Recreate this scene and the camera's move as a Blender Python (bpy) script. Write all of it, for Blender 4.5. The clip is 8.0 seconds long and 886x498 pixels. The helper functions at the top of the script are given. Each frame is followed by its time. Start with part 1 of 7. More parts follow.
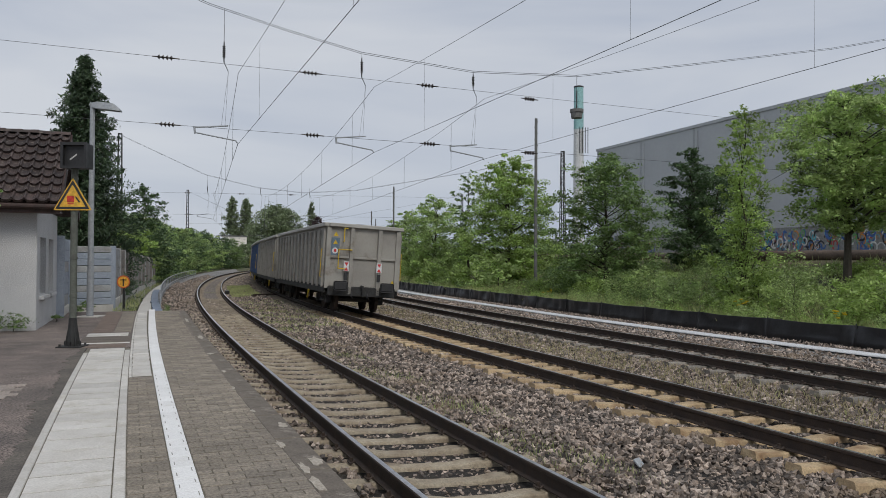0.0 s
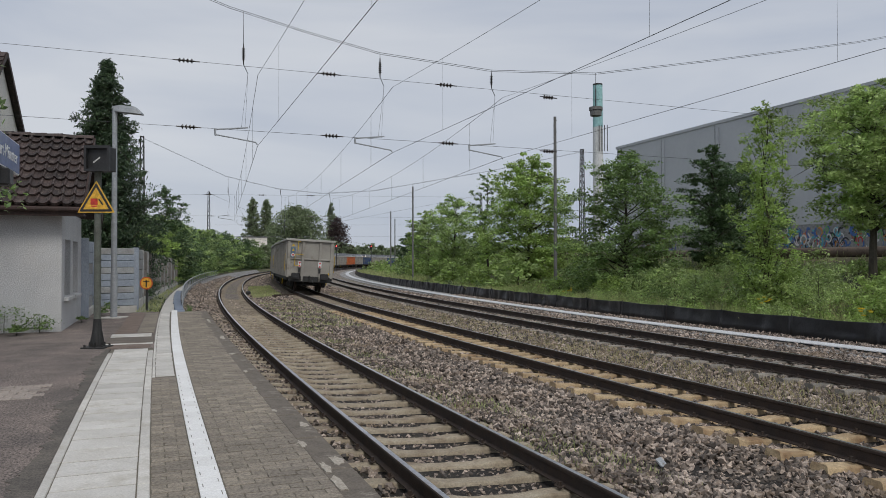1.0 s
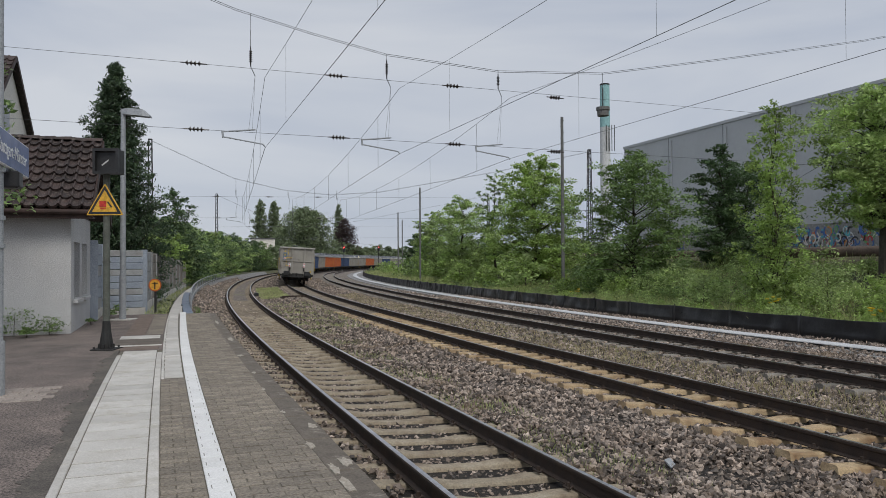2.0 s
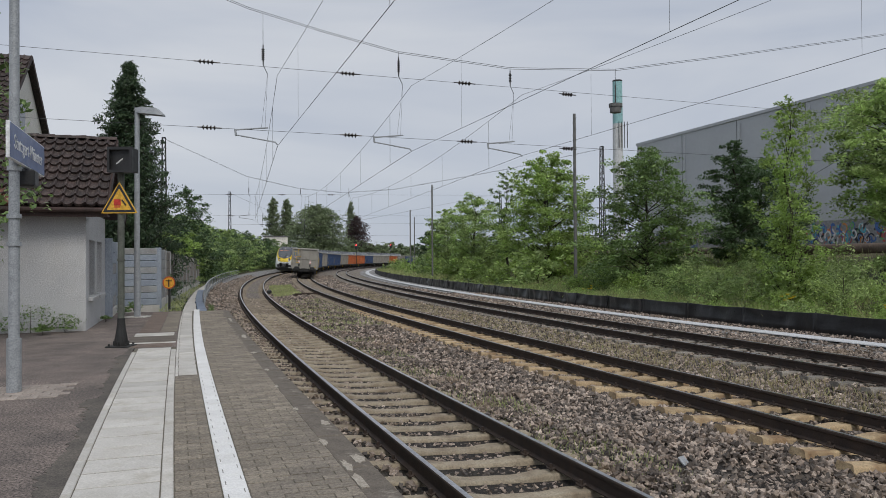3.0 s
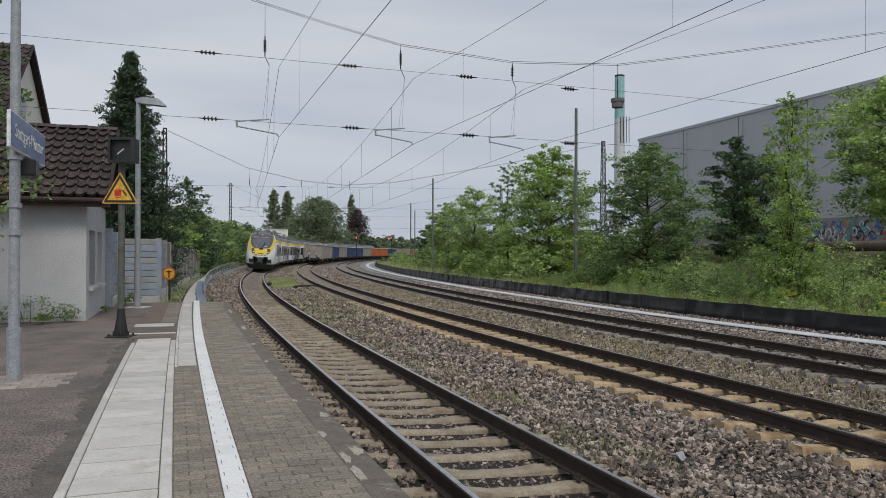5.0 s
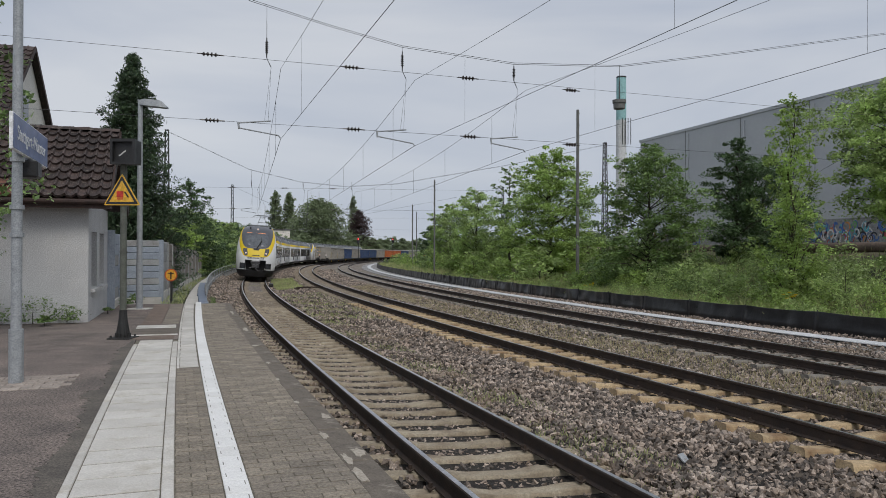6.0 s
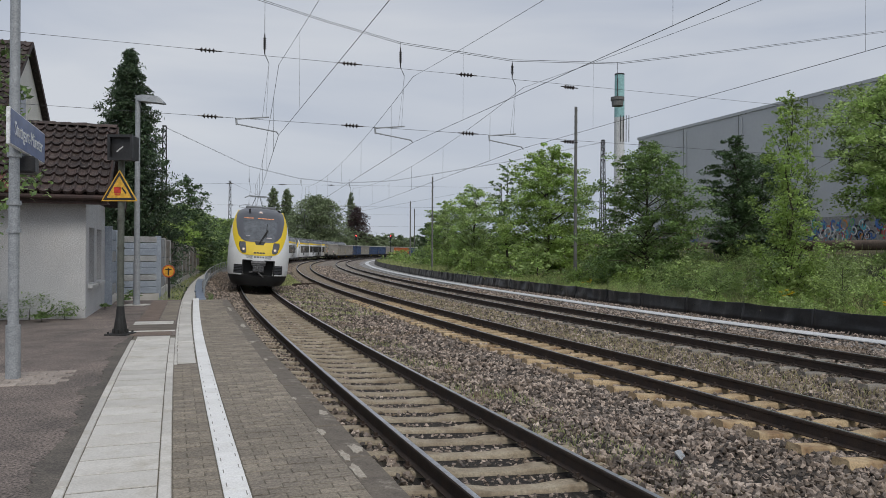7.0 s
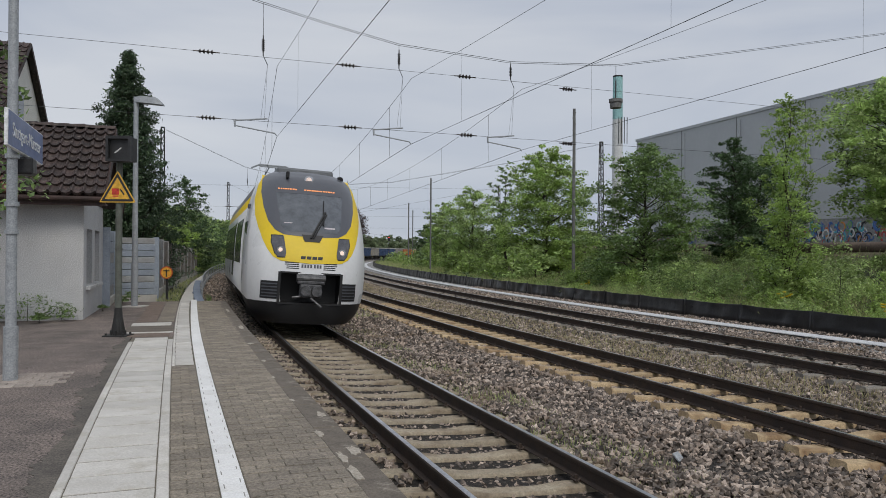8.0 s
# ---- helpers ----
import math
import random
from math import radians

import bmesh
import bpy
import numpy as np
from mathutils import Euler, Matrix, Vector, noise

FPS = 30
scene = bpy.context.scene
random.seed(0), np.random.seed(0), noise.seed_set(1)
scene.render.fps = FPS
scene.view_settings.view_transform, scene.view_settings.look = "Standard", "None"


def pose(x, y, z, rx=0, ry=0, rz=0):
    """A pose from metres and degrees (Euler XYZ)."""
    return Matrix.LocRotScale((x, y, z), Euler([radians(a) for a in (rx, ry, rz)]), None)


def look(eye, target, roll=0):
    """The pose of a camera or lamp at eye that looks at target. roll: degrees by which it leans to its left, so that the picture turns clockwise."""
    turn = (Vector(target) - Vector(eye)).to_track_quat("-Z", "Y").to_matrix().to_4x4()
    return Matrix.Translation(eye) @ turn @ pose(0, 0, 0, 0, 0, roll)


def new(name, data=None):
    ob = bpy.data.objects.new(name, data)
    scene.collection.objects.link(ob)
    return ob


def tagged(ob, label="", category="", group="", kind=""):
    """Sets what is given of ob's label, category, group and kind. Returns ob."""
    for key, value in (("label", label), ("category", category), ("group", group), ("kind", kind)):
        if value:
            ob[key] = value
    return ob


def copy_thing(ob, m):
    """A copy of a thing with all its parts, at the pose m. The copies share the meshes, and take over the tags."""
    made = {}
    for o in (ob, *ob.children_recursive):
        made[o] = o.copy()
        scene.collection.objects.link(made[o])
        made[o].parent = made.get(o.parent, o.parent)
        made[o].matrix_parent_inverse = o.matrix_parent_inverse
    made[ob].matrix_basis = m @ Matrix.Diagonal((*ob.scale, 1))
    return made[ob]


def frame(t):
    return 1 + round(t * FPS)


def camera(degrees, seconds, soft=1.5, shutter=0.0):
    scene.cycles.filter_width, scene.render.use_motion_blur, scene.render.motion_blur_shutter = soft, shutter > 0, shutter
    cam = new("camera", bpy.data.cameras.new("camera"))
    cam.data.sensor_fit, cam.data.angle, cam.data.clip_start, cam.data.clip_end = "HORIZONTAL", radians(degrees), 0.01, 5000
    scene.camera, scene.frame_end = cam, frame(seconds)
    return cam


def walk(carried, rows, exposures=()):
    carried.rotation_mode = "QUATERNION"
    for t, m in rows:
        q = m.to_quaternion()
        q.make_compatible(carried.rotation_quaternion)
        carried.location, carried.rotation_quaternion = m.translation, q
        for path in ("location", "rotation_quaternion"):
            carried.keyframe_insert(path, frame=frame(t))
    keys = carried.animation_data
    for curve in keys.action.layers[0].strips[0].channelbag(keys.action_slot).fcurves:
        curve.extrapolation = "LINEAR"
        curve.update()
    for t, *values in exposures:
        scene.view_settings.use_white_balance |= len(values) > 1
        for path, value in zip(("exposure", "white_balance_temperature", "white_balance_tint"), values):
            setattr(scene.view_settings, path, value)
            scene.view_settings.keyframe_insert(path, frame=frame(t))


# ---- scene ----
from functools import lru_cache

# ---- camera: a hand-held phone on the platform, rail heads at z = 0 ----
EYE = (0.0, 0.0, 2.0)
AIM = [  # seconds, yaw to the right, pitch up, lean to the left (degrees)
    (0.0, 3.116, 0.93, 0.292), (0.5, 1.963, 0.885, 0.055), (1.0, 1.629, 0.887, -0.085), (1.5, 1.442, 0.988, -0.189),
    (3.0, 0.13, 0.766, -0.377), (3.5, -0.138, 0.594, -0.241), (4.0, 0.0, 0.347, 0.0), (4.5, 0.165, 0.232, 0.191),
    (6.0, -0.026, 0.379, 0.161), (6.5, 0.1, 0.178, 0.208), (7.0, 0.143, 0.135, 0.303), (7.5, 0.147, 0.194, 0.367),
    (8.0, 0.275, 0.262, 0.356)]


def aim(yaw, pitch, lean):
    a, b = radians(yaw), radians(pitch)
    e = Vector(EYE)
    return look(e, e + Vector((math.sin(a) * math.cos(b), math.cos(a) * math.cos(b), math.sin(b))) * 50, lean)


cam = camera(61.43, 8.0, soft=0.55)
walk(cam, [(t, aim(a, b, c)) for t, a, b, c in AIM])

# ---- overcast daylight ----
world = bpy.data.worlds.new("overcast_sky")
scene.world = world
world.use_nodes = True
wn, wl = world.node_tree.nodes, world.node_tree.links
wn.clear()
w_out, w_bg = wn.new("ShaderNodeOutputWorld"), wn.new("ShaderNodeBackground")
w_sky = wn.new("ShaderNodeTexSky")
w_sky.sky_type, w_sky.sun_disc = "NISHITA", False
w_sky.sun_elevation, w_sky.sun_rotation = radians(52), radians(150)
w_co, w_map = wn.new("ShaderNodeTexCoord"), wn.new("ShaderNodeMapping")
w_map.inputs["Scale"].default_value = (1.0, 1.6, 4.5)
w_no = wn.new("ShaderNodeTexNoise")
w_no.inputs["Scale"].default_value, w_no.inputs["Detail"].default_value, w_no.inputs["Roughness"].default_value = 1.3, 5, 0.5
w_no.inputs["Distortion"].default_value = 0.4
w_ramp = wn.new("ShaderNodeValToRGB")
w_ramp.color_ramp.elements[0].position, w_ramp.color_ramp.elements[0].color = 0.36, (4.75, 5.3, 6.4, 1)
w_ramp.color_ramp.elements[1].position, w_ramp.color_ramp.elements[1].color = 0.66, (6.9, 7.2, 7.75, 1)
w_mix = wn.new("ShaderNodeMix")
w_mix.data_type = "RGBA"
w_mix.inputs["Factor"].default_value = 0.93
wl.new(w_co.outputs["Generated"], w_map.inputs["Vector"])
wl.new(w_map.outputs["Vector"], w_no.inputs["Vector"])
wl.new(w_no.outputs["Fac"], w_ramp.inputs["Fac"])
wl.new(w_sky.outputs["Color"], w_mix.inputs["A"])
wl.new(w_ramp.outputs["Color"], w_mix.inputs["B"])
wl.new(w_mix.outputs["Result"], w_bg.inputs["Color"])
w_bg.inputs["Strength"].default_value = 0.09
wl.new(w_bg.outputs["Background"], w_out.inputs["Surface"])
sun = new("sun", bpy.data.lights.new("sun", "SUN"))
sun.data.energy, sun.data.angle, sun.data.color = 1.5, radians(24), (1.0, 0.955, 0.885)
sun.matrix_world = look((20, -30, 60), (0, 20, 0))
scene.view_settings.exposure = 0.0


# ---- the railway's line: a curve of slowly changing bend ----
KNOT_S = [-60, 0, 30, 60, 100, 150, 220, 340, 700]
KNOT_K = [0.9e-3, 1.48e-3, 2.53e-3, 1.75e-3, 1.85e-3, 2.25e-3, 1.45e-3, 0.53e-3, 0.2e-3]
STEP = 0.25
LINE_S = np.arange(-60, 700, STEP)
_h = np.cumsum(np.interp(LINE_S, KNOT_S, KNOT_K)) * STEP
_i0 = int(round(60 / STEP))
LINE_H = _h - _h[_i0] - 0.3427
_x, _y = np.cumsum(np.sin(LINE_H)) * STEP, np.cumsum(np.cos(LINE_H)) * STEP
LINE_X, LINE_Y = _x - _x[_i0] + 0.30, _y - _y[_i0] + 8.0
CANT = 0.0565


def on_line(s, d=0.0):
    """The place s metres along the first track and d metres to its right, and the heading there."""
    x, y, h = (float(np.interp(s, LINE_S, a)) for a in (LINE_X, LINE_Y, LINE_H))
    return x + d * math.cos(h), y - d * math.sin(h), h


def line_sd(x, y):
    """The nearest s and the signed distance d of a place from the first track."""
    i = int(np.argmin((LINE_X - x) ** 2 + (LINE_Y - y) ** 2))
    return float(LINE_S[i]), float((x - LINE_X[i]) * math.cos(LINE_H[i]) - (y - LINE_Y[i]) * math.sin(LINE_H[i]))


def track_offset(n, s):
    return (0.0, 4.58, 9.5 - 0.607 * min(1.0, max(0.0, 1 - (s + 8) / 60)))[n]


TILT = (CANT, CANT, 0.0)
# ---- materials ----
MATS = {}


def rgba(c):
    return (*c[:3], 1.0)


def mat(name, c1, c2=None, rough=0.85, metal=0.0, grain=8.0, bump=0.3, spots=None, spot_scale=1.2, spot_amount=0.5,
        by_piece=0.0, fine=60.0, dist=0.01, fine_amt=0.28, island=False, transmission=0.0, spec=0.5, stretch=(1, 1, 1), coat=0.0, lines=None):
    """A surface: a base colour that wanders to c2, stains of the colour spots, fine grain in relief."""
    if name in MATS:
        return MATS[name]
    m = bpy.data.materials.new(name)
    m.use_nodes = True
    nt = m.node_tree
    n, l = nt.nodes, nt.links
    b = n["Principled BSDF"]
    b.inputs["Roughness"].default_value, b.inputs["Metallic"].default_value = rough, metal
    b.inputs["Specular IOR Level"].default_value = spec
    b.inputs["Coat Weight"].default_value = coat
    if transmission:
        b.inputs["Transmission Weight"].default_value = transmission
    co, mp = n.new("ShaderNodeTexCoord"), n.new("ShaderNodeMapping")
    mp.inputs["Scale"].default_value = stretch
    l.new(co.outputs["Object"], mp.inputs["Vector"])
    if by_piece and not island:      # each piece takes its own stretch of the pattern
        oi, far_off = n.new("ShaderNodeObjectInfo"), n.new("ShaderNodeVectorMath")
        far_off.operation = "SCALE"
        far_off.inputs[0].default_value = (37.0, 61.0, 23.0)
        l.new(oi.outputs["Random"], far_off.inputs["Scale"])
        l.new(far_off.outputs["Vector"], mp.inputs["Location"])
    c2 = c2 or tuple(v * 0.75 for v in c1)

    def noise_at(scale, detail=5.0, rough_=0.6):
        t = n.new("ShaderNodeTexNoise")
        t.inputs["Scale"].default_value, t.inputs["Detail"].default_value = scale, detail
        t.inputs["Roughness"].default_value = rough_
        l.new(mp.outputs["Vector"], t.inputs["Vector"])
        return t.outputs["Fac"]

    def ramp(fac, lo, hi):
        r = n.new("ShaderNodeMapRange")
        r.inputs["From Min"].default_value, r.inputs["From Max"].default_value = lo, hi
        l.new(fac, r.inputs["Value"])
        return r.outputs["Result"]

    def mix(fac, a, bb, mode="MIX"):
        x = n.new("ShaderNodeMix")
        x.data_type, x.blend_type = "RGBA", mode
        for sock, v in ((x.inputs["Factor"], fac), (x.inputs["A"], a), (x.inputs["B"], bb)):
            if isinstance(v, (int, float)):
                sock.default_value = v
            elif isinstance(v, tuple):
                sock.default_value = rgba(v)
            else:
                l.new(v, sock)
        return x.outputs["Result"]

    col = mix(ramp(noise_at(grain), 0.35, 0.65), c1, c2)
    if by_piece:
        if island:
            g = n.new("ShaderNodeNewGeometry")
            skew = n.new("ShaderNodeMath")
            skew.operation = "POWER"
            skew.inputs[1].default_value = 1.0 + by_piece
            l.new(g.outputs["Random Per Island"], skew.inputs[0])
            rnd = skew.outputs["Value"]
        else:
            g = n.new("ShaderNodeObjectInfo")
            rnd = g.outputs["Random"]
        hv = n.new("ShaderNodeHueSaturation")
        mr = n.new("ShaderNodeMapRange")
        mr.inputs["To Min"].default_value, mr.inputs["To Max"].default_value = 1 - by_piece, 1 + by_piece
        l.new(rnd, mr.inputs["Value"])
        l.new(mr.outputs["Result"], hv.inputs["Value"])
        l.new(col, hv.inputs["Color"])
        col = hv.outputs["Color"]
    if spots:
        f = ramp(noise_at(spot_scale, 6.0, 0.65), 0.62 - 0.25 * spot_amount, 0.75 - 0.15 * spot_amount)
        col = mix(f, col, spots)
    fg = noise_at(fine, 4.0, 0.7)
    k = n.new("ShaderNodeMapRange")
    k.inputs["From Min"].default_value, k.inputs["From Max"].default_value = 0.33, 0.67
    k.inputs["To Min"].default_value, k.inputs["To Max"].default_value = 1 - fine_amt, 1 + fine_amt
    l.new(fg, k.inputs["Value"])
    cb = n.new("ShaderNodeCombineColor")
    for i in range(3):
        l.new(k.outputs["Result"], cb.inputs[i])
    col = mix(1.0, col, cb.outputs["Color"], "MULTIPLY")
    l.new(col, b.inputs["Base Color"])
    if bump:
        bp = n.new("ShaderNodeBump")
        bp.inputs["Strength"].default_value, bp.inputs["Distance"].default_value = bump, dist
        l.new(fg, bp.inputs["Height"])
        l.new(bp.outputs["Normal"], b.inputs["Normal"])
    rr = n.new("ShaderNodeMapRange")
    rr.inputs["To Min"].default_value, rr.inputs["To Max"].default_value = max(0.02, rough - 0.12), min(1, rough + 0.12)
    l.new(noise_at(grain * 2), rr.inputs["Value"])
    l.new(rr.outputs["Result"], b.inputs["Roughness"])
    MATS[name] = m
    return m


def glow(name, c, strength):
    m = bpy.data.materials.new(name)
    m.use_nodes = True
    b = m.node_tree.nodes["Principled BSDF"]
    b.inputs["Base Color"].default_value = rgba(c)
    b.inputs["Emission Color"].default_value = rgba(c)
    b.inputs["Emission Strength"].default_value = strength
    return m


M_GROUND = mat("earth_and_grass", (0.06, 0.075, 0.03), (0.10, 0.095, 0.05), 0.95, grain=0.6, fine=14, bump=0.6, dist=0.05,
               spots=(0.16, 0.13, 0.07), spot_scale=0.25)
# near bed: shade in the gaps between stones is painted in as near-black
M_BALLAST_SHADE = mat("ballast", (0.040, 0.033, 0.028), (0.020, 0.017, 0.014), 0.95, grain=16, fine=30, bump=1.0, dist=0.06,
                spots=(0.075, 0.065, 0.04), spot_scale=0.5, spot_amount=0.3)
M_BALLAST_FAR = mat("ballast_unbroken", (0.235, 0.20, 0.175), (0.15, 0.125, 0.108), 0.95, grain=9, fine=14, fine_amt=0.75, bump=1.0, dist=0.08,
                    spots=(0.20, 0.19, 0.10), spot_scale=0.35, spot_amount=0.35)
M_STONE = mat("ballast_stone", (0.36, 0.298, 0.25), (0.215, 0.166, 0.13), 0.62, grain=3, fine=50, bump=0.25, by_piece=0.78, island=True,
              spots=(0.20, 0.145, 0.09), spot_scale=0.7, spot_amount=0.3)
M_RAIL = mat("rusty_rail", (0.034, 0.025, 0.021), (0.055, 0.037, 0.027), 0.8, metal=0.1, grain=6, fine=80, bump=0.25)
M_RAILTOP = mat("polished_rail_head", (0.52, 0.52, 0.53), (0.4, 0.4, 0.41), 0.32, metal=1.0, grain=3, fine=40, bump=0.03, stretch=(1, 1, 1))
M_SLEEPER = mat("sleeper_concrete", (0.36, 0.31, 0.23), (0.27, 0.22, 0.155), 0.9, grain=4, fine=40, bump=0.35,
                spots=(0.19, 0.145, 0.1), spot_scale=2.5, by_piece=0.12)
M_SLEEPER_O = mat("sleeper_concrete_ochre", (0.50, 0.385, 0.235), (0.37, 0.265, 0.155), 0.9, grain=4, fine=40, bump=0.35,
                  spots=(0.24, 0.15, 0.08), spot_scale=2.5, by_piece=0.12)
M_SLEEPER_OLD = mat("sleeper_weathered", (0.27, 0.245, 0.21), (0.17, 0.155, 0.135), 0.95, grain=4, fine=40, bump=0.4, by_piece=0.2)
M_SLEEPER_DUSTY = mat("sleeper_dusty", (0.27, 0.225, 0.17), (0.19, 0.155, 0.115), 0.95, grain=4, fine=40, bump=0.4, by_piece=0.15)
M_ASPHALT = mat("old_asphalt", (0.185, 0.150, 0.131), (0.112, 0.094, 0.084), 0.95, grain=1.6, fine=46, fine_amt=1.0, bump=0.4, dist=0.006,
                spots=(0.225, 0.182, 0.158), spot_scale=0.9, spot_amount=0.5)
M_PAVER = mat("paver", (0.285, 0.246, 0.190), (0.20, 0.173, 0.142), 0.92, grain=1.3, fine=42, fine_amt=0.42, bump=0.5, by_piece=0.17,
              spots=(0.18, 0.155, 0.125), spot_scale=1.0)
M_PAVER_J = mat("paver_joined", (0.285, 0.246, 0.190), (0.20, 0.173, 0.142), 0.92, grain=1.3, fine=42, fine_amt=0.42, bump=0.5, by_piece=0.17, island=True,
                spots=(0.18, 0.155, 0.125), spot_scale=1.0)
M_JOINT = mat("joint_sand", (0.17, 0.15, 0.118), (0.11, 0.10, 0.075), 0.98, grain=9, fine=80)
M_SLAB = mat("light_slab", (0.57, 0.55, 0.515), (0.49, 0.468, 0.43), 0.88, grain=3, fine=60, bump=0.07, fine_amt=0.14, by_piece=0.13,
             spots=(0.42, 0.39, 0.33), spot_scale=2.5, spot_amount=0.35)
M_WHITELINE = mat("white_tactile", (0.78, 0.78, 0.77), (0.72, 0.715, 0.70), 0.8, grain=2, fine=60, bump=0.05, fine_amt=0.12, by_piece=0.04,
                  spots=(0.64, 0.625, 0.59), spot_scale=3, spot_amount=0.25)
M_EDGE = mat("edge_concrete", (0.17, 0.145, 0.118), (0.115, 0.098, 0.08), 0.95, grain=5, fine=50, bump=0.5,
             spots=(0.40, 0.36, 0.30), spot_scale=2.0, spot_amount=0.12)
M_RENDER = mat("rough_white_render", (0.55, 0.55, 0.55), (0.46, 0.46, 0.46), 0.95, grain=0.8, fine=45, bump=0.9, dist=0.012,
               spots=(0.54, 0.53, 0.515), spot_scale=0.6)
M_RENDER_B = mat("cream_render", (0.80, 0.76, 0.70), (0.74, 0.70, 0.64), 0.95, grain=0.8, fine=45, bump=0.4)
M_TILE = mat("clay_tile", (0.064, 0.041, 0.036), (0.032, 0.024, 0.023), 0.7, grain=7, fine=50, fine_amt=0.5, bump=0.35, by_piece=0.45,
             spots=(0.15, 0.125, 0.105), spot_scale=11.0, spot_amount=0.3)
M_TILE_O = mat("clay_tile_orange", (0.26, 0.11, 0.065), (0.15, 0.07, 0.05), 0.75, grain=7, fine=50, fine_amt=0.4, bump=0.35, by_piece=0.4,
               spots=(0.09, 0.06, 0.05), spot_scale=8.0, spot_amount=0.5)
M_BROWNWOOD = mat("brown_boards", (0.055, 0.030, 0.025), (0.035, 0.021, 0.018), 0.7, grain=6, fine=40, stretch=(1, 1, 0.2))
M_GALV = mat("galvanised_steel", (0.38, 0.40, 0.42), (0.30, 0.32, 0.335), 0.5, metal=0.2, grain=12, fine=60, bump=0.05)
M_GREENPOLE = mat("green_grey_paint", (0.115, 0.125, 0.105), (0.085, 0.09, 0.075), 0.6, grain=8, fine=50, bump=0.1)
M_DARK = mat("dark_plastic", (0.03, 0.03, 0.032), (0.02, 0.02, 0.021), 0.5, grain=5, fine=50, bump=0.1)
M_DKSTEEL = mat("dark_mast_steel", (0.036, 0.037, 0.037), (0.026, 0.025, 0.024), 0.7, metal=0.2, grain=5, fine=50)
M_MASTGREY = mat("grey_mast", (0.17, 0.17, 0.165), (0.12, 0.12, 0.115), 0.7, grain=5, fine=50)
M_WIRE = mat("weathered_copper_wire", (0.085, 0.09, 0.09), (0.06, 0.065, 0.065), 0.6, metal=0.4, grain=3, fine=20, bump=0)
M_INSUL = mat("brown_porcelain", (0.03, 0.022, 0.02), (0.02, 0.016, 0.015), 0.3, grain=3, fine=20, bump=0)
M_FILM = mat("black_film", (0.011, 0.011, 0.012), (0.017, 0.017, 0.019), 0.32, grain=2, fine=6, bump=0.35, dist=0.03)
M_FLEECE = mat("white_fleece", (0.60, 0.61, 0.62), (0.50, 0.51, 0.52), 0.9, grain=2, fine=30, bump=0.2)
M_GRIT = mat("grey_grit", (0.30, 0.295, 0.29), (0.20, 0.195, 0.19), 0.95, grain=10, fine=26, fine_amt=0.7, bump=1.0, dist=0.04)
# ---- mesh helpers ----
def make(name, verts, faces, material, parent=None, label="", smooth=False):
    me = bpy.data.meshes.new(name)
    me.from_pydata([tuple(v) for v in verts], [], [tuple(f) for f in faces])
    me.validate()
    me.update()
    ob = new(name, me)
    for m in material if isinstance(material, (list, tuple)) else [material]:
        me.materials.append(m)
    if smooth:
        me.polygons.foreach_set("use_smooth", [True] * len(me.polygons))
    if parent is not None:
        ob.parent = parent
    if label:
        ob["label"] = label
    return ob


def part(name, bm, material, parent, label="", smooth=False):
    me = bpy.data.meshes.new(name)
    bm.normal_update()
    bm.to_mesh(me)
    bm.free()
    ob = new(name, me)
    for m in material if isinstance(material, (list, tuple)) else [material]:
        me.materials.append(m)
    if smooth:
        me.polygons.foreach_set("use_smooth", [True] * len(me.polygons))
        me.set_sharp_from_angle(angle=radians(40))
    if parent is not None:
        ob.parent = parent
    if label:
        ob["label"] = label
    return ob


def thing(name, label, category, group="", kind="", at=None):
    ob = new(name)
    ob.empty_display_size = 0.2
    if at is not None:
        ob.matrix_basis = at
    return tagged(ob, label, category, group, kind)


def box(bm, x0, x1, y0, y1, z0, z1, bevel=0.0, m=None, mi=0):
    g = bmesh.ops.create_cube(bm, size=1.0)
    vs = g["verts"]
    bmesh.ops.transform(bm, matrix=Matrix.Translation(((x0 + x1) / 2, (y0 + y1) / 2, (z0 + z1) / 2)) @
                        Matrix.Diagonal((x1 - x0, y1 - y0, z1 - z0, 1)), verts=vs)
    fs = {f for v in vs for f in v.link_faces}
    for f in fs:
        f.material_index = mi
    if bevel:
        es = {e for v in vs for e in v.link_edges}
        r = bmesh.ops.bevel(bm, geom=list(es), offset=bevel, segments=1, affect="EDGES")
        vs = list({v for f in r["faces"] for v in f.verts})
        for f in r["faces"]:
            f.material_index = mi
    if m is not None:
        bmesh.ops.transform(bm, matrix=m, verts=list(vs))
    return bm


def boxed(*a, **k):
    return box(bmesh.new(), *a, **k)


def rod(bm, a, b, r0, r1=None, seg=8, mi=0):
    """A round bar from a to b."""
    a, b = Vector(a), Vector(b)
    d = b - a
    m = Matrix.Translation((a + b) / 2) @ d.to_track_quat("Z", "Y").to_matrix().to_4x4()
    g = bmesh.ops.create_cone(bm, cap_ends=True, segments=seg, radius1=r0, radius2=r0 if r1 is None else r1, depth=d.length, matrix=m)
    for f in {f for v in g["verts"] for f in v.link_faces}:
        f.material_index = mi
    return bm


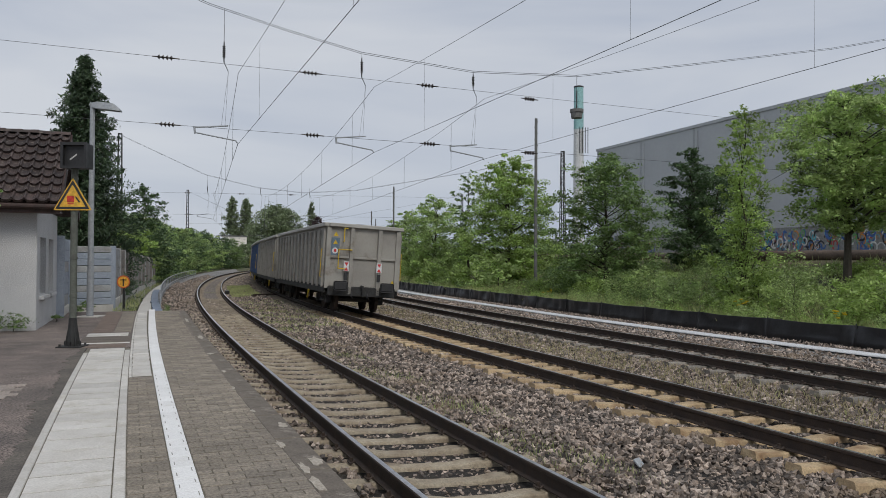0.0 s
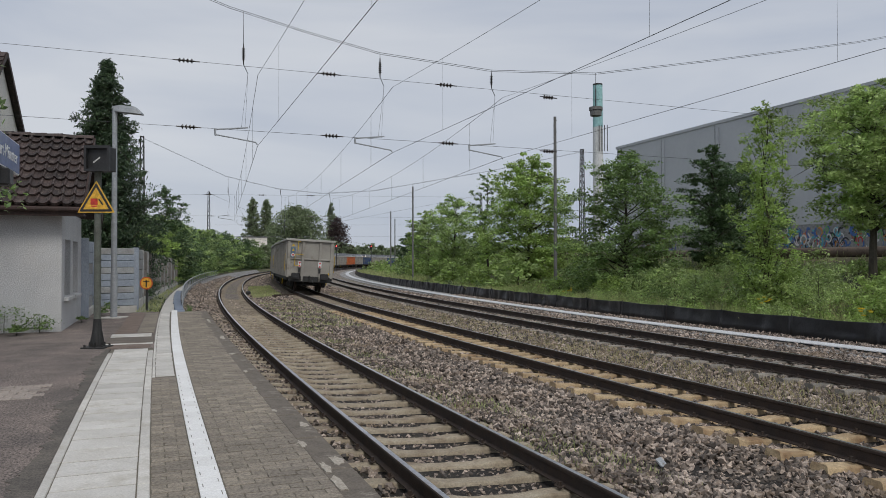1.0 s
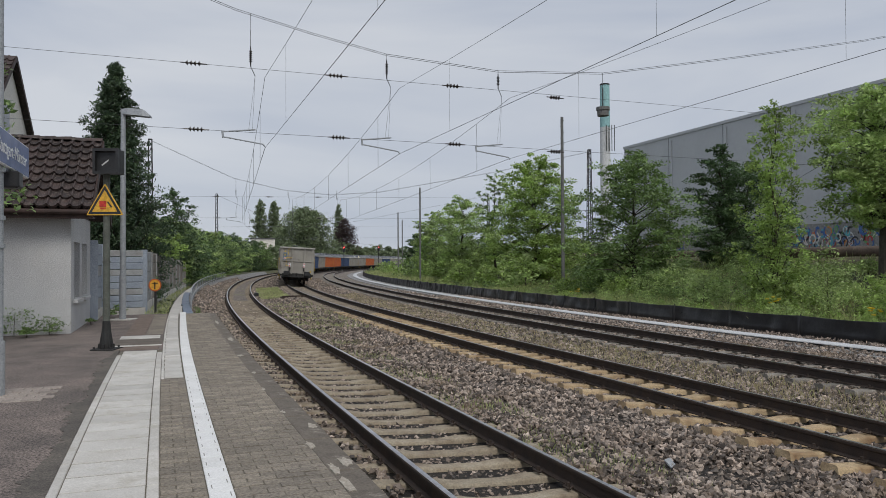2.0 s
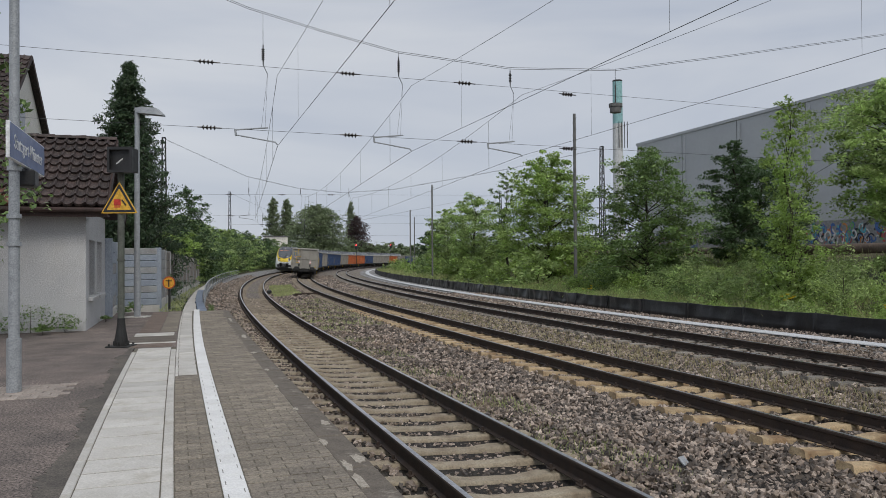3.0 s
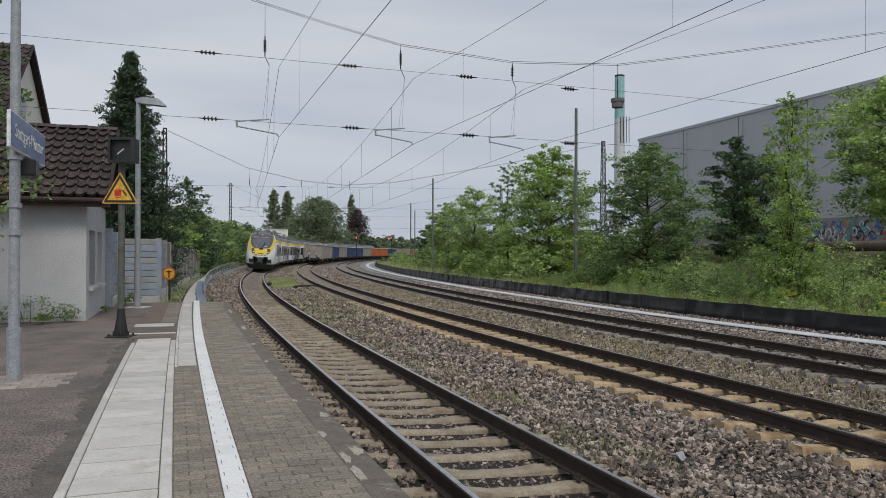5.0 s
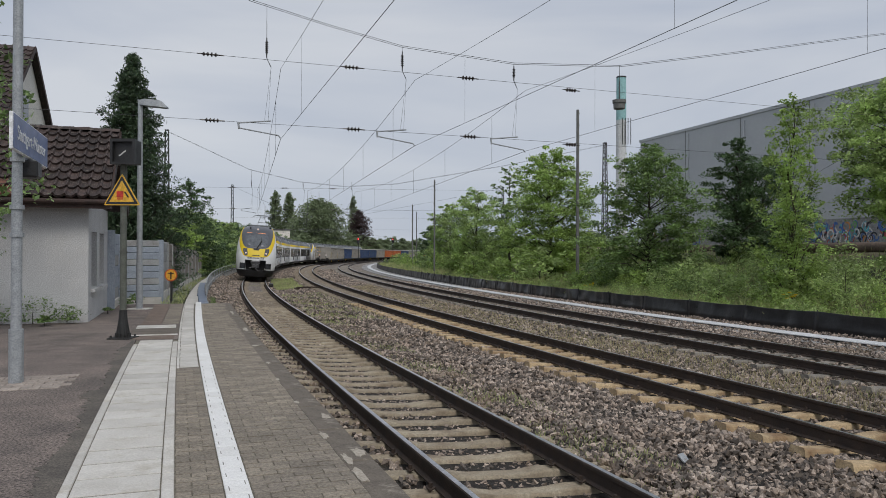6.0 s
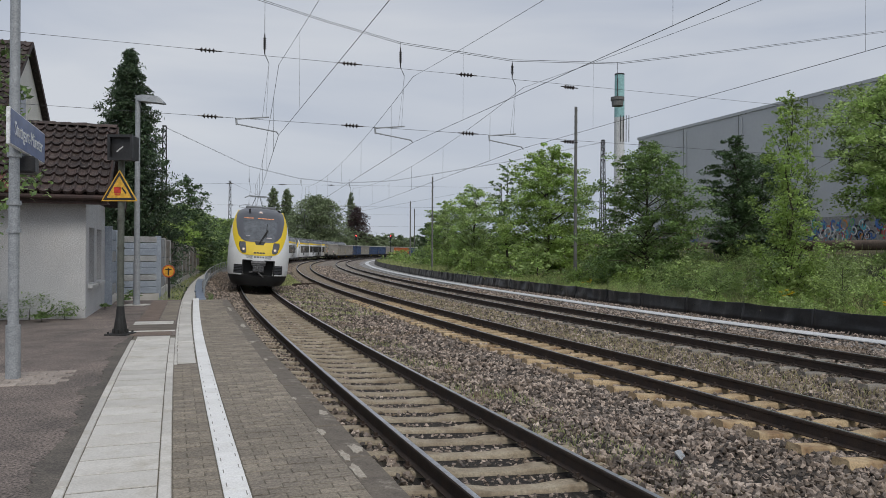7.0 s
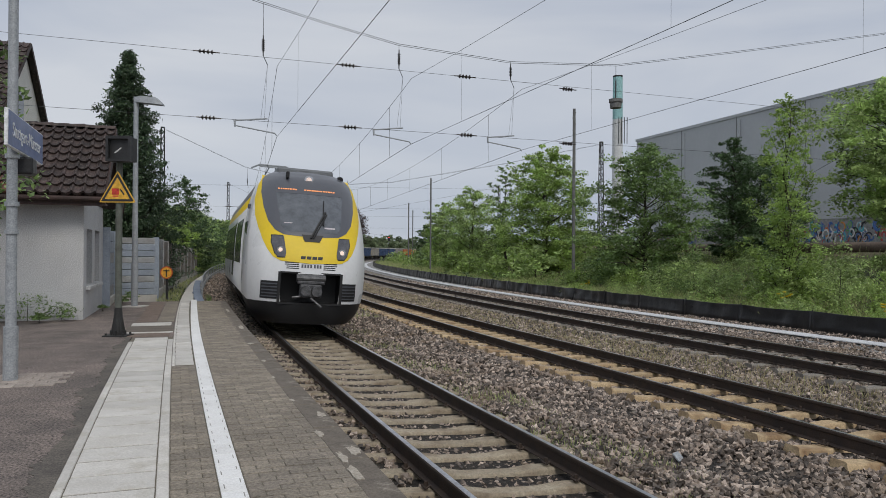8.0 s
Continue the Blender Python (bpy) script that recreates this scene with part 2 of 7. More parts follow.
def disc_stack(bm, a, b, profile, seg=12):
    """A turned body along a to b; profile: pairs of (share of the length, radius)."""
    a, b = Vector(a), Vector(b)
    q = (b - a).to_track_quat("Z", "Y").to_matrix()
    rings = []
    for t, r in profile:
        c = a.lerp(b, t)
        rings.append([bm.verts.new(c + q @ Vector((r * math.cos(2 * math.pi * i / seg), r * math.sin(2 * math.pi * i / seg), 0))) for i in range(seg)])
    for u, v in zip(rings, rings[1:]):
        for i in range(seg):
            bm.faces.new((u[i], u[(i + 1) % seg], v[(i + 1) % seg], v[i]))
    bm.faces.new(rings[0][::-1])
    bm.faces.new(rings[-1])
    return bm


def sweep(name, profile, path, material, parent=None, label="", closed=True, smooth=False):
    """A profile of (right, up) points carried along a path of (x, y, z, heading, tilt)."""
    n = len(profile)
    vs, fs = [], []
    for x, y, z, h, tilt in path:
        for a, b in profile:
            vs.append((x + a * math.cos(h), y - a * math.sin(h), z + b - a * tilt))
    m = n if closed else n - 1
    for i in range(len(path) - 1):
        for j in range(m):
            k = (j + 1) % n
            fs.append((i * n + j, i * n + k, (i + 1) * n + k, (i + 1) * n + j))
    if closed:
        fs.append(tuple(range(n)))
        fs.append(tuple((len(path) - 1) * n + j for j in range(n))[::-1])
    return make(name, vs, fs, material, parent, label, smooth)


def steps(a, b, ds):
    return [a + (b - a) * i / max(1, round((b - a) / ds)) for i in range(max(1, round((b - a) / ds)) + 1)]


PLAT = 0.5        # the platform's height over the rail heads
EDGE_D = -1.6     # its edge, from the track's middle
PLAT_END = 14.7   # where it ends along the line


# ---- ground ----
def ground_height(x, y):
    s, d = line_sd(x, y)
    z = -0.42
    if d < -2.2:
        z = -0.42 + 0.5 * min(1, (-2.2 - d) / 3.0)
        if s < PLAT_END + 1.0:
            z = min(z, 0.1)
    if d > 14.5:
        z = -0.42 + 2.6 * min(1, max(0, (d - 17.0) / 16.0)) ** 1.3 + 0.25 * noise.noise((x * 0.15, y * 0.15, 0))
    return z


def build_ground():
    xs = np.concatenate([[-3000, -1200, -500, -250, -140], np.arange(-100, 100, 2.0), [100, 140, 250, 500, 1200, 3000]])
    ys = np.concatenate([[-3000, -1000, -300, -120], np.arange(-60, 160, 2.0), np.arange(160, 420, 10.0), [450, 600, 900, 1500, 3000]])
    vs = [(x, y, ground_height(x, y)) for y in ys for x in xs]
    n = len(xs)
    fs = [(j * n + i, j * n + i + 1, (j + 1) * n + i + 1, (j + 1) * n + i) for j in range(len(ys) - 1) for i in range(n - 1)]
    tagged(make("ground", vs, fs, M_GROUND, smooth=True), "earth ground with weeds and grass beside the railway", "ground", kind="structure")


build_ground()


# ---- tracks ----
S_A, S_B = -40.0, 420.0


def track_path(n, d, z, a=S_A, b=S_B, ds=1.0):
    out = []
    for s in steps(a, b, ds):
        x, y, h = on_line(s, track_offset(n, s) + d)
        out.append((x, y, z + TILT[n] * 0.7525 - d * TILT[n], h, TILT[n]))
    return out


RAIL_PROFILE = [(-0.062, -0.172), (0.062, -0.172), (0.062, -0.160), (0.012, -0.145), (0.009, -0.050), (0.034, -0.036),
                (0.034, -0.010), (0.022, -0.0005), (-0.022, -0.0005), (-0.034, -0.010), (-0.034, -0.036), (-0.009, -0.050), (-0.012, -0.145), (-0.062, -0.160)]


def sleeper_mesh(name, material):
    prof = [(-1.3, 0.02), (-1.25, 0.0), (-0.98, -0.005), (-0.5, -0.012), (-0.25, -0.045), (0.25, -0.045), (0.5, -0.012), (0.98, -0.005), (1.25, 0.0), (1.3, -0.02)]
    vs, fs = [], []
    for x, z in prof:
        t = z - 0.175
        vs += [(x, -0.135, t - 0.16), (x, -0.10, t - 0.02), (x, -0.085, t), (x, 0.085, t), (x, 0.10, t - 0.02), (x, 0.135, t - 0.16)]
    for i in range(len(prof) - 1):
        for j in range(5):
            fs.append((i * 6 + j, (i + 1) * 6 + j, (i + 1) * 6 + j + 1, i * 6 + j + 1))
    fs.append(tuple(range(6)))
    fs.append(tuple((len(prof) - 1) * 6 + j for j in range(6))[::-1])
    me = bpy.data.meshes.new(name)
    me.from_pydata(vs, [], fs)
    me.materials.append(material)
    return me


def clip_geometry():
    """One rail fastening: a bent spring clip over the rail's foot and its screw."""
    bm = bmesh.new()
    for sx in (-1, 1):
        rod(bm, (sx * 0.12, -0.055, -0.155), (sx * 0.12, 0.055, -0.155), 0.013, seg=5)
        rod(bm, (sx * 0.12, -0.055, -0.155), (sx * 0.075, -0.04, -0.135), 0.011, seg=5)
        rod(bm, (sx * 0.12, 0.055, -0.155), (sx * 0.075, 0.04, -0.135), 0.011, seg=5)
        rod(bm, (sx * 0.105, 0, -0.165), (sx * 0.105, 0, -0.105), 0.019, seg=6)
    v = [tuple(p.co) for p in bm.verts]
    idx = {p: i for i, p in enumerate(bm.verts)}
    f = [tuple(idx[p] for p in q.verts) for q in bm.faces]
    bm.free()
    return np.array(v), f


def build_track(n, label, material, pitch, jitter=0.0):
    t = thing("railway_track", label, "railway track", group="parallel railway tracks", kind="structure")
    for side in (-1, 1):
        d = side * 0.7525
        r = sweep("rail", RAIL_PROFILE, track_path(n, d, 0.0), M_RAIL, t)
        top = [(-0.026, -0.001), (0.026, -0.001), (0.026, 0.0015), (-0.026, 0.0015)]
        sweep("rail_head", top, track_path(n, d, 0.0), M_RAILTOP, r, "bright worn running surface")
    me, me_far = sleeper_mesh("sleeper", material), sleeper_mesh("sleeper", M_SLEEPER_DUSTY if n < 2 else material)
    rng = random.Random(40 + n)
    cv, cf = clip_geometry()
    allv, allf = [], []
    count = 0
    s = (-15.75 if n == 2 else -15.6)
    while count < 246 and s < 130:
        x, y, h = on_line(s, track_offset(n, s))
        ob = new("sleeper", me if s < 24 else me_far)
        ob.parent = t
        ob.matrix_basis = pose(x, y, TILT[n] * 0.7525) @ Matrix.Rotation(-h + rng.gauss(0, jitter), 4, "Z") @ Matrix.Rotation(math.atan(TILT[n]), 4, "Y")
        if s < 45:
            for side in (-1, 1):
                mm = np.array(ob.matrix_basis)
                w = cv + np.array([side * 0.7525, 0, 0])
                w = w @ mm[:3, :3].T + mm[:3, 3]
                k = len(allv)
                allv += [tuple(q) for q in w]
                allf += [tuple(i + k for i in q) for q in cf]
        count += 1
        s += pitch
    c = make("rail_clip", allv, allf, M_RAIL, t, "rusty spring clips and screws")
    c["kind"] = "stuff"
    return t


build_track(0, "curved railway track with polished rails on tan concrete sleepers", M_SLEEPER, 0.6)
build_track(1, "curved railway track with rusty rails on ochre-stained concrete sleepers", M_SLEEPER_O, 0.6)
build_track(2, "curved railway track on dark weathered sleepers half sunk in gravel", M_SLEEPER_OLD, 0.65, 0.01)

# ballast bed across all three tracks, with shoulders
BALLAST = [(-2.05, -0.40), (-1.6, -0.225), (-0.95, -0.215), (-0.62, -0.255), (0.62, -0.255), (0.95, -0.235), (1.5, -0.225), (2.4, -0.27), (3.0, -0.245), (3.2, -0.26), (3.8, -0.265), (3.96, -0.27), (5.2, -0.27), (5.5, -0.245),
           (6.2, -0.27), (7.2, -0.30), (8.0, -0.245), (8.5, -0.248), (10.3, -0.248), (10.7, -0.235), (11.2, -0.26), (12.6, -0.30), (13.6, -0.40), (13.8, -0.60), (-2.1, -0.60)]


def tilt_at(d):
    return CANT * (0.7525 - d) if d < 2.3 else CANT * (0.7525 - (d - 4.58)) if d < 7 else 0.0


def bed_z(d):
    z = float(np.interp(d, [p[0] for p in BALLAST[:-2]], [p[1] for p in BALLAST[:-2]]))
    w = min(1, max(0, (d - 1.2) / 2.2)) if d < 3.4 else 1
    a, b = CANT * (0.7525 - max(d, -1.5)), CANT * (0.7525 - (d - 4.58))
    k = a * (1 - w) + b * w
    if d > 5.8:
        k *= max(0, 1 - (d - 5.8) / 1.8)
    return z + k


def build_bed():
    prof = [(d, bed_z(d)) for d in np.concatenate([np.arange(-2.05, 13.7, 0.35)])] + [(13.9, -0.7), (-2.15, -0.7)]
    for a, b, m in ((S_A, 36.0, M_BALLAST_SHADE), (36.0, S_B, M_BALLAST_FAR)):
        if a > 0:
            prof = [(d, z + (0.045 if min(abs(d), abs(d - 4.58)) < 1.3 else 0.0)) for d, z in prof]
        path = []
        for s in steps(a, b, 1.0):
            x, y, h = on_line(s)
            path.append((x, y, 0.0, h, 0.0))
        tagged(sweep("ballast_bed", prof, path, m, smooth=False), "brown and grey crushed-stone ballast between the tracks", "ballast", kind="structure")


build_bed()


# ---- platform ----
M_PATCH = mat("dark_asphalt_patch", (0.135, 0.117, 0.098), (0.085, 0.075, 0.065), 0.93, grain=2, fine=60, fine_amt=0.5, bump=0.5, dist=0.006)
M_SLOT = mat("slot_grey", (0.26, 0.25, 0.23), (0.2, 0.19, 0.175), 0.9, bump=0)
M_COVER = mat("brown_cover", (0.20, 0.15, 0.12), (0.14, 0.105, 0.085), 0.9, grain=3, fine=40, bump=0.2)
M_OLDWOOD = mat("grey_plank", (0.16, 0.135, 0.11), (0.10, 0.085, 0.07), 0.9, grain=5, fine=40, stretch=(0.2, 1, 1))
M_PATCHLIGHT = mat("bare_aggregate", (0.42, 0.38, 0.32), (0.33, 0.29, 0.24), 0.9, grain=6, fine=50, bump=0.3)


def line_pose(s, d, z, turn=0.0):
    """A frame on the ground whose +y runs along the line and +x to its right."""
    x, y, h = on_line(s, d)
    return Matrix.Translation((x, y, z)) @ Matrix.Rotation(-h + turn, 4, "Z")


def line_path(a, b, z=0.0, ds=1.0):
    out = []
    for s in steps(a, b, ds):
        x, y, h = on_line(s)
        out.append((x, y, z, h, 0.0))
    return out


def piece_mesh(name, sx, sy, sz, bevel, material, grooves=()):
    bm = boxed(-sx / 2, sx / 2, -sy / 2, sy / 2, -sz, 0, bevel)
    for gx, gy, gw, gl in grooves:
        box(bm, gx - gw / 2, gx + gw / 2, gy - gl / 2, gy + gl / 2, -0.004, 0.0012, mi=1)
    me = bpy.data.meshes.new(name)
    bm.normal_update()
    bm.to_mesh(me)
    bm.free()
    for m in material if isinstance(material, (list, tuple)) else [material]:
        me.materials.append(m)
    return me


def piece(name, me, m, parent, kind=""):
    ob = new(name, me)
    ob.parent = parent
    ob.matrix_basis = m
    return ob


def build_platform():
    end = 16.0
    prof = [(-22, -0.7), (-22, PLAT), (-3.67, PLAT), (-3.67, PLAT - 0.05), (-1.82, PLAT - 0.05), (-1.82, 0.30), (-1.75, 0.28), (-1.75, -0.7)]
    p = tagged(sweep("platform", prof, line_path(-14, end), [M_ASPHALT]), "low station platform of worn brown asphalt with a paved edge", "platform", kind="structure")
    rng = random.Random(7)
    # the joints' bed, and asphalt beyond the slab path
    sweep("joint_bed", [(-3.66, PLAT - 0.045), (-1.83, PLAT - 0.045), (-1.83, PLAT - 0.006), (-3.66, PLAT - 0.006)], line_path(-14, end), M_JOINT, p, "sandy joints")
    sweep("asphalt_strip", [(-3.66, PLAT - 0.02), (-2.985, PLAT - 0.02), (-2.985, PLAT), (-3.66, PLAT)], line_path(6.35, end), M_ASPHALT, p)
    # patched band with a ragged edge
    vs, fs = [], []
    ss = steps(-13.9, 6.6, 0.04)
    for i, s in enumerate(ss):
        w = 0.06 + 0.13 * (0.5 + noise.noise((s * 0.9, 3.1, 0))) + 0.07 * noise.noise((s * 4, 1, 0)) + 0.06 * noise.noise((s * 11, 7, 0)) + (0.12 if 1.0 < s < 1.5 else 0)
        for d, z in ((-3.672, PLAT + 0.004), (-3.672 - max(0.04, w), PLAT + 0.005), (-3.675 - max(0.04, w), PLAT - 0.01)):
            x, y, h = on_line(s, d)
            vs.append((x, y, z))
    for i in range(len(ss) - 1):
        for j in range(2):
            fs.append((i * 3 + j, i * 3 + j + 1, i * 3 + j + 4, i * 3 + j + 3))
    make("asphalt_patch", vs, fs, M_PATCH, p, "darker patched asphalt with a ragged edge")
    # light slab path with kerbs
    slab = piece_mesh("slab", 0.525, 0.355, 0.06, 0.003, M_SLAB)
    kerb = piece_mesh("kerb_stone", 0.066, 0.99, 0.08, 0.006, M_SLAB)
    kerb_r = piece_mesh("kerb_stone", 0.078, 0.99, 0.08, 0.006, M_SLAB)
    s = -13.694
    while s < 6.2:
        piece("slab", slab, line_pose(s + 0.188, -3.335, PLAT + rng.uniform(-0.002, 0.002), rng.gauss(0, 0.004)), p)
        s += 0.378
    for k in range(-9, 11):
        piece("kerb_stone", kerb, line_pose(-4.7 + k, -3.638, PLAT + 0.003, rng.gauss(0, 0.002)), p)
        piece("kerb_stone", kerb_r, line_pose(-4.5 + k, -3.025, PLAT + 0.003, rng.gauss(0, 0.002)), p)
    # guiding slabs beside the white line, farther along
    g = piece_mesh("guide_slab", 0.235, 0.50, 0.06, 0.005, M_SLAB)
    s = 2.95
    while s < end - 0.3:
        piece("guide_slab", g, line_pose(s + 0.25, -2.822, PLAT + 0.002, 0.03 * math.sin(s)), p)
        s += 0.508
    gk = piece_mesh("edging", 0.035, 0.99, 0.06, 0.004, M_SLAB)
    for k in range(13):
        piece("edging", gk, line_pose(3.4 + k, -2.962, PLAT, 0.0), p)
    # white safety line with two rows of slots
    w = piece_mesh("white_line_slab", 0.158, 0.298, 0.06, 0.003, [M_WHITELINE, M_SLOT], [(-0.052, -0.04, 0.006, 0.085), (0.055, 0.06, 0.006, 0.085)])
    w2 = piece_mesh("white_line_slab", 0.158, 0.899, 0.06, 0.001, [M_WHITELINE, M_SLOT])
    s = -13.7
    while s < end - 0.2:
        k = max(0, min(1, (s - 6) / 6)) * 0.02
        n = 0.3 if s < 2.85 else 0.9
        piece("white_line_slab", w if s < 2.85 else w2, line_pose(s + n / 2, -2.605 + k, PLAT + 0.003), p)
        s += n
    # pavers in running bond
    cols = [(-2.98, -2.69), (-2.52, -1.835)]
    pm = piece_mesh("paver", 0.195, 0.094, 0.05, 0.003, M_PAVER)
    jv, jf, count = [], [], 0
    base = [(-1, -1, 0), (1, -1, 0), (1, 1, 0), (-1, 1, 0), (-1, -1, -1), (1, -1, -1), (1, 1, -1), (-1, 1, -1)]
    quads = [(0, 1, 2, 3), (0, 4, 5, 1), (1, 5, 6, 2), (2, 6, 7, 3), (3, 7, 4, 0)]
    r = 0
    s = -1.0
    rows = [(-1.0 + 0.1 * i, i) for i in range(int((end + 0.95) / 0.1))] + [(-1.1 - 0.1 * i, i + 1) for i in range(126)]
    for s, r in rows:
        for a, b in cols:
            if a < -2.9 and s > 2.9:
                continue
            d = a + 0.002 + (0.1 if r % 2 else 0.0)
            cuts = ([(a + 0.0485, 0.0485)] if r % 2 else [])
            while d + 0.08 < b:
                e = min(d + 0.2, b)
                cuts.append(((d + e) / 2, (e - d) / 2 - 0.0025))
                d += 0.2
            for c, hw in cuts:
                z = PLAT + rng.uniform(-0.003, 0.002)
                tn = rng.gauss(0, 0.006)
                if count < 300 and s > -1.05 and abs(hw - 0.0975) < 0.003:
                    piece("paver", pm, line_pose(s, c, z, tn), p)
                    count += 1
                else:
                    m = line_pose(s, c, z, tn)
                    k = len(jv)
                    for x, y, zz in base:
                        q = m @ Vector((x * (hw - (0.002 if zz == 0 else 0)), y * (0.047 - (0.002 if zz == 0 else 0)), zz * 0.006))
                        jv.append(tuple(q))
                    jf += [tuple(i + k for i in f) for f in quads]
    j = make("paver_field", jv, jf, M_PAVER_J, p, "worn grey-brown concrete pavers")
    j["kind"] = "stuff"
    # edge stones with bare patches
    e = piece_mesh("edge_stone", 0.24, 0.985, 0.14, 0.012, M_EDGE)
    for k in range(30):
        s = -13.6 + k
        if s < end:
            piece("edge_stone", e, line_pose(s, -1.725 - 0.004 * max(0, s), PLAT + rng.uniform(-0.004, 0.003)), p)
    for s, d, a, b in ((-2.45, -1.80, 0.05, 0.26), (-2.05, -1.80, 0.045, 0.22), (-1.9, -1.68, 0.08, 0.16), (-1.3, -1.83, 0.04, 0.2), (-0.6, -1.68, 0.06, 0.16),
                       (0.15, -1.83, 0.03, 0.1), (1.6, -1.84, 0.03, 0.12), (5.0, -1.8, 0.07, 0.14), (7.7, -1.75, 0.08, 0.5), (12.0, -1.78, 0.06, 0.9), (3.0, -1.8, 0.05, 0.12)):
        n = 14
        f = [rng.uniform(0.42, 0.9) for _ in range(n)]
        m = line_pose(s, d, PLAT + 0.0045)
        v = [tuple(m @ Vector((a * f[i] * math.cos(6.283 * i / n), b * f[i] * math.sin(6.283 * i / n), 0))) for i in range(n)]
        v += [(x, y, z - 0.012) for x, y, z in v]
        make("worn_patch", v, [tuple(range(n))] + [(i, i + n, (i + 1) % n + n, (i + 1) % n) for i in range(n)], M_PATCHLIGHT, p, "spalled pale concrete")
    # covers and strips behind the slab path
    for name, a, b, c, dd, m in (("cover_plate", 6.5, 7.0, -3.75, -3.05, M_COVER), ("plank", 7.1, 7.25, -3.8, -3.0, M_SLAB), ("cover_plate", 7.35, 8.4, -3.85, -3.0, M_OLDWOOD),
                                 ("plank", 8.5, 9.1, -3.8, -3.05, M_SLAB), ("paving_strip", 9.3, 15.6, -3.75, -3.35, M_COVER), ("paving_strip", 9.3, 15.6, -3.33, -3.0, M_PAVER)):
        me = piece_mesh(name, dd - c, b - a, 0.03, 0.006, m)
        piece(name, me, line_pose((a + b) / 2, (c + dd) / 2, PLAT + 0.008), p)
    # stones set round the sign's pole
    ps = piece_mesh("setting_stone", 0.195, 0.155, 0.05, 0.006, mat("setting_stone", (0.36, 0.31, 0.27), (0.27, 0.23, 0.2), 0.92, grain=3, fine=50, by_piece=0.15))
    for i in range(6):
        for k in range(5):
            piece("setting_stone", ps, line_pose(1.85 + 0.16 * i, -5.1 + 0.2 * k + (0.1 if i % 2 else 0), PLAT + 0.008 + rng.uniform(-0.003, 0.003)), p)
    return p


build_platform()


# ---- ground beyond the platform's end ----
def build_beyond():
    prof = [(-3.0, -0.1), (-3.0, 0.42), (-2.62, 0.42), (-2.62, -0.1)]
    tagged(sweep("walkway", prof, line_path(16.02, 45), M_SLAB), "narrow concrete walkway beside the noise barrier", "walkway", kind="structure")
    prof = [(-2.6, -0.5), (-2.6, 0.36), (-2.45, 0.36), (-1.7, -0.25), (-1.7, -0.5)]
    tagged(sweep("embankment", prof, line_path(16.02, 130), M_GRIT), "grey gravel shoulder between walkway and track", "gravel", kind="structure")
    m_blue = mat("blue_trough_cover", (0.16, 0.20, 0.27), (0.11, 0.14, 0.19), 0.55, grain=3, fine=30, bump=0.1)
    t = thing("cable_trough", "blue-grey cable trough with loose lids beyond the platform", "cable trough")
    rng = random.Random(3)
    me = piece_mesh("lid", 0.26, 0.93, 0.07, 0.01, m_blue)
    s = 16.5
    while s < 34:
        piece("lid", me, line_pose(s, -2.42 - 0.02 * (s - 16), 0.49 - 0.004 * (s - 16) + rng.uniform(0, 0.02), rng.gauss(0, 0.03)), t)
        s += 0.96
    r = thing("guard_rail", "galvanised tubular guard rail along the curve", "railing")
    s = 19.5
    while s < 75:
        x, y, h = on_line(s, -2.35)
        part("post", rod(bmesh.new(), (x, y, 0.0), (x, y, 0.95), 0.025, seg=8), M_GALV, r)
        s += 2.4
    for z in (0.95, 0.55):
        path = []
        for s in steps(19.5, 75, 1.2):
            x, y, h = on_line(s, -2.35)
            path.append((x, y, z, h, 0))
        sweep("rail_tube", [(0.025 * math.cos(6.283 * i / 8), 0.025 * math.sin(6.283 * i / 8)) for i in range(8)], path, M_GALV, r)


build_beyond()


# ---- fence of black film, white fleece strip and grit along the far side ----
def fence_d(s):
    return 14.55 + 0.9 * max(0.0, 1 - (s + 2) / 22) ** 2 * 1.3 + 0.004 * max(0, s)


def strip_d(s):
    return fence_d(s) - 1.37


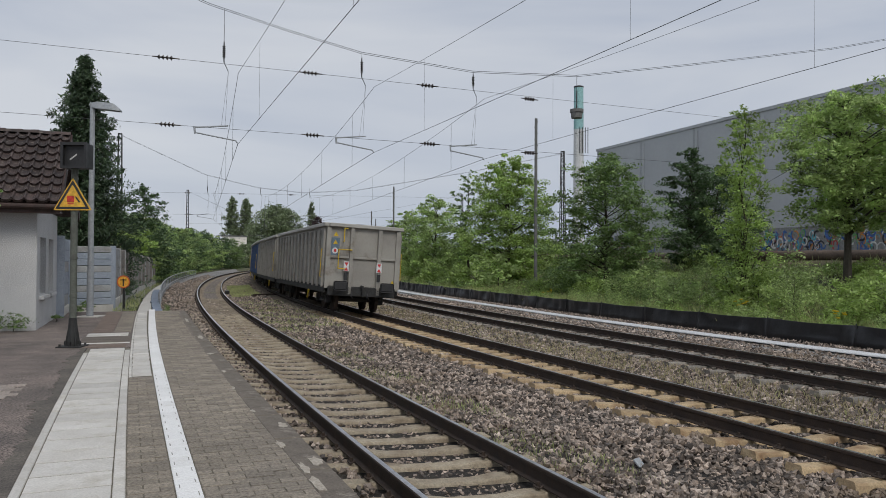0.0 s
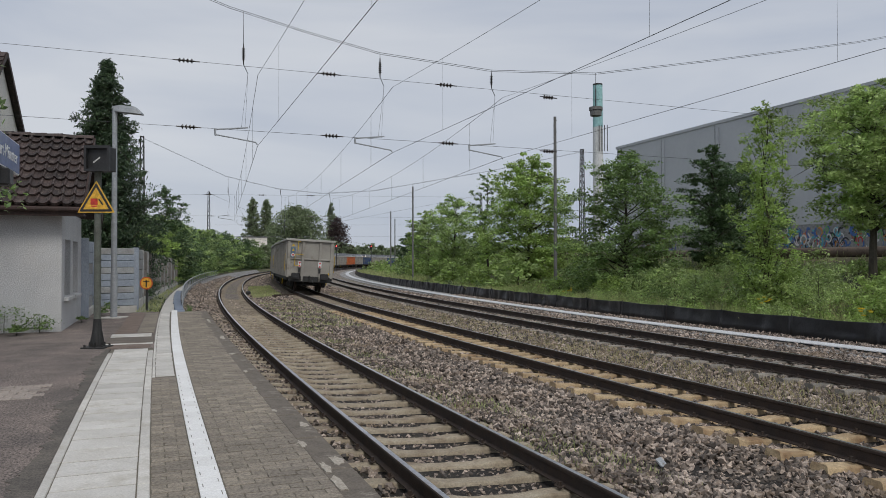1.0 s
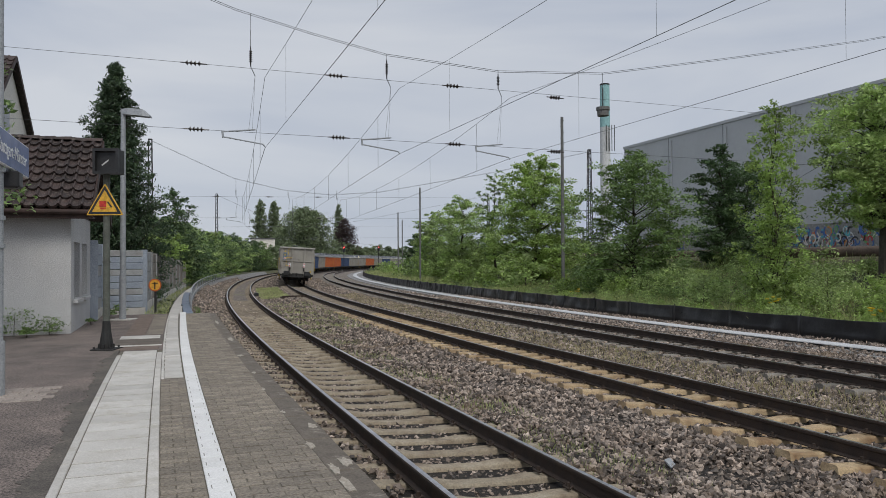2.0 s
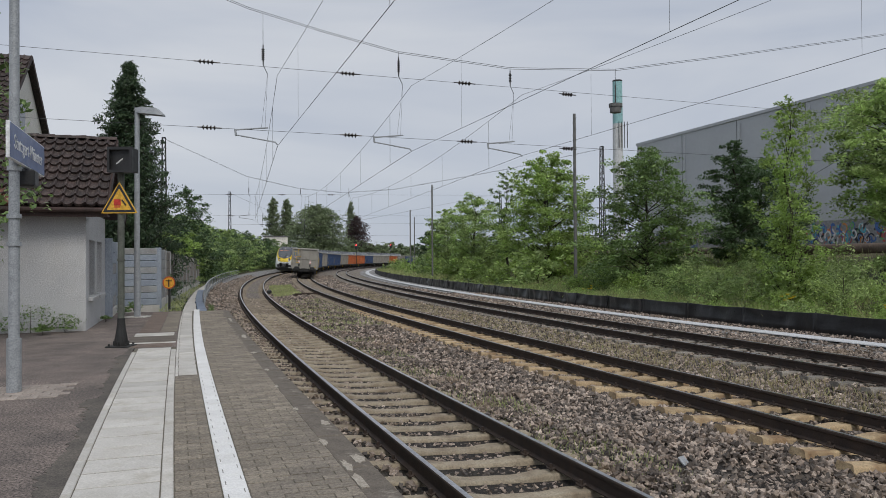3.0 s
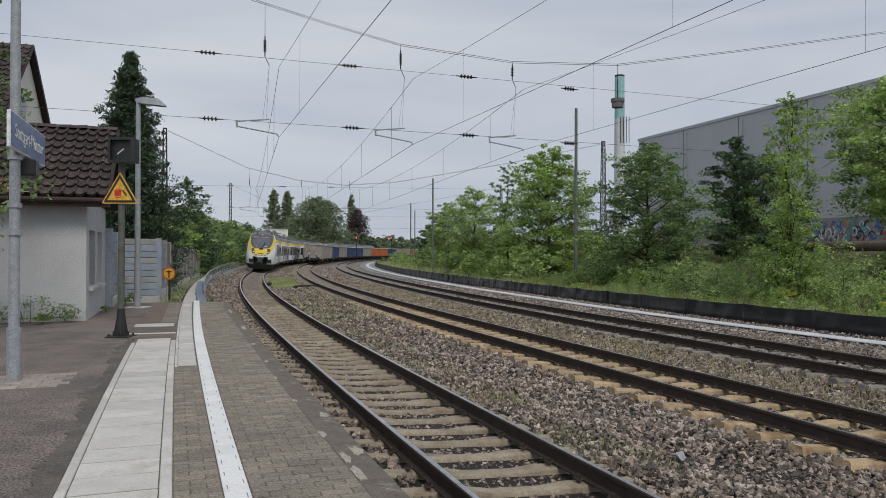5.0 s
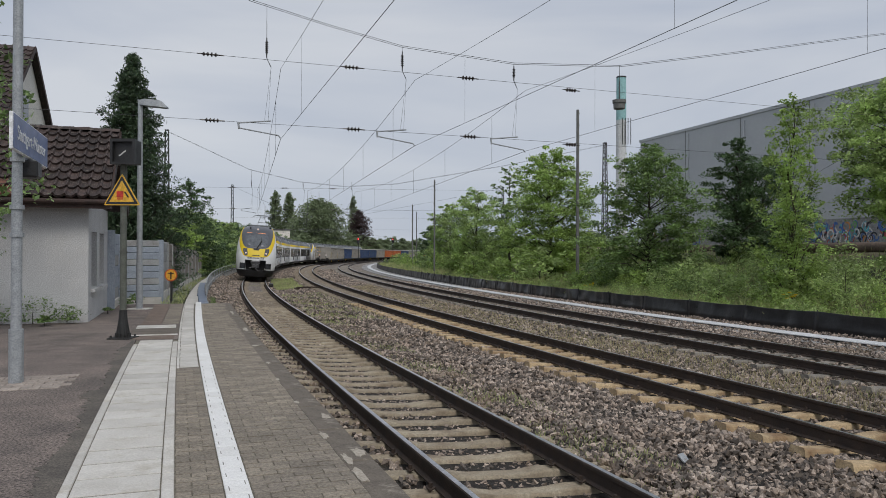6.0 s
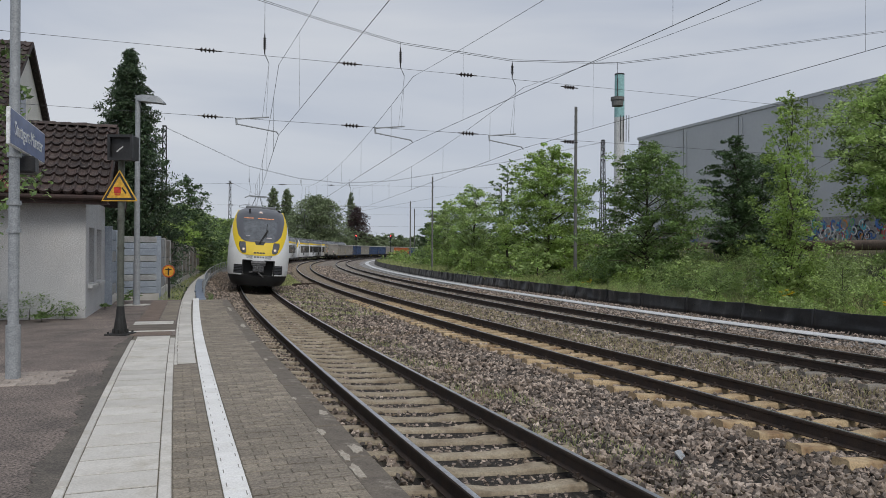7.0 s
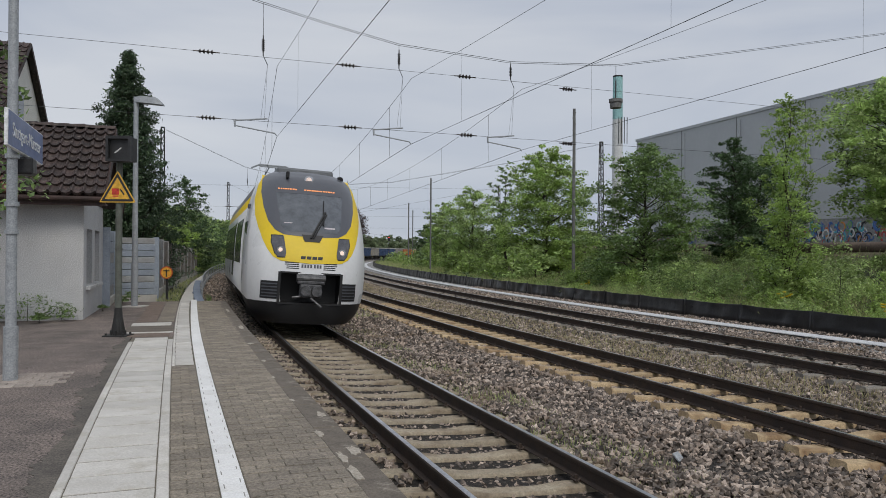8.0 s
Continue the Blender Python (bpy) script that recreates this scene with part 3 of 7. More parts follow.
def build_far_side():
    prof = [(12.4, -0.7), (12.4, -0.27), (15.5, -0.33), (15.5, -0.7)]
    tagged(sweep("grit_path", prof, line_path(-14, 200, ds=2), M_GRIT), "grey grit strip beside the far track", "gravel", kind="structure")
    vs, fs = [], []
    ss = steps(-14, 190, 1.0)
    for s in ss:
        d = strip_d(s)
        for dd, z in ((-0.31, -0.285), (-0.30, -0.262), (0.30, -0.265), (0.31, -0.29)):
            x, y, h = on_line(s, d + dd)
            vs.append((x, y, z + 0.05))
    for i in range(len(ss) - 1):
        for j in range(3):
            fs.append((i * 4 + j, i * 4 + j + 1, i * 4 + j + 5, i * 4 + j + 4))
    tagged(make("fleece_strip", vs, fs, M_FLEECE), "white fleece strip lying on the grey grit", "ground cover", kind="structure")
    f = thing("reptile_fence", "low fence of creased black plastic film on stakes", "fence")
    rng = random.Random(11)
    s = -14.0
    while s < 190:
        e = s + (3.0 if s < 60 else 6.0)
        n = 26 if s < 60 else 20
        vs, fs = [], []
        for i in range(n + 1):
            q = s + (e - s) * i / n
            for k, z in enumerate((0.0, 0.25, 0.5, 0.66, 0.68)):
                sag = 0.07 * noise.noise((q * 1.3, z * 2, 5)) + 0.05 * math.sin(math.pi * i / n) * math.sin(z * 4) + (0.035 if q < 22 else 0.09) * noise.noise((q * (3 if q < 22 else 1.9), z * 1.5, 1))
                lean = 0.08 * (z / 0.66)
                x, y, h = on_line(q, fence_d(q) + sag + lean)
                vs.append((x, y, -0.36 + z - (0.035 * math.sin(math.pi * i / n) if k > 2 else 0)))
        for i in range(n):
            for k in range(4):
                fs.append((i * 5 + k, (i + 1) * 5 + k, (i + 1) * 5 + k + 1, i * 5 + k + 1))
        o = make("film_panel", vs, fs, M_FILM, f, smooth=True)
        sol = o.modifiers.new("thickness", "SOLIDIFY")
        sol.thickness = 0.006
        x, y, h = on_line(s, fence_d(s) + 0.09)
        part("stake", rod(bmesh.new(), (x, y, -0.5), (x, y, 0.36), 0.018, seg=6), M_DARK, f)
        s = e


build_far_side()


# ---- loose ballast stones ----
def build_stones():
    rng = np.random.default_rng(5)
    shard = np.array([(1, 0, 0), (0, 1, 0), (-1, 0, 0), (0, -1, 0), (0, 0, 1), (0, 0, -1)]) * 0.95
    tri = np.array([(0, 1, 4), (1, 2, 4), (2, 3, 4), (3, 0, 4), (1, 0, 5), (2, 1, 5), (3, 2, 5), (0, 3, 5)])
    zones = [  # s from, s to, d from, d to, stones a square metre, size
        (-3, 3, 0.86, 4.0, 1250, 0.040), (3, 8, 0.86, 4.0, 800, 0.045), (8, 16, 0.86, 4.0, 480, 0.052), (16, 30, 0.86, 4.0, 230, 0.064), (30, 52, 0.86, 4.0, 110, 0.08),
        (-3, 8, 3.95, 5.2, 620, 0.036), (8, 20, 3.95, 5.2, 420, 0.04), (20, 36, 3.95, 5.2, 240, 0.05),
        (-2, 3, 5.4, 8.2, 760, 0.042), (3, 10, 5.4, 8.2, 520, 0.046), (10, 26, 5.4, 8.2, 240, 0.058), (26, 52, 5.4, 8.2, 90, 0.08),
        (-3, 6, -0.66, 0.66, 760, 0.033), (6, 16, -0.66, 0.66, 480, 0.038), (16, 40, -0.66, 0.66, 160, 0.05), (40, 52, -0.66, 0.66, 90, 0.06),
        (-3, 12, -1.62, -0.86, 480, 0.038), (12, 52, -2.4, -0.86, 230, 0.056), (-1, 10, 8.2, 12.4, 330, 0.046), (10, 24, 8.2, 12.4, 190, 0.055), (24, 52, 8.2, 12.4, 70, 0.08),
        (0, 14, 12.4, 15.3, 260, 0.036), (14, 40, 12.4, 15.3, 110, 0.05),
        (52, 110, 0.86, 4.0, 26, 0.09), (52, 100, 5.4, 8.2, 24, 0.09), (50, 90, -2.2, -0.86, 60, 0.07), (-14, -3, -1.62, 4.0, 40, 0.05), (-14, -2, 4.0, 12.4, 30, 0.06)]
    grid_d = np.arange(-2.5, 15.6, 0.02)
    zt = np.array([bed_z(v) for v in grid_d])
    P, R = [], []
    layers = []
    for a, b, c, d, dens, size in zones:      # a lower layer, and larger stones lying on it with gaps between
        layers += [(a, b, c, d, dens * 0.26, size * 0.85, -0.022), (a, b, c, d, dens * 0.47, size, 0.4 * size)] if dens > 150 else [(a, b, c, d, dens, size, 0.0)]
    for a, b, c, d, dens, size, lift in layers:
        n = int((b - a) * (d - c) * dens)
        ss, dd = rng.uniform(a, b, n), rng.uniform(c, d, n)
        keep = np.ones(n, bool)
        for k, (start, pitch) in enumerate(((-15.6, 0.6), (-15.6, 0.6), (-15.75, 0.65))):
            off = np.array([track_offset(k, v) for v in ss])
            near = np.abs((ss - start + pitch / 2) % pitch - pitch / 2) < 0.115 + 0.25 * size
            keep &= ~(near & (np.abs(dd - off) < 1.27) & (rng.uniform(0, 1, n) > (0.03 if k < 2 else 0.08)))
        strip = np.array([strip_d(v) for v in ss])
        keep &= np.abs(dd - strip) > 0.33
        ss, dd, n = ss[keep], dd[keep], int(keep.sum())
        x = np.interp(ss, LINE_S, LINE_X)
        y = np.interp(ss, LINE_S, LINE_Y)
        h = np.interp(ss, LINE_S, LINE_H)
        z = np.interp(dd, grid_d, zt)
        z = np.where(dd > 12.6, -0.28, np.where((dd < -1.7) & (ss > 16), np.interp(dd, [-2.45, -1.7], [0.36, -0.25]), z))
        open_bed = (dens > 100) & (dd > 0.95) & (dd < 3.1)
        z = z + lift + rng.uniform(-0.012, 0.016, n) - 0.03 * (np.abs(dd) < 0.67) - 0.012 * (np.abs(dd - 4.58) < 0.67) + open_bed * (0.035 * np.sin(dd * 3 + ss * 2) + rng.uniform(-0.012, 0.02, n))
        P.append(np.c_[x + dd * np.cos(h), y - dd * np.sin(h), z])
        R.append(size * rng.uniform(0.55, 1.25, n))
    P, R = np.concatenate(P), np.concatenate(R)
    n = len(P)
    V = (np.repeat(shard[None], n, 0) + rng.uniform(-0.34, 0.34, (n, 6, 3))) * rng.uniform(0.65, 1.25, (n, 1, 3))
    q = rng.normal(size=(n, 4))
    q /= np.linalg.norm(q, axis=1)[:, None]
    w, x, y, z = q.T
    M = np.stack([1 - 2 * (y * y + z * z), 2 * (x * y - z * w), 2 * (x * z + y * w), 2 * (x * y + z * w), 1 - 2 * (x * x + z * z), 2 * (y * z - x * w),
                  2 * (x * z - y * w), 2 * (y * z + x * w), 1 - 2 * (x * x + y * y)], 1).reshape(n, 3, 3)
    V = np.einsum("nij,nkj->nki", M, V) * R[:, None, None] + P[:, None, :]
    F = (tri[None] + (np.arange(n) * 6)[:, None, None]).reshape(-1, 3)
    me = bpy.data.meshes.new("ballast_stones")
    me.vertices.add(n * 6)
    me.vertices.foreach_set("co", V.reshape(-1))
    me.loops.add(len(F) * 3)
    me.loops.foreach_set("vertex_index", F.reshape(-1).astype(np.int32))
    me.polygons.add(len(F))
    me.polygons.foreach_set("loop_start", np.arange(0, len(F) * 3, 3, dtype=np.int32))
    me.update(calc_edges=True)
    me.polygons.foreach_set("use_smooth", np.zeros(len(F), dtype=bool))
    me.materials.append(M_STONE)
    tagged(new("ballast_stones", me), "loose grey-brown crushed ballast stones between the rails", "gravel", kind="stuff")


build_stones()


def build_track_bits():
    b = thing("crossing_board", "weathered brown board lying between two tracks", "board", at=line_pose(*line_sd(-8.1, 45.0), -0.13, 0.25))
    part("board", boxed(-0.85, 0.85, -0.2, 0.2, 0.0, 0.09, 0.01), M_OLDWOOD, b)
    part("rail_stub", boxed(-0.85, 0.85, -0.235, -0.202, 0.0, 0.14), M_RAIL, b)
    m = thing("track_magnet", "dark train control magnet beside the rail", "track magnet", at=line_pose(42.5, 1.05, -0.17))
    part("housing", boxed(-0.14, 0.14, -0.35, 0.35, 0.0, 0.2, 0.03), M_DARK, m)
    part("bracket", boxed(-0.2, 0.1, -0.06, 0.06, -0.08, 0.0), M_DKSTEEL, m)
    w = thing("pale_stone", "single pale grey stone on the brown ballast", "stone", at=line_pose(*line_sd(*STONE_AT), -0.19, 0.4))
    part("block", boxed(-0.055, 0.055, -0.055, 0.055, 0.0, 0.025, 0.006, m=Matrix.Rotation(0.75, 4, 'X')), M_GALV, w)
    p = thing("crumpled_bag", "small white scrap of litter beside the rail", "litter", at=line_pose(9.0, 8.5, -0.2, 0.6))
    g = bmesh.new()
    bmesh.ops.create_icosphere(g, subdivisions=2, radius=0.09)
    for v in g.verts:
        v.co = Vector((v.co.x * 1.5, v.co.y, v.co.z * 0.6 + 0.03)) * (1 + 0.5 * noise.noise(v.co * 14))
    part("sheet", g, M_WHITELINE, p)


STONE_AT = (2.6, 7.95)
build_track_bits()


# ---- station hut ----
M_BLUEPANEL = mat("blue_grey_panel", (0.30, 0.338, 0.39), (0.25, 0.285, 0.335), 0.6, grain=3, fine=40, bump=0.1, spots=(0.33, 0.37, 0.42), spot_scale=1.2)
M_GREYPANEL = mat("grey_panel", (0.36, 0.37, 0.37), (0.28, 0.28, 0.275), 0.75, grain=2, fine=40, bump=0.15, spots=(0.24, 0.23, 0.21), spot_scale=1.5)
M_BROWNPANEL = mat("weathered_panel", (0.30, 0.26, 0.22), (0.22, 0.19, 0.16), 0.85, grain=2, fine=40, bump=0.2, spots=(0.17, 0.15, 0.13), spot_scale=1.0)
M_GLASSDARK = mat("dark_window", (0.02, 0.025, 0.03), (0.015, 0.018, 0.02), 0.12, grain=2, fine=10, bump=0.0)


def tile_mesh(w, l, material):
    """One interlocking roof tile: a wavy sheet with a thick lower edge; y runs up the slope."""
    prof = [(-0.5, 0.026), (-0.40, 0.066), (-0.28, 0.066), (-0.18, 0.02), (0.05, 0.004), (0.3, 0.006), (0.42, 0.03), (0.5, 0.03)]
    vs, fs = [], []
    for y, dz in ((-0.03, 0.062), (l + 0.03, 0.0)):
        for x, z in prof:
            vs.append((x * w, y, z + dz))
    for x, z in prof:
        vs.append((x * w, -0.022, z - 0.008))
    n = len(prof)
    for j in range(n - 1):
        fs.append((j, j + 1, n + j + 1, n + j))
        fs.append((2 * n + j, 2 * n + j + 1, j + 1, j))
    me = bpy.data.meshes.new("roof_tile")
    me.from_pydata(vs, [], fs)
    me.materials.append(material)
    return me


def wall_with_openings(bm, x0, x1, y0, y1, z0, z1, holes):
    """A wall along y with rectangular openings (ya, yb, za, zb) right through it."""
    ys = sorted({y0, y1, *[v for hh in holes for v in hh[:2]]})
    zs = sorted({z0, z1, *[v for hh in holes for v in hh[2:]]})
    for a, b in zip(ys, ys[1:]):
        for c, d in zip(zs, zs[1:]):
            if not any(hh[0] <= a + 1e-6 and hh[1] >= b - 1e-6 and hh[2] <= c + 1e-6 and hh[3] >= d - 1e-6 for hh in holes):
                box(bm, x0, x1, a, b, c, d)
    bmesh.ops.remove_doubles(bm, verts=bm.verts[:], dist=1e-4)
    seen = {}
    for f in bm.faces:
        seen.setdefault(tuple(round(v, 3) for v in f.calc_center_median()), []).append(f)
    bmesh.ops.delete(bm, geom=[f for fs in seen.values() if len(fs) > 1 for f in fs], context="FACES_ONLY")
    return bm


def build_hut():
    h = thing("station_hut", "small white rendered station hut with a brown tiled roof", "building", at=line_pose(10.25, -4.87, PLAT))
    H, D, W = 2.60, 3.85, 6.0
    part("wall", boxed(-W, -0.25, -0.0, 0.25, -0.1, H), M_RENDER, h, "rough white render, slightly stained")
    part("wall", wall_with_openings(bmesh.new(), -0.25, 0.0, 0.0, D, -0.1, H, [(0.5, 1.55, 0.72, 1.98), (2.05, 3.05, 0.72, 1.98)]), M_RENDER, h)
    part("wall", boxed(-W, -0.25, D - 0.25, D, -0.1, H), M_RENDER, h)
    part("wall", boxed(-W - 0.25, -W, 0, D, -0.1, H), M_RENDER, h)
    for a, b in ((0.5, 1.55), (2.05, 3.05)):
        w = part("window", boxed(-0.19, -0.15, a, b, 0.72, 1.98), M_GLASSDARK, h, "dark recessed window")
        part("window_frame", box(box(boxed(-0.15, -0.11, a, a + 0.06, 0.72, 1.98), -0.15, -0.11, b - 0.06, b, 0.72, 1.98), -0.15, -0.11, a, b, 1.92, 1.98), M_RENDER, w)
        part("window_sill", boxed(-0.12, 0.09, a - 0.06, b + 0.06, 0.62, 0.70, 0.008), M_RENDER, w, "projecting white sill")
    # roof: front and back slope, tiles on the front
    ey, ez, ry, rz, vx = -0.45, 2.66, D / 2, 4.42, 0.47
    L = math.hypot(ry - ey, rz - ez)
    ang = math.atan2(rz - ez, ry - ey)
    roof = part("roof", boxed(-W - 0.4, vx - 0.03, 0, L, -0.07, -0.01, m=Matrix.Translation((0, ey, ez)) @ Matrix.Rotation(ang, 4, "X")), M_BROWNWOOD, h, "brown tiled pitched roof")
    part("back_slope", boxed(-W - 0.4, vx, 0, L, -0.05, 0.02, m=Matrix.Translation((0, 2 * ry - ey, ez)) @ Matrix.Rotation(math.pi, 4, "Z") @ Matrix.Rotation(ang, 4, "X") @
                            Matrix.Translation((W + 0.4 - vx, 0, 0))), M_TILE, roof)
    tw, tl = 0.222, L / 9
    me, me_o = tile_mesh(tw, tl, M_TILE), tile_mesh(tw, tl, M_TILE_O)
    rng = random.Random(2)
    for r in range(9):
        for c in range(29):
            m = Matrix.Translation((0, ey, ez)) @ Matrix.Rotation(ang, 4, "X") @ Matrix.Translation((vx - 0.13 - c * tw, r * tl, 0.0 + rng.uniform(0, 0.006))) @ Matrix.Rotation(rng.gauss(0, 0.012), 4, "Z")
            o = new("roof_tile", me_o if r < 4 and c > 7 + r and rng.random() < 0.55 else me)
            o.parent = roof
            o.matrix_basis = m
    rt = bmesh.new()
    for i in range(7):
        a = math.pi * i / 6
        rt.verts.new((-0.17, 0.13 * math.cos(a), 0.08 * math.sin(a)))
        rt.verts.new((0.19, 0.15 * math.cos(a), 0.095 * math.sin(a)))
    rt.verts.ensure_lookup_table()
    for i in range(6):
        rt.faces.new((rt.verts[2 * i], rt.verts[2 * i + 1], rt.verts[2 * i + 3], rt.verts[2 * i + 2]))
    rme = bpy.data.meshes.new("ridge_tile")
    rt.to_mesh(rme)
    rt.free()
    rme.materials.append(M_TILE)
    for i in range(19):
        o = new("ridge_tile", rme)
        o.parent = roof
        o.matrix_basis = Matrix.Translation((vx - 0.2 - i * 0.34, ry, rz + 0.0 + rng.uniform(0, 0.01))) @ Matrix.Rotation(rng.gauss(0, 0.03), 4, "Y")
    for m in (Matrix.Translation((0, ey, ez)) @ Matrix.Rotation(ang, 4, "X"), Matrix.Translation((0, 2 * ry - ey, ez)) @ Matrix.Diagonal((1, -1, 1, 1)) @ Matrix.Rotation(ang, 4, "X")):
        part("barge_board", boxed(vx - 0.02, vx + 0.015, -0.02, L, -0.2, 0.035, m=m), M_BROWNWOOD, roof, "brown painted verge board")
    part("gutter", rod(bmesh.new(), (-W - 0.4, ey - 0.05, ez - 0.08), (vx, ey - 0.05, ez - 0.08), 0.055, seg=10), M_BROWNWOOD, roof, "brown gutter")
    part("fascia", boxed(-W - 0.4, vx, ey, ey + 0.03, ez - 0.22, ez - 0.04), M_BROWNWOOD, roof)
    part("soffit", boxed(-W - 0.4, vx, ey + 0.03, 0.0, ez - 0.2, ez - 0.17), M_BROWNWOOD, roof)
    g = bmesh.new()
    pts = [(0.0, H + 0.002), (D, H + 0.002), (D, ez + 0.2), (ry, rz - 0.12), (0.0, ez + 0.2)]
    a = [g.verts.new((-0.03, y, z)) for y, z in pts]
    b = [g.verts.new((-0.20, y, z)) for y, z in pts]
    g.faces.new(a)
    g.faces.new(b[::-1])
    for i in range(5):
        g.faces.new((a[i], b[i], b[(i + 1) % 5], a[(i + 1) % 5]))
    part("gable", g, M_BROWNWOOD, h, "dark brown gable boards")


build_hut()


def build_house():
    h = thing("house", "cream rendered gabled house with a brown tiled roof", "house", at=line_pose(29.0, -9.95, 0))
    E, R, W, B = 7.2, 11.0, 9.0, 4.3
    for (a, b, c, d) in ((-W, 0, -B, -B + 0.3), (-W, 0, B - 0.3, B)):
        part("wall", boxed(a, b, c, d, 0, E), M_RENDER_B, h)
    part("wall", wall_with_openings(bmesh.new(), -0.3, 0.0, -B + 0.3, B - 0.3, 0, E, [(-0.6, 0.3, 3.4, 4.8)]), M_RENDER_B, h)
    g = bmesh.new()
    pts = [(-B, E), (B, E), (0, R - 0.15)]
    a = [g.verts.new((0.0, y, z)) for y, z in pts]
    b = [g.verts.new((-0.3, y, z)) for y, z in pts]
    g.faces.new(a)
    g.faces.new(b[::-1])
    for i in range(3):
        g.faces.new((a[i], b[i], b[(i + 1) % 3], a[(i + 1) % 3]))
    part("gable", g, M_RENDER_B, h)
    w = part("window", boxed(-0.005, 0.02, -1.0, -0.1, 7.6, 8.9), M_GLASSDARK, h, "attic window")
    part("window_sill", boxed(0.0, 0.1, -1.1, 0.0, 7.52, 7.6), M_RENDER_B, w)
    L = math.hypot(B + 0.6, R - E + 0.45)
    ang = math.atan2(R - E + 0.45, B + 0.6)
    rng = random.Random(4)
    me = tile_mesh(0.3, 0.4, M_TILE)
    for side in (1, -1):
        m = (Matrix.Identity(4) if side > 0 else Matrix.Rotation(math.pi, 4, "Z") @ Matrix.Translation((W - 0.25, 0, 0))) @ Matrix.Translation((0, -B - 0.6, E - 0.45)) @ Matrix.Rotation(ang, 4, "X")
        x0, x1 = (-W, 0.25)
        roof = part("roof", boxed(x0, x1, 0, L, 0.0, 0.10, m=m), M_TILE, h, "brown tiled roof slope")
        if side > 0:
            for r in range(int(L / 0.4)):
                for c in range(15):
                    o = new("roof_tile", me)
                    o.parent = roof
                    o.matrix_basis = m @ Matrix.Translation((0.1 - c * 0.3, r * 0.4, 0.10 + rng.uniform(0, 0.01)))
        mm = Matrix.Translation((0, side * (-B - 0.6), E - 0.45)) @ Matrix.Diagonal((1, side, 1, 1)) @ Matrix.Rotation(ang, 4, "X")
        part("barge_board", boxed(0.252, 0.28, -0.05, L, -0.08, 0.12, m=mm), M_BROWNWOOD, roof, "dark brown verge board")


build_house()


# ---- noise barrier ----
def build_barrier():
    b = thing("noise_barrier", "noise barrier of blue-grey and weathered panels between steel posts", "noise barrier")

    def bay(p, q, z0, z1, material, rows, post=True):
        p, q = Vector((*p, 0)), Vector((*q, 0))
        d = (q - p)
        m = Matrix.Translation((p.x, p.y, 0)) @ Matrix.Rotation(math.atan2(d.y, d.x), 4, "Z")
        L = d.length
        hh = (z1 - z0) / rows
        for k in range(rows):
            mm = material[k % len(material)] if isinstance(material, list) else material
            part("panel", boxed(0.06, L - 0.06, -0.05, 0.05, z0 + k * hh + 0.006, z0 + (k + 1) * hh - 0.006, 0.012, m=m), mm, b)
        part("plinth", boxed(0.0, L, -0.08, 0.08, -0.4, z0 - 0.004, m=m), M_SLAB, b, "concrete plinth")
        if post:
            part("post", boxed(-0.07, 0.055, -0.09, 0.09, -0.4, z1 + 0.06, m=m), M_BLUEPANEL if post == 1 else M_GREYPANEL, b)

    a = [on_line(s, d)[:2] for s, d in ((14.15, -4.80), (16.4, -4.88), (18.4, -4.95), (18.9, -3.80))]
    bay(a[0], a[1], 0.72, 2.55, [M_GREYPANEL, M_BLUEPANEL, M_BLUEPANEL], 6)
    bay(a[1], a[2], 0.72, 2.50, [M_GREYPANEL, M_BLUEPANEL], 6)
    bay(a[2], a[3], 0.55, 2.42, [M_BLUEPANEL, M_BLUEPANEL, M_GREYPANEL], 9)
    pts = [on_line(18.9 + 2.45 * k, -3.80 + 0.04 * k)[:2] for k in range(11)]
    for k in range(10):
        bay(pts[k], pts[k + 1], 0.70 - 0.01 * k, 2.38 - 0.035 * k, M_GREYPANEL if k < 1 else M_BROWNPANEL, 5, 1 if k == 0 else 2)


build_barrier()


# ---- poles and signs on the platform ----
def text_mesh(txt, size, depth=0.002):
    cu = bpy.data.curves.new("lettering", "FONT")
    cu.body, cu.size, cu.extrude, cu.align_x, cu.align_y = txt, size, depth, "CENTER", "CENTER"
    tmp = bpy.data.objects.new("lettering", cu)
    scene.collection.objects.link(tmp)
    dg = bpy.context.evaluated_depsgraph_get()
    me = bpy.data.meshes.new_from_object(tmp.evaluated_get(dg))
    bpy.data.objects.remove(tmp)
    return me


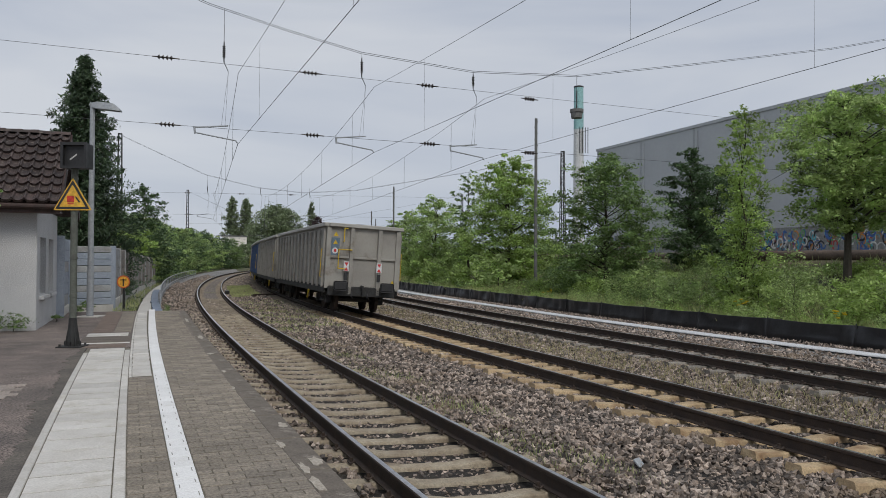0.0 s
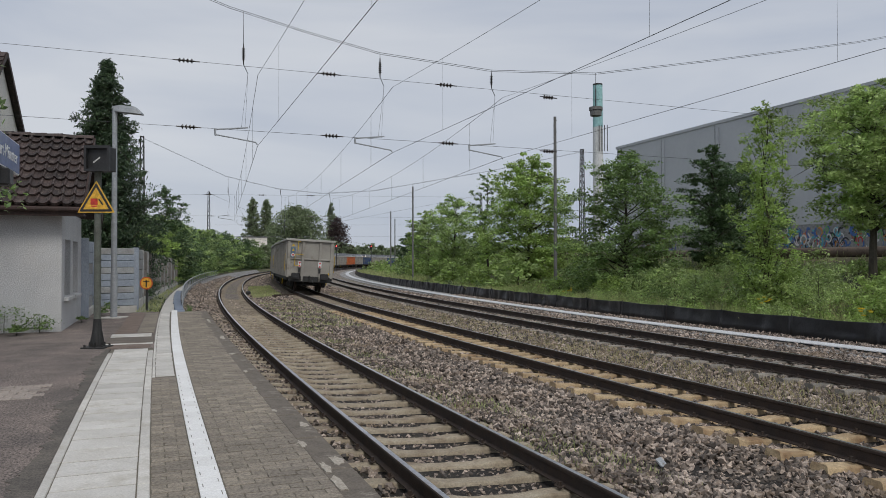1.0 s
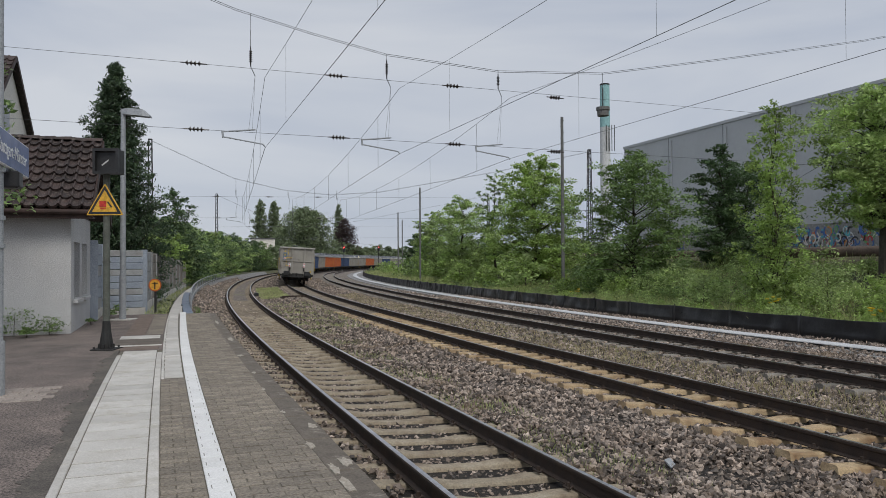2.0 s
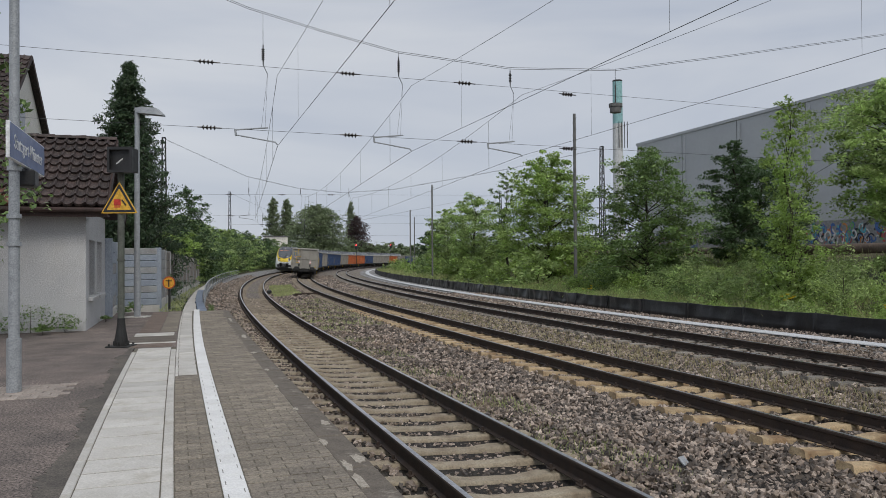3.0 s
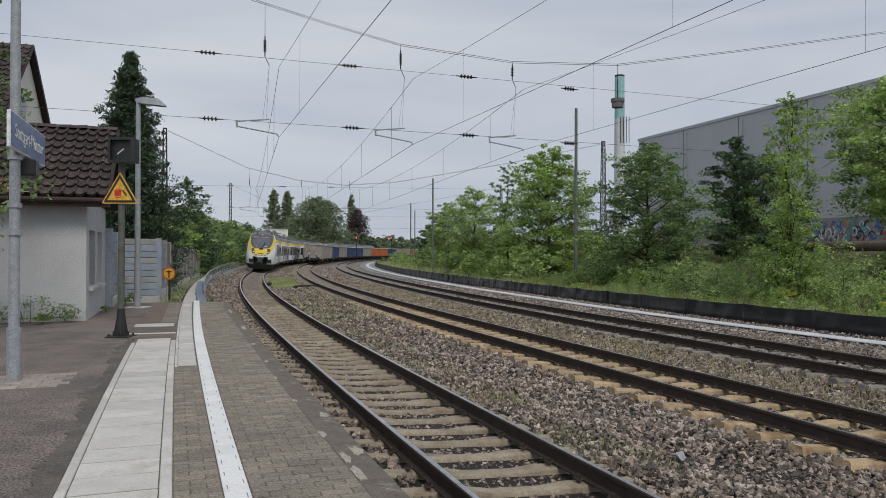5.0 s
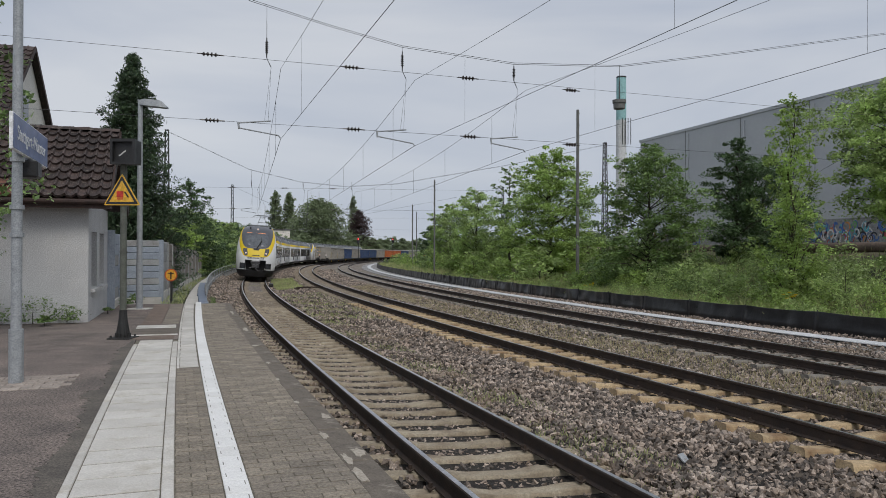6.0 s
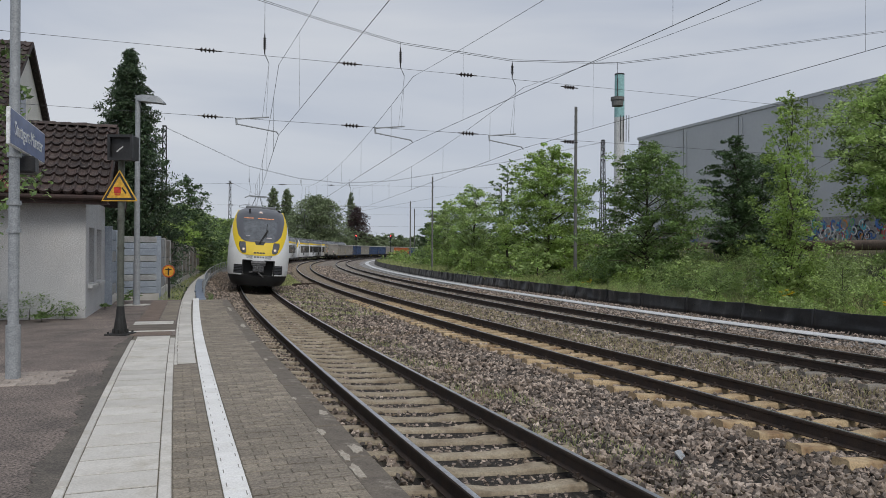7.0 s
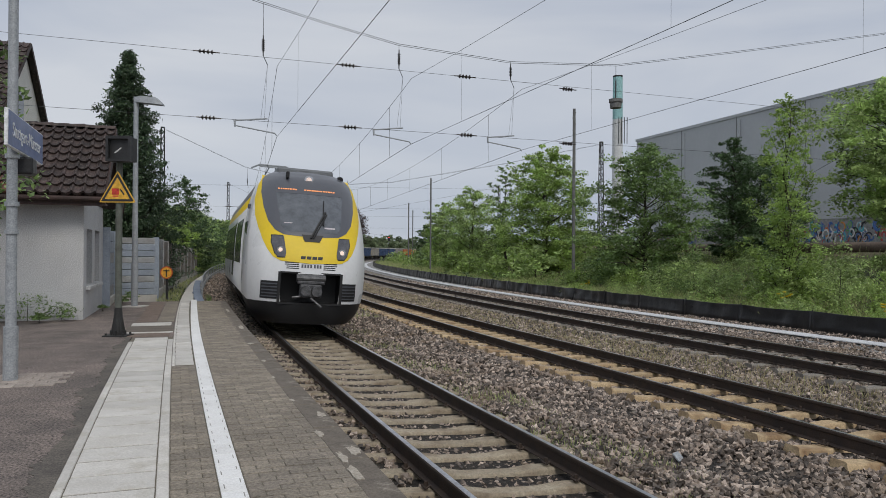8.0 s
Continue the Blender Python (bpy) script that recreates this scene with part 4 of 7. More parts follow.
def build_name_sign():
    x, y, h = on_line(2.3, -4.72)
    t = thing("station_sign", "blue station name sign on a galvanised steel pole", "sign", at=pose(x, y, PLAT))
    part("pole", rod(rod(bmesh.new(), (0, 0, 0), (0, 0, 0.62), 0.079, seg=20), (0, 0, 0.6), (0, 0, 5.6), 0.060, 0.050, seg=20), M_GALV, t, smooth=True)
    for z in (1.68, 2.0, 2.55):
        part("clamp", rod(bmesh.new(), (0, 0, z), (0, 0, z + 0.05), 0.077, seg=16), M_GALV, t)
    # the plate faces the track and turns away from the camera
    m_blue = mat("sign_blue", (0.035, 0.075, 0.24), (0.03, 0.065, 0.21), 0.35, grain=2, fine=20, bump=0.0)
    m_white = mat("sign_white", (0.78, 0.79, 0.80), (0.72, 0.73, 0.74), 0.4, grain=2, fine=20, bump=0.0)
    ca = radians(SIGN_TURN)
    base = Matrix.Rotation(ca, 4, "Z") @ Matrix.Rotation(radians(90), 4, "X")   # local x along the plate, y up, z out of its face
    base = Matrix.Translation((SIGN_X, SIGN_Y, 2.81)) @ base
    for y in (-0.12, 0.12):
        part("bracket", boxed(-0.38, -0.18, y - 0.02, y + 0.02, -0.09, -0.021, m=base), M_GALV, t)
    fl = part("floodlight", boxed(-0.10, 0.16, -0.42, -0.22, -0.12, 0.10, 0.02, m=base), M_DARK, t, "small dark floodlight under the plate")
    part("bracket", boxed(-0.02, 0.08, -0.24, -0.10, -0.06, -0.021, m=base), M_GALV, fl)
    pl = part("plate", boxed(-1.0, 1.0, -0.20, 0.20, -0.02, 0.02, 0.006, m=base), m_white, t, "blue plate with a white rim")
    part("face", boxed(-0.985, 0.985, -0.185, 0.185, 0.0205, 0.0235, m=base), m_blue, pl)
    me = text_mesh("Stuttgart-Münster", 0.225)
    me.transform(base @ Matrix.Translation((0, -0.005, 0.026)))
    me.materials.append(m_white)
    o = new("lettering", me)
    o.parent = pl
    o["label"] = "white station name lettering"


SIGN_TURN, SIGN_X, SIGN_Y = 108.7, 0.0, 0.265
build_name_sign()


def build_warning_sign():
    x, y, h = on_line(6.75, -3.9)
    t = thing("warning_sign", "yellow warning triangle and dark display box on a green-grey pole", "sign", at=pose(x, y, PLAT))
    m_y = mat("sign_yellow", (0.72, 0.42, 0.05), (0.66, 0.37, 0.04), 0.45, grain=2, fine=20, bump=0)
    m_r = mat("sign_red", (0.55, 0.05, 0.03), (0.5, 0.04, 0.03), 0.45, grain=2, fine=20, bump=0)
    part("pole", rod(bmesh.new(), (0, 0, 0.0), (0, 0, 3.25), 0.056, seg=16), M_GREENPOLE, t, smooth=True)
    f = bmesh.new()
    for k in range(4):
        box(f, 0.05, 0.14, -0.012, 0.012, 0, 0.1, m=Matrix.Rotation(k * math.pi / 2, 4, "Z"))
        a = Matrix.Rotation(k * math.pi / 2 + 0.78, 4, "Z")
        v = [f.verts.new(a @ Vector(p)) for p in ((0.045, -0.01, 0.5), (0.13, -0.01, 0.03), (0.045, -0.01, 0.03), (0.045, 0.01, 0.5), (0.13, 0.01, 0.03), (0.045, 0.01, 0.03))]
        f.faces.new(v[:3])
        f.faces.new(v[3:][::-1])
        f.faces.new((v[0], v[3], v[4], v[1]))
    rod(f, (0, 0, 0.0), (0, 0, 0.5), 0.10, 0.062, seg=10)
    part("foot", f, M_DKSTEEL, t, "flared dark steel foot")
    part("base_plate", boxed(-0.2, 0.2, -0.2, 0.2, 0.0, 0.025, 0.004), M_DKSTEEL, t)
    for sx in (-1, 1):
        for sy in (-1, 1):
            part("bolt", rod(bmesh.new(), (0.15 * sx, 0.15 * sy, 0.02), (0.15 * sx, 0.15 * sy, 0.06), 0.018, seg=6), M_DKSTEEL, t)
    bx = part("display_box", boxed(-0.14, 0.27, -0.14, 0.10, 3.05, 3.47, 0.01, m=Matrix.Rotation(radians(-3), 4, "Z")), M_DARK, t, "dark display box with a slanted bar")
    rim = bmesh.new()
    for a in ((-0.15, 0.28, 3.43, 3.48), (-0.15, 0.28, 3.04, 3.08), (-0.15, -0.11, 3.08, 3.43), (0.24, 0.28, 3.08, 3.43)):
        box(rim, a[0], a[1], -0.22, -0.141, a[2], a[3])
    part("hood", rim, M_DARK, bx)
    part("bar", boxed(-0.11, 0.11, -0.002, 0.0, -0.012, 0.012, m=Matrix.Translation((0.065, -0.143, 3.26)) @ Matrix.Rotation(radians(-38), 4, "Y")), mat("bar_white", (0.6, 0.6, 0.58), None, 0.5, bump=0), bx, "white slanted bar")

    def tri(sz, y, mt, par, name, thick=0.006, cz=2.52):
        g = bmesh.new()
        p = [(-sz / 2, -sz * 0.289), (sz / 2, -sz * 0.289), (0, sz * 0.577)]
        q = []
        for i in range(3):
            c, n1, n2 = Vector(p[i]), Vector(p[(i + 1) % 3]), Vector(p[i - 1])
            q += [c + (n2 - c).normalized() * sz * 0.07, c + (c * -0.02), c + (n1 - c).normalized() * sz * 0.07]
        a = [g.verts.new((v[0], y, cz + v[1])) for v in q]
        b = [g.verts.new((v[0], y + thick, cz + v[1])) for v in q]
        g.faces.new(a)
        g.faces.new(b[::-1])
        for i in range(9):
            g.faces.new((a[i], b[i], b[(i + 1) % 9], a[(i + 1) % 9]))
        bmesh.ops.recalc_face_normals(g, faces=g.faces[:])
        return part(name, g, mt, par)

    plate = tri(0.64, -0.075, m_y, t, "triangle_plate", 0.012)
    plate["label"] = "yellow triangle with a black rim"
    tri(0.575, -0.0785, M_DARK, plate, "rim")
    tri(0.44, -0.0815, m_y, plate, "inner_face")
    part("pictogram", box(box(boxed(-0.09, 0.03, -0.0845, -0.082, 2.47, 2.58, 0.004), -0.075, 0.015, -0.0865, -0.084, 2.53, 2.565), -0.08, 0.02, -0.0845, -0.082, 2.435, 2.455), m_r, plate, "red train pictogram")
    part("pictogram", boxed(-0.012, 0.012, -0.0845, -0.082, -0.06, 0.06, m=Matrix.Translation((0.085, 0, 2.52)) @ Matrix.Rotation(radians(-35), 4, "Y")), M_DARK, plate)
    for z in (0.85, 1.5, 2.0):
        part("clamp", rod(bmesh.new(), (0, 0, z), (0, 0, z + 0.04), 0.064, seg=12), M_GREENPOLE, t)


build_warning_sign()


def build_lamp_post():
    x, y, h = on_line(14.0, -4.09)
    t = thing("street_lamp", "tall galvanised platform lamp with a flat grey head", "street lamp", at=pose(x, y, PLAT))
    part("pole", rod(rod(bmesh.new(), (0, 0, 0), (0, 0, 1.2), 0.085, seg=16), (0, 0, 1.2), (0, 0, 5.6), 0.075, 0.06, seg=16), M_GALV, t, smooth=True)
    g = bmesh.new()
    for xx, z0, z1, w in ((0.0, 5.47, 5.60, 0.07), (0.15, 5.44, 5.62, 0.13), (0.55, 5.40, 5.58, 0.15), (0.72, 5.38, 5.42, 0.12)):
        for yy, zz in ((-w, z0), (w, z0), (w * 0.8, z1), (-w * 0.8, z1)):
            g.verts.new((xx, yy, zz))
    g.verts.ensure_lookup_table()
    v = g.verts
    for i in range(3):
        for k in range(4):
            g.faces.new((v[4 * i + k], v[4 * i + (k + 1) % 4], v[4 * i + 4 + (k + 1) % 4], v[4 * i + 4 + k]))
    g.faces.new(v[0:4])
    g.faces.new(v[12:16])
    bmesh.ops.recalc_face_normals(g, faces=g.faces[:])
    part("lamp_head", g, M_GALV, t)
    part("footing", boxed(-0.28, 0.28, -0.28, 0.28, 0.0, 0.02), M_SLAB, t)


build_lamp_post()


def build_round_sign():
    x, y, h = on_line(17.9, -3.42)
    t = thing("round_sign", "round orange sign with a dark pictogram on a post", "sign", at=pose(x, y, 0.1))
    m_o = mat("sign_orange", (0.80, 0.42, 0.05), (0.76, 0.38, 0.05), 0.45, grain=2, fine=20, bump=0)
    part("post", rod(bmesh.new(), (0, 0, -0.1), (0, 0, 1.35), 0.035, seg=10), M_DKSTEEL, t)
    d = part("disc", rod(bmesh.new(), (0, -0.05, 1.2), (0, -0.035, 1.2), 0.20, seg=32), mat("sign_red_ring", (0.6, 0.12, 0.04), None, 0.45, bump=0), t, "orange disc with a red ring")
    part("face", rod(bmesh.new(), (0, -0.053, 1.2), (0, -0.05, 1.2), 0.165, seg=32), m_o, d)
    part("pictogram", box(boxed(-0.02, 0.02, -0.057, -0.0535, 1.07, 1.30), -0.1, 0.1, -0.057, -0.0535, 1.245, 1.275), M_DARK, d, "black T-shaped pictogram")


build_round_sign()


# ---- overhead line ----
def wire(name, pts, r, parent, material=None):
    """A thin wire through points, as a five-sided tube."""
    vs, fs = [], []
    n, r = 5, r * 0.66
    for i, p in enumerate(pts):
        p = Vector(p)
        d = (Vector(pts[min(i + 1, len(pts) - 1)]) - Vector(pts[max(i - 1, 0)])).normalized()
        q = d.to_track_quat("Z", "Y").to_matrix()
        for k in range(n):
            vs.append(tuple(p + q @ Vector((r * math.cos(6.2832 * k / n), r * math.sin(6.2832 * k / n), 0))))
    for i in range(len(pts) - 1):
        for k in range(n):
            fs.append((i * n + k, i * n + (k + 1) % n, (i + 1) * n + (k + 1) % n, (i + 1) * n + k))
    return make(name, vs, fs, material or M_WIRE, parent)


def insulator(name, a, b, parent, r=0.075, sheds=4):
    prof = [(0, 0.018), (0.16, 0.018)]
    for i in range(sheds):
        t0 = 0.2 + 0.6 * i / sheds
        w = 0.6 / sheds
        prof += [(t0, 0.024), (t0 + w * 0.36, r * 0.9), (t0 + w * 0.48, r * 0.9), (t0 + w * 0.62, 0.024)]
    prof += [(0.84, 0.018), (1, 0.018)]
    return part(name, disc_stack(bmesh.new(), a, b, prof, 8), M_INSUL, parent)


def lattice_mast(x, y, z0, top, label, w0=0.5, w1=0.26, turn=0.0):
    t = thing("lattice_mast", label, "catenary mast", group="lattice catenary masts", at=pose(x, y, z0, 0, 0, turn))
    H = top - z0
    for sx in (-1, 1):
        for sy in (-1, 1):
            part("corner_angle", rod(bmesh.new(), (sx * w0 / 2, sy * w0 / 2, 0), (sx * w1 / 2, sy * w1 / 2, H), 0.05, 0.04, seg=4), M_DKSTEEL, t)
    br = bmesh.new()
    n = int(H / 0.55)
    for k in range(n):
        za, zb = H * k / n, H * (k + 1) / n
        wa, wb = (w0 + (w1 - w0) * za / H) / 2, (w0 + (w1 - w0) * zb / H) / 2
        sg = 1 if k % 2 else -1
        for side in (-1, 1):
            rod(br, (sg * wa, side * wa, za), (-sg * wb, side * wb, zb), 0.022, seg=4)
            rod(br, (side * wa, sg * wa, za), (side * wb, -sg * wb, zb), 0.022, seg=4)
    part("bracing", br, M_DKSTEEL, t)
    part("cap", boxed(-w1 / 2 - 0.03, w1 / 2 + 0.03, -w1 / 2 - 0.03, w1 / 2 + 0.03, H, H + 0.08), M_DKSTEEL, t)
    return t


def build_headspan(P, u, t0, t1, head, upper, lower, tracks, label, detail=True, rw=0.009):
    """A flexible cross-span: a sagging head cable, two straight cross wires, hangers and registration arms."""
    h = thing("headspan", label, "overhead line", group="catenary headspans")

    def at(t, z):
        return (P[0] + u[0] * t, P[1] + u[1] * t, z)

    def head_z(t):
        return float(np.interp(t, [a for a, b in head], [b for a, b in head]))
    for dz in ((0.0, -0.05) if detail else (0.0,)):
        wire("head_cable", [at(t, z + dz) for t, z in head], rw * 1.3, h)
    wire("cross_wire", [at(t0, upper[0]), at(t1, upper[1])], rw, h)
    wire("cross_wire", [at(t0, lower[0]), at(t1, lower[1])], rw, h)

    def cross(which, t):
        return which[0] + (which[1] - which[0]) * (t - t0) / (t1 - t0)
    for t, arm in tracks:
        zu, zl, zh = cross(upper, t), cross(lower, t), head_z(t)
        wire("hanger", [at(t, zh), at(t, zh - 0.5)], rw, h)
        wire("hanger", [at(t, zh - 0.5), at(t, zu + 0.6)], rw * 1.5, h)
        insulator("insulator", at(t, min(zh - 0.1, zu + 0.66)), at(t, zu + 0.05), h, 0.06, 6)
        wire("hanger", [at(t, zu + 0.05), at(t + 0.13, zu - 0.22)], rw * 2, h)
        for o in (-0.06, 0.05):
            wire("drop_wire", [at(t + 0.13, zu - 0.22), at(t + o, zl + 0.05)], rw * 0.6, h)
        insulator("insulator", at(t - 2.0, cross(upper, t - 2.0)), at(t - 1.25, cross(upper, t - 1.25)), h, 0.08, 4)
        insulator("insulator", at(t - 1.9, cross(lower, t - 1.9)), at(t - 1.2, cross(lower, t - 1.2)), h, 0.08, 4)
        a = bmesh.new()
        rod(a, at(t - 0.82, zl - 0.02), at(t + 0.14, zl + 0.09), 0.022, seg=6)
        rod(a, at(t - 0.82, zl + 0.0), at(t - 0.80, zl - 0.2), 0.03, seg=6)
        rod(a, at(t - 0.80, zl - 0.17), at(t + 0.36, zl - 0.34), 0.020, seg=6)
        rod(a, at(t + 0.36, zl - 0.34), at(t + 0.42, zl - 0.42), 0.018, seg=6)
        part("registration_arm", a, M_GALV, h, "grey steel registration arm")
    return h


P1, U1 = (-5.0, 22.6), (0.951, 0.309)
HEAD1 = [(-22, 15.6), (-7, 11.6), (-0.78, 9.61), (1.5, 9.1), (3.86, 8.65), (7.73, 8.42), (11.76, 8.66), (16.66, 9.55), (24.0, 10.96), (31, 12.6)]
hs = build_headspan(P1, U1, -22, 31, HEAD1, (8.1, 7.5), (6.1, 5.65), [(-0.37, 1), (3.86, 1), (7.73, 1)], "catenary headspan with black insulators over three tracks")


def on_span(t, z, P=P1, u=U1):
    return (P[0] + u[0] * t, P[1] + u[1] * t, z)


insulator("insulator", on_span(9.55, 7.66), on_span(10.2, 7.64), hs, 0.08, 4)
insulator("insulator", on_span(9.55, 5.78), on_span(10.2, 5.77), hs, 0.08, 4)
wire("hanger", [on_span(11.76, 8.66), on_span(11.76, 7.45)], 0.014, hs)
wire("hanger", [on_span(11.76, 8.1), on_span(11.76, 7.45)], 0.035, hs)
part("weight", disc_stack(bmesh.new(), on_span(11.76, 7.12), on_span(11.76, 7.45), [(0, 0.05), (0.02, 0.2), (0.6, 0.21), (0.62, 0.24), (0.95, 0.24), (1, 0.05)], 16), M_MASTGREY, hs, "round grey tension weight")
P2, U2 = (-16.5, 66.0), (0.978, 0.208)
HEAD2 = [(-7.4, 12.5), (-0.7, 9.45), (3.73, 8.45), (7.76, 8.1), (12.4, 8.45), (23.2, 10.5), (32.9, 12.7)]
build_headspan(P2, U2, -7.4, 32.9, HEAD2, (7.75, 8.1), (5.9, 6.1), [(-0.5, 1), (4.0, 1), (8.3, 1)], "farther catenary headspan between two lattice masts", True, 0.011)
P3, U3 = (-26.9, 121.0), (0.992, 0.12)
HEAD3 = [(-7, 12.8), (0, 9.5), (5, 8.3), (9, 8.1), (14, 8.5), (25, 10.6), (37, 13)]
build_headspan(P3, U3, -7, 37, HEAD3, (7.75, 8.0), (5.9, 6.0), [(-0.5, 1), (4.2, 1), (8.6, 1)], "distant catenary headspan over the curve", False, 0.015)
for P, u, a, b in ((P1, U1, -22, 31), (P2, U2, -7.6, 33.0), (P3, U3, -7.2, 37.2)):
    for t in (a, b):
        x, y, _ = on_span(t, 0, P, u)
        top = {-22: 15.8, 31: 12.8, -7.6: 12.6, 33.0: 12.85, -7.2: 13.0, 37.2: 13.2}[t]
        lattice_mast(x, y, ground_height(x, y) - 0.1, top, "dark riveted steel lattice mast carrying a headspan", turn=-math.degrees(math.atan2(-u[1], u[0])))


# contact wires and messenger wires, straight from support to support
def build_catenary():
    for n in range(3):
        c = thing("catenary", "contact wire with messenger wire and droppers", "overhead line", group="contact lines over the tracks")
        ta = (0.05, 4.28, 8.15)[n]
        tb = (0.0, 4.4, 8.7)[n]
        tc = (0.0, 4.6, 9.0)[n]
        A = Vector(on_span(ta, 5.47))
        B = Vector(on_span(tb, 5.55, P2, U2))
        C = Vector(on_span(tc, 5.55, P3, U3))
        Z = Vector(((12.1, -27.0, 5.5), (16.96, -26.0, 5.5), (20.96, -24.0, 5.5))[n])
        D = Vector((*on_line(175, track_offset(n, 175) - 0.3)[:2], 5.55))
        E = Vector((*on_line(240, track_offset(n, 240) - 0.3)[:2], 5.55))
        sup = [Z, A, B, C, D, E]
        mz = [7.6, (7.62, 7.58, 7.52)[n], 7.65, 7.65, 7.65, 7.65]
        for i in range(5):
            a, b = sup[i], sup[i + 1]
            wire("contact_wire", [a, b], 0.009 if i < 1 else 0.010 + 0.002 * i, c)
            ma, mb = Vector((a.x, a.y, mz[i])), Vector((b.x, b.y, mz[i + 1]))
            sag = 0.65 if i < 1 else 0.75
            pts = []
            for k in range(25):
                q = k / 24
                p = ma.lerp(mb, q)
                p.z -= sag * 4 * q * (1 - q)
                pts.append(p)
            wire("messenger_wire", pts, 0.008 if i < 1 else 0.009 + 0.002 * i, c)
            for k in range(1, 7):
                q = (k - 0.5) / 6
                p = ma.lerp(mb, q)
                p.z -= sag * 4 * q * (1 - q)
                wire("dropper", [p, a.lerp(b, q)], 0.004 if i < 1 else 0.006 + 0.003 * i, c)


build_catenary()


# thin poles along the far side
def thin_pole(x, y, top, r=0.07):
    z = ground_height(x, y)
    t = thing("line_pole", "slender grey steel pole with short rungs in the bushes", "pole", group="slender line poles", at=pose(x, y, z - 0.1))
    H = top - z + 0.1
    part("shaft", rod(bmesh.new(), (0, 0, 0), (0, 0, H), r, r * 0.8, seg=8), M_MASTGREY, t)
    g = bmesh.new()
    for k in range(6):
        box(g, -0.14 if k % 2 else 0.02, 0.14 if not k % 2 else -0.02, -0.02, 0.02, H - 0.25 - 0.4 * k, H - 0.21 - 0.4 * k)
    part("rung", g, M_MASTGREY, t)


thin_pole(9.0, 50.0, 11.7, 0.12)
thin_pole(-0.85, 71.0, 9.05, 0.09)
thin_pole(-4.4, 106.0, 9.0, 0.10)
thin_pole(-4.6, 128.0, 9.2, 0.10)


# signals on the far curve
def signal(s, d, top):
    x, y, h = on_line(s, d)
    z = -0.3
    t = thing("railway_signal", "main signal showing red on a dark mast", "signal", group="signals on the curve", at=pose(x, y, z))
    H = top - z
    part("mast", rod(bmesh.new(), (0, 0, 0), (0, 0, H), 0.09, seg=8), M_DKSTEEL, t)
    hd = part("signal_head", boxed(-0.35, 0.35, -0.15, 0.1, H - 1.0, H + 0.5, 0.05), M_DARK, t)
    part("red_light", rod(bmesh.new(), (0, -0.19, H + 0.1), (0, -0.16, H + 0.1), 0.17, seg=16), glow("signal_red", (1.0, 0.06, 0.05), 4.0), hd, "lit red lamp")


signal(186, 6.9, 5.6)
signal(240, 8.2, 6.6)


def build_chimney():
    t = thing("chimney", "tall pale chimney with a turquoise top far away", "chimney", at=pose(71.5, 300.0, 0.0))
    m_w = mat("chimney_white", (0.62, 0.63, 0.64), (0.55, 0.56, 0.57), 0.8, grain=0.1, fine=2, bump=0.1)
    m_t = mat("chimney_turquoise", (0.30, 0.52, 0.53), (0.26, 0.46, 0.48), 0.8, grain=0.1, fine=2, bump=0.1)
    part("shaft", rod(bmesh.new(), (0, 0, 0), (0, 0, 56), 2.2, 2.0, seg=24), m_w, t, smooth=True)
    part("crown", rod(bmesh.new(), (0, 0, 56), (0, 0, 73), 2.0, 1.9, seg=24), m_t, t, "turquoise upper part")
    part("rim", rod(bmesh.new(), (0, 0, 73), (0, 0, 73.6), 1.95, seg=24), M_DKSTEEL, t)
    for k in range(4):
        part("antenna", boxed(-0.15 + k * 1.1, 0.1 + k * 1.1, -2.4, -2.2, 46, 56.5), M_DKSTEEL, t)


build_chimney()


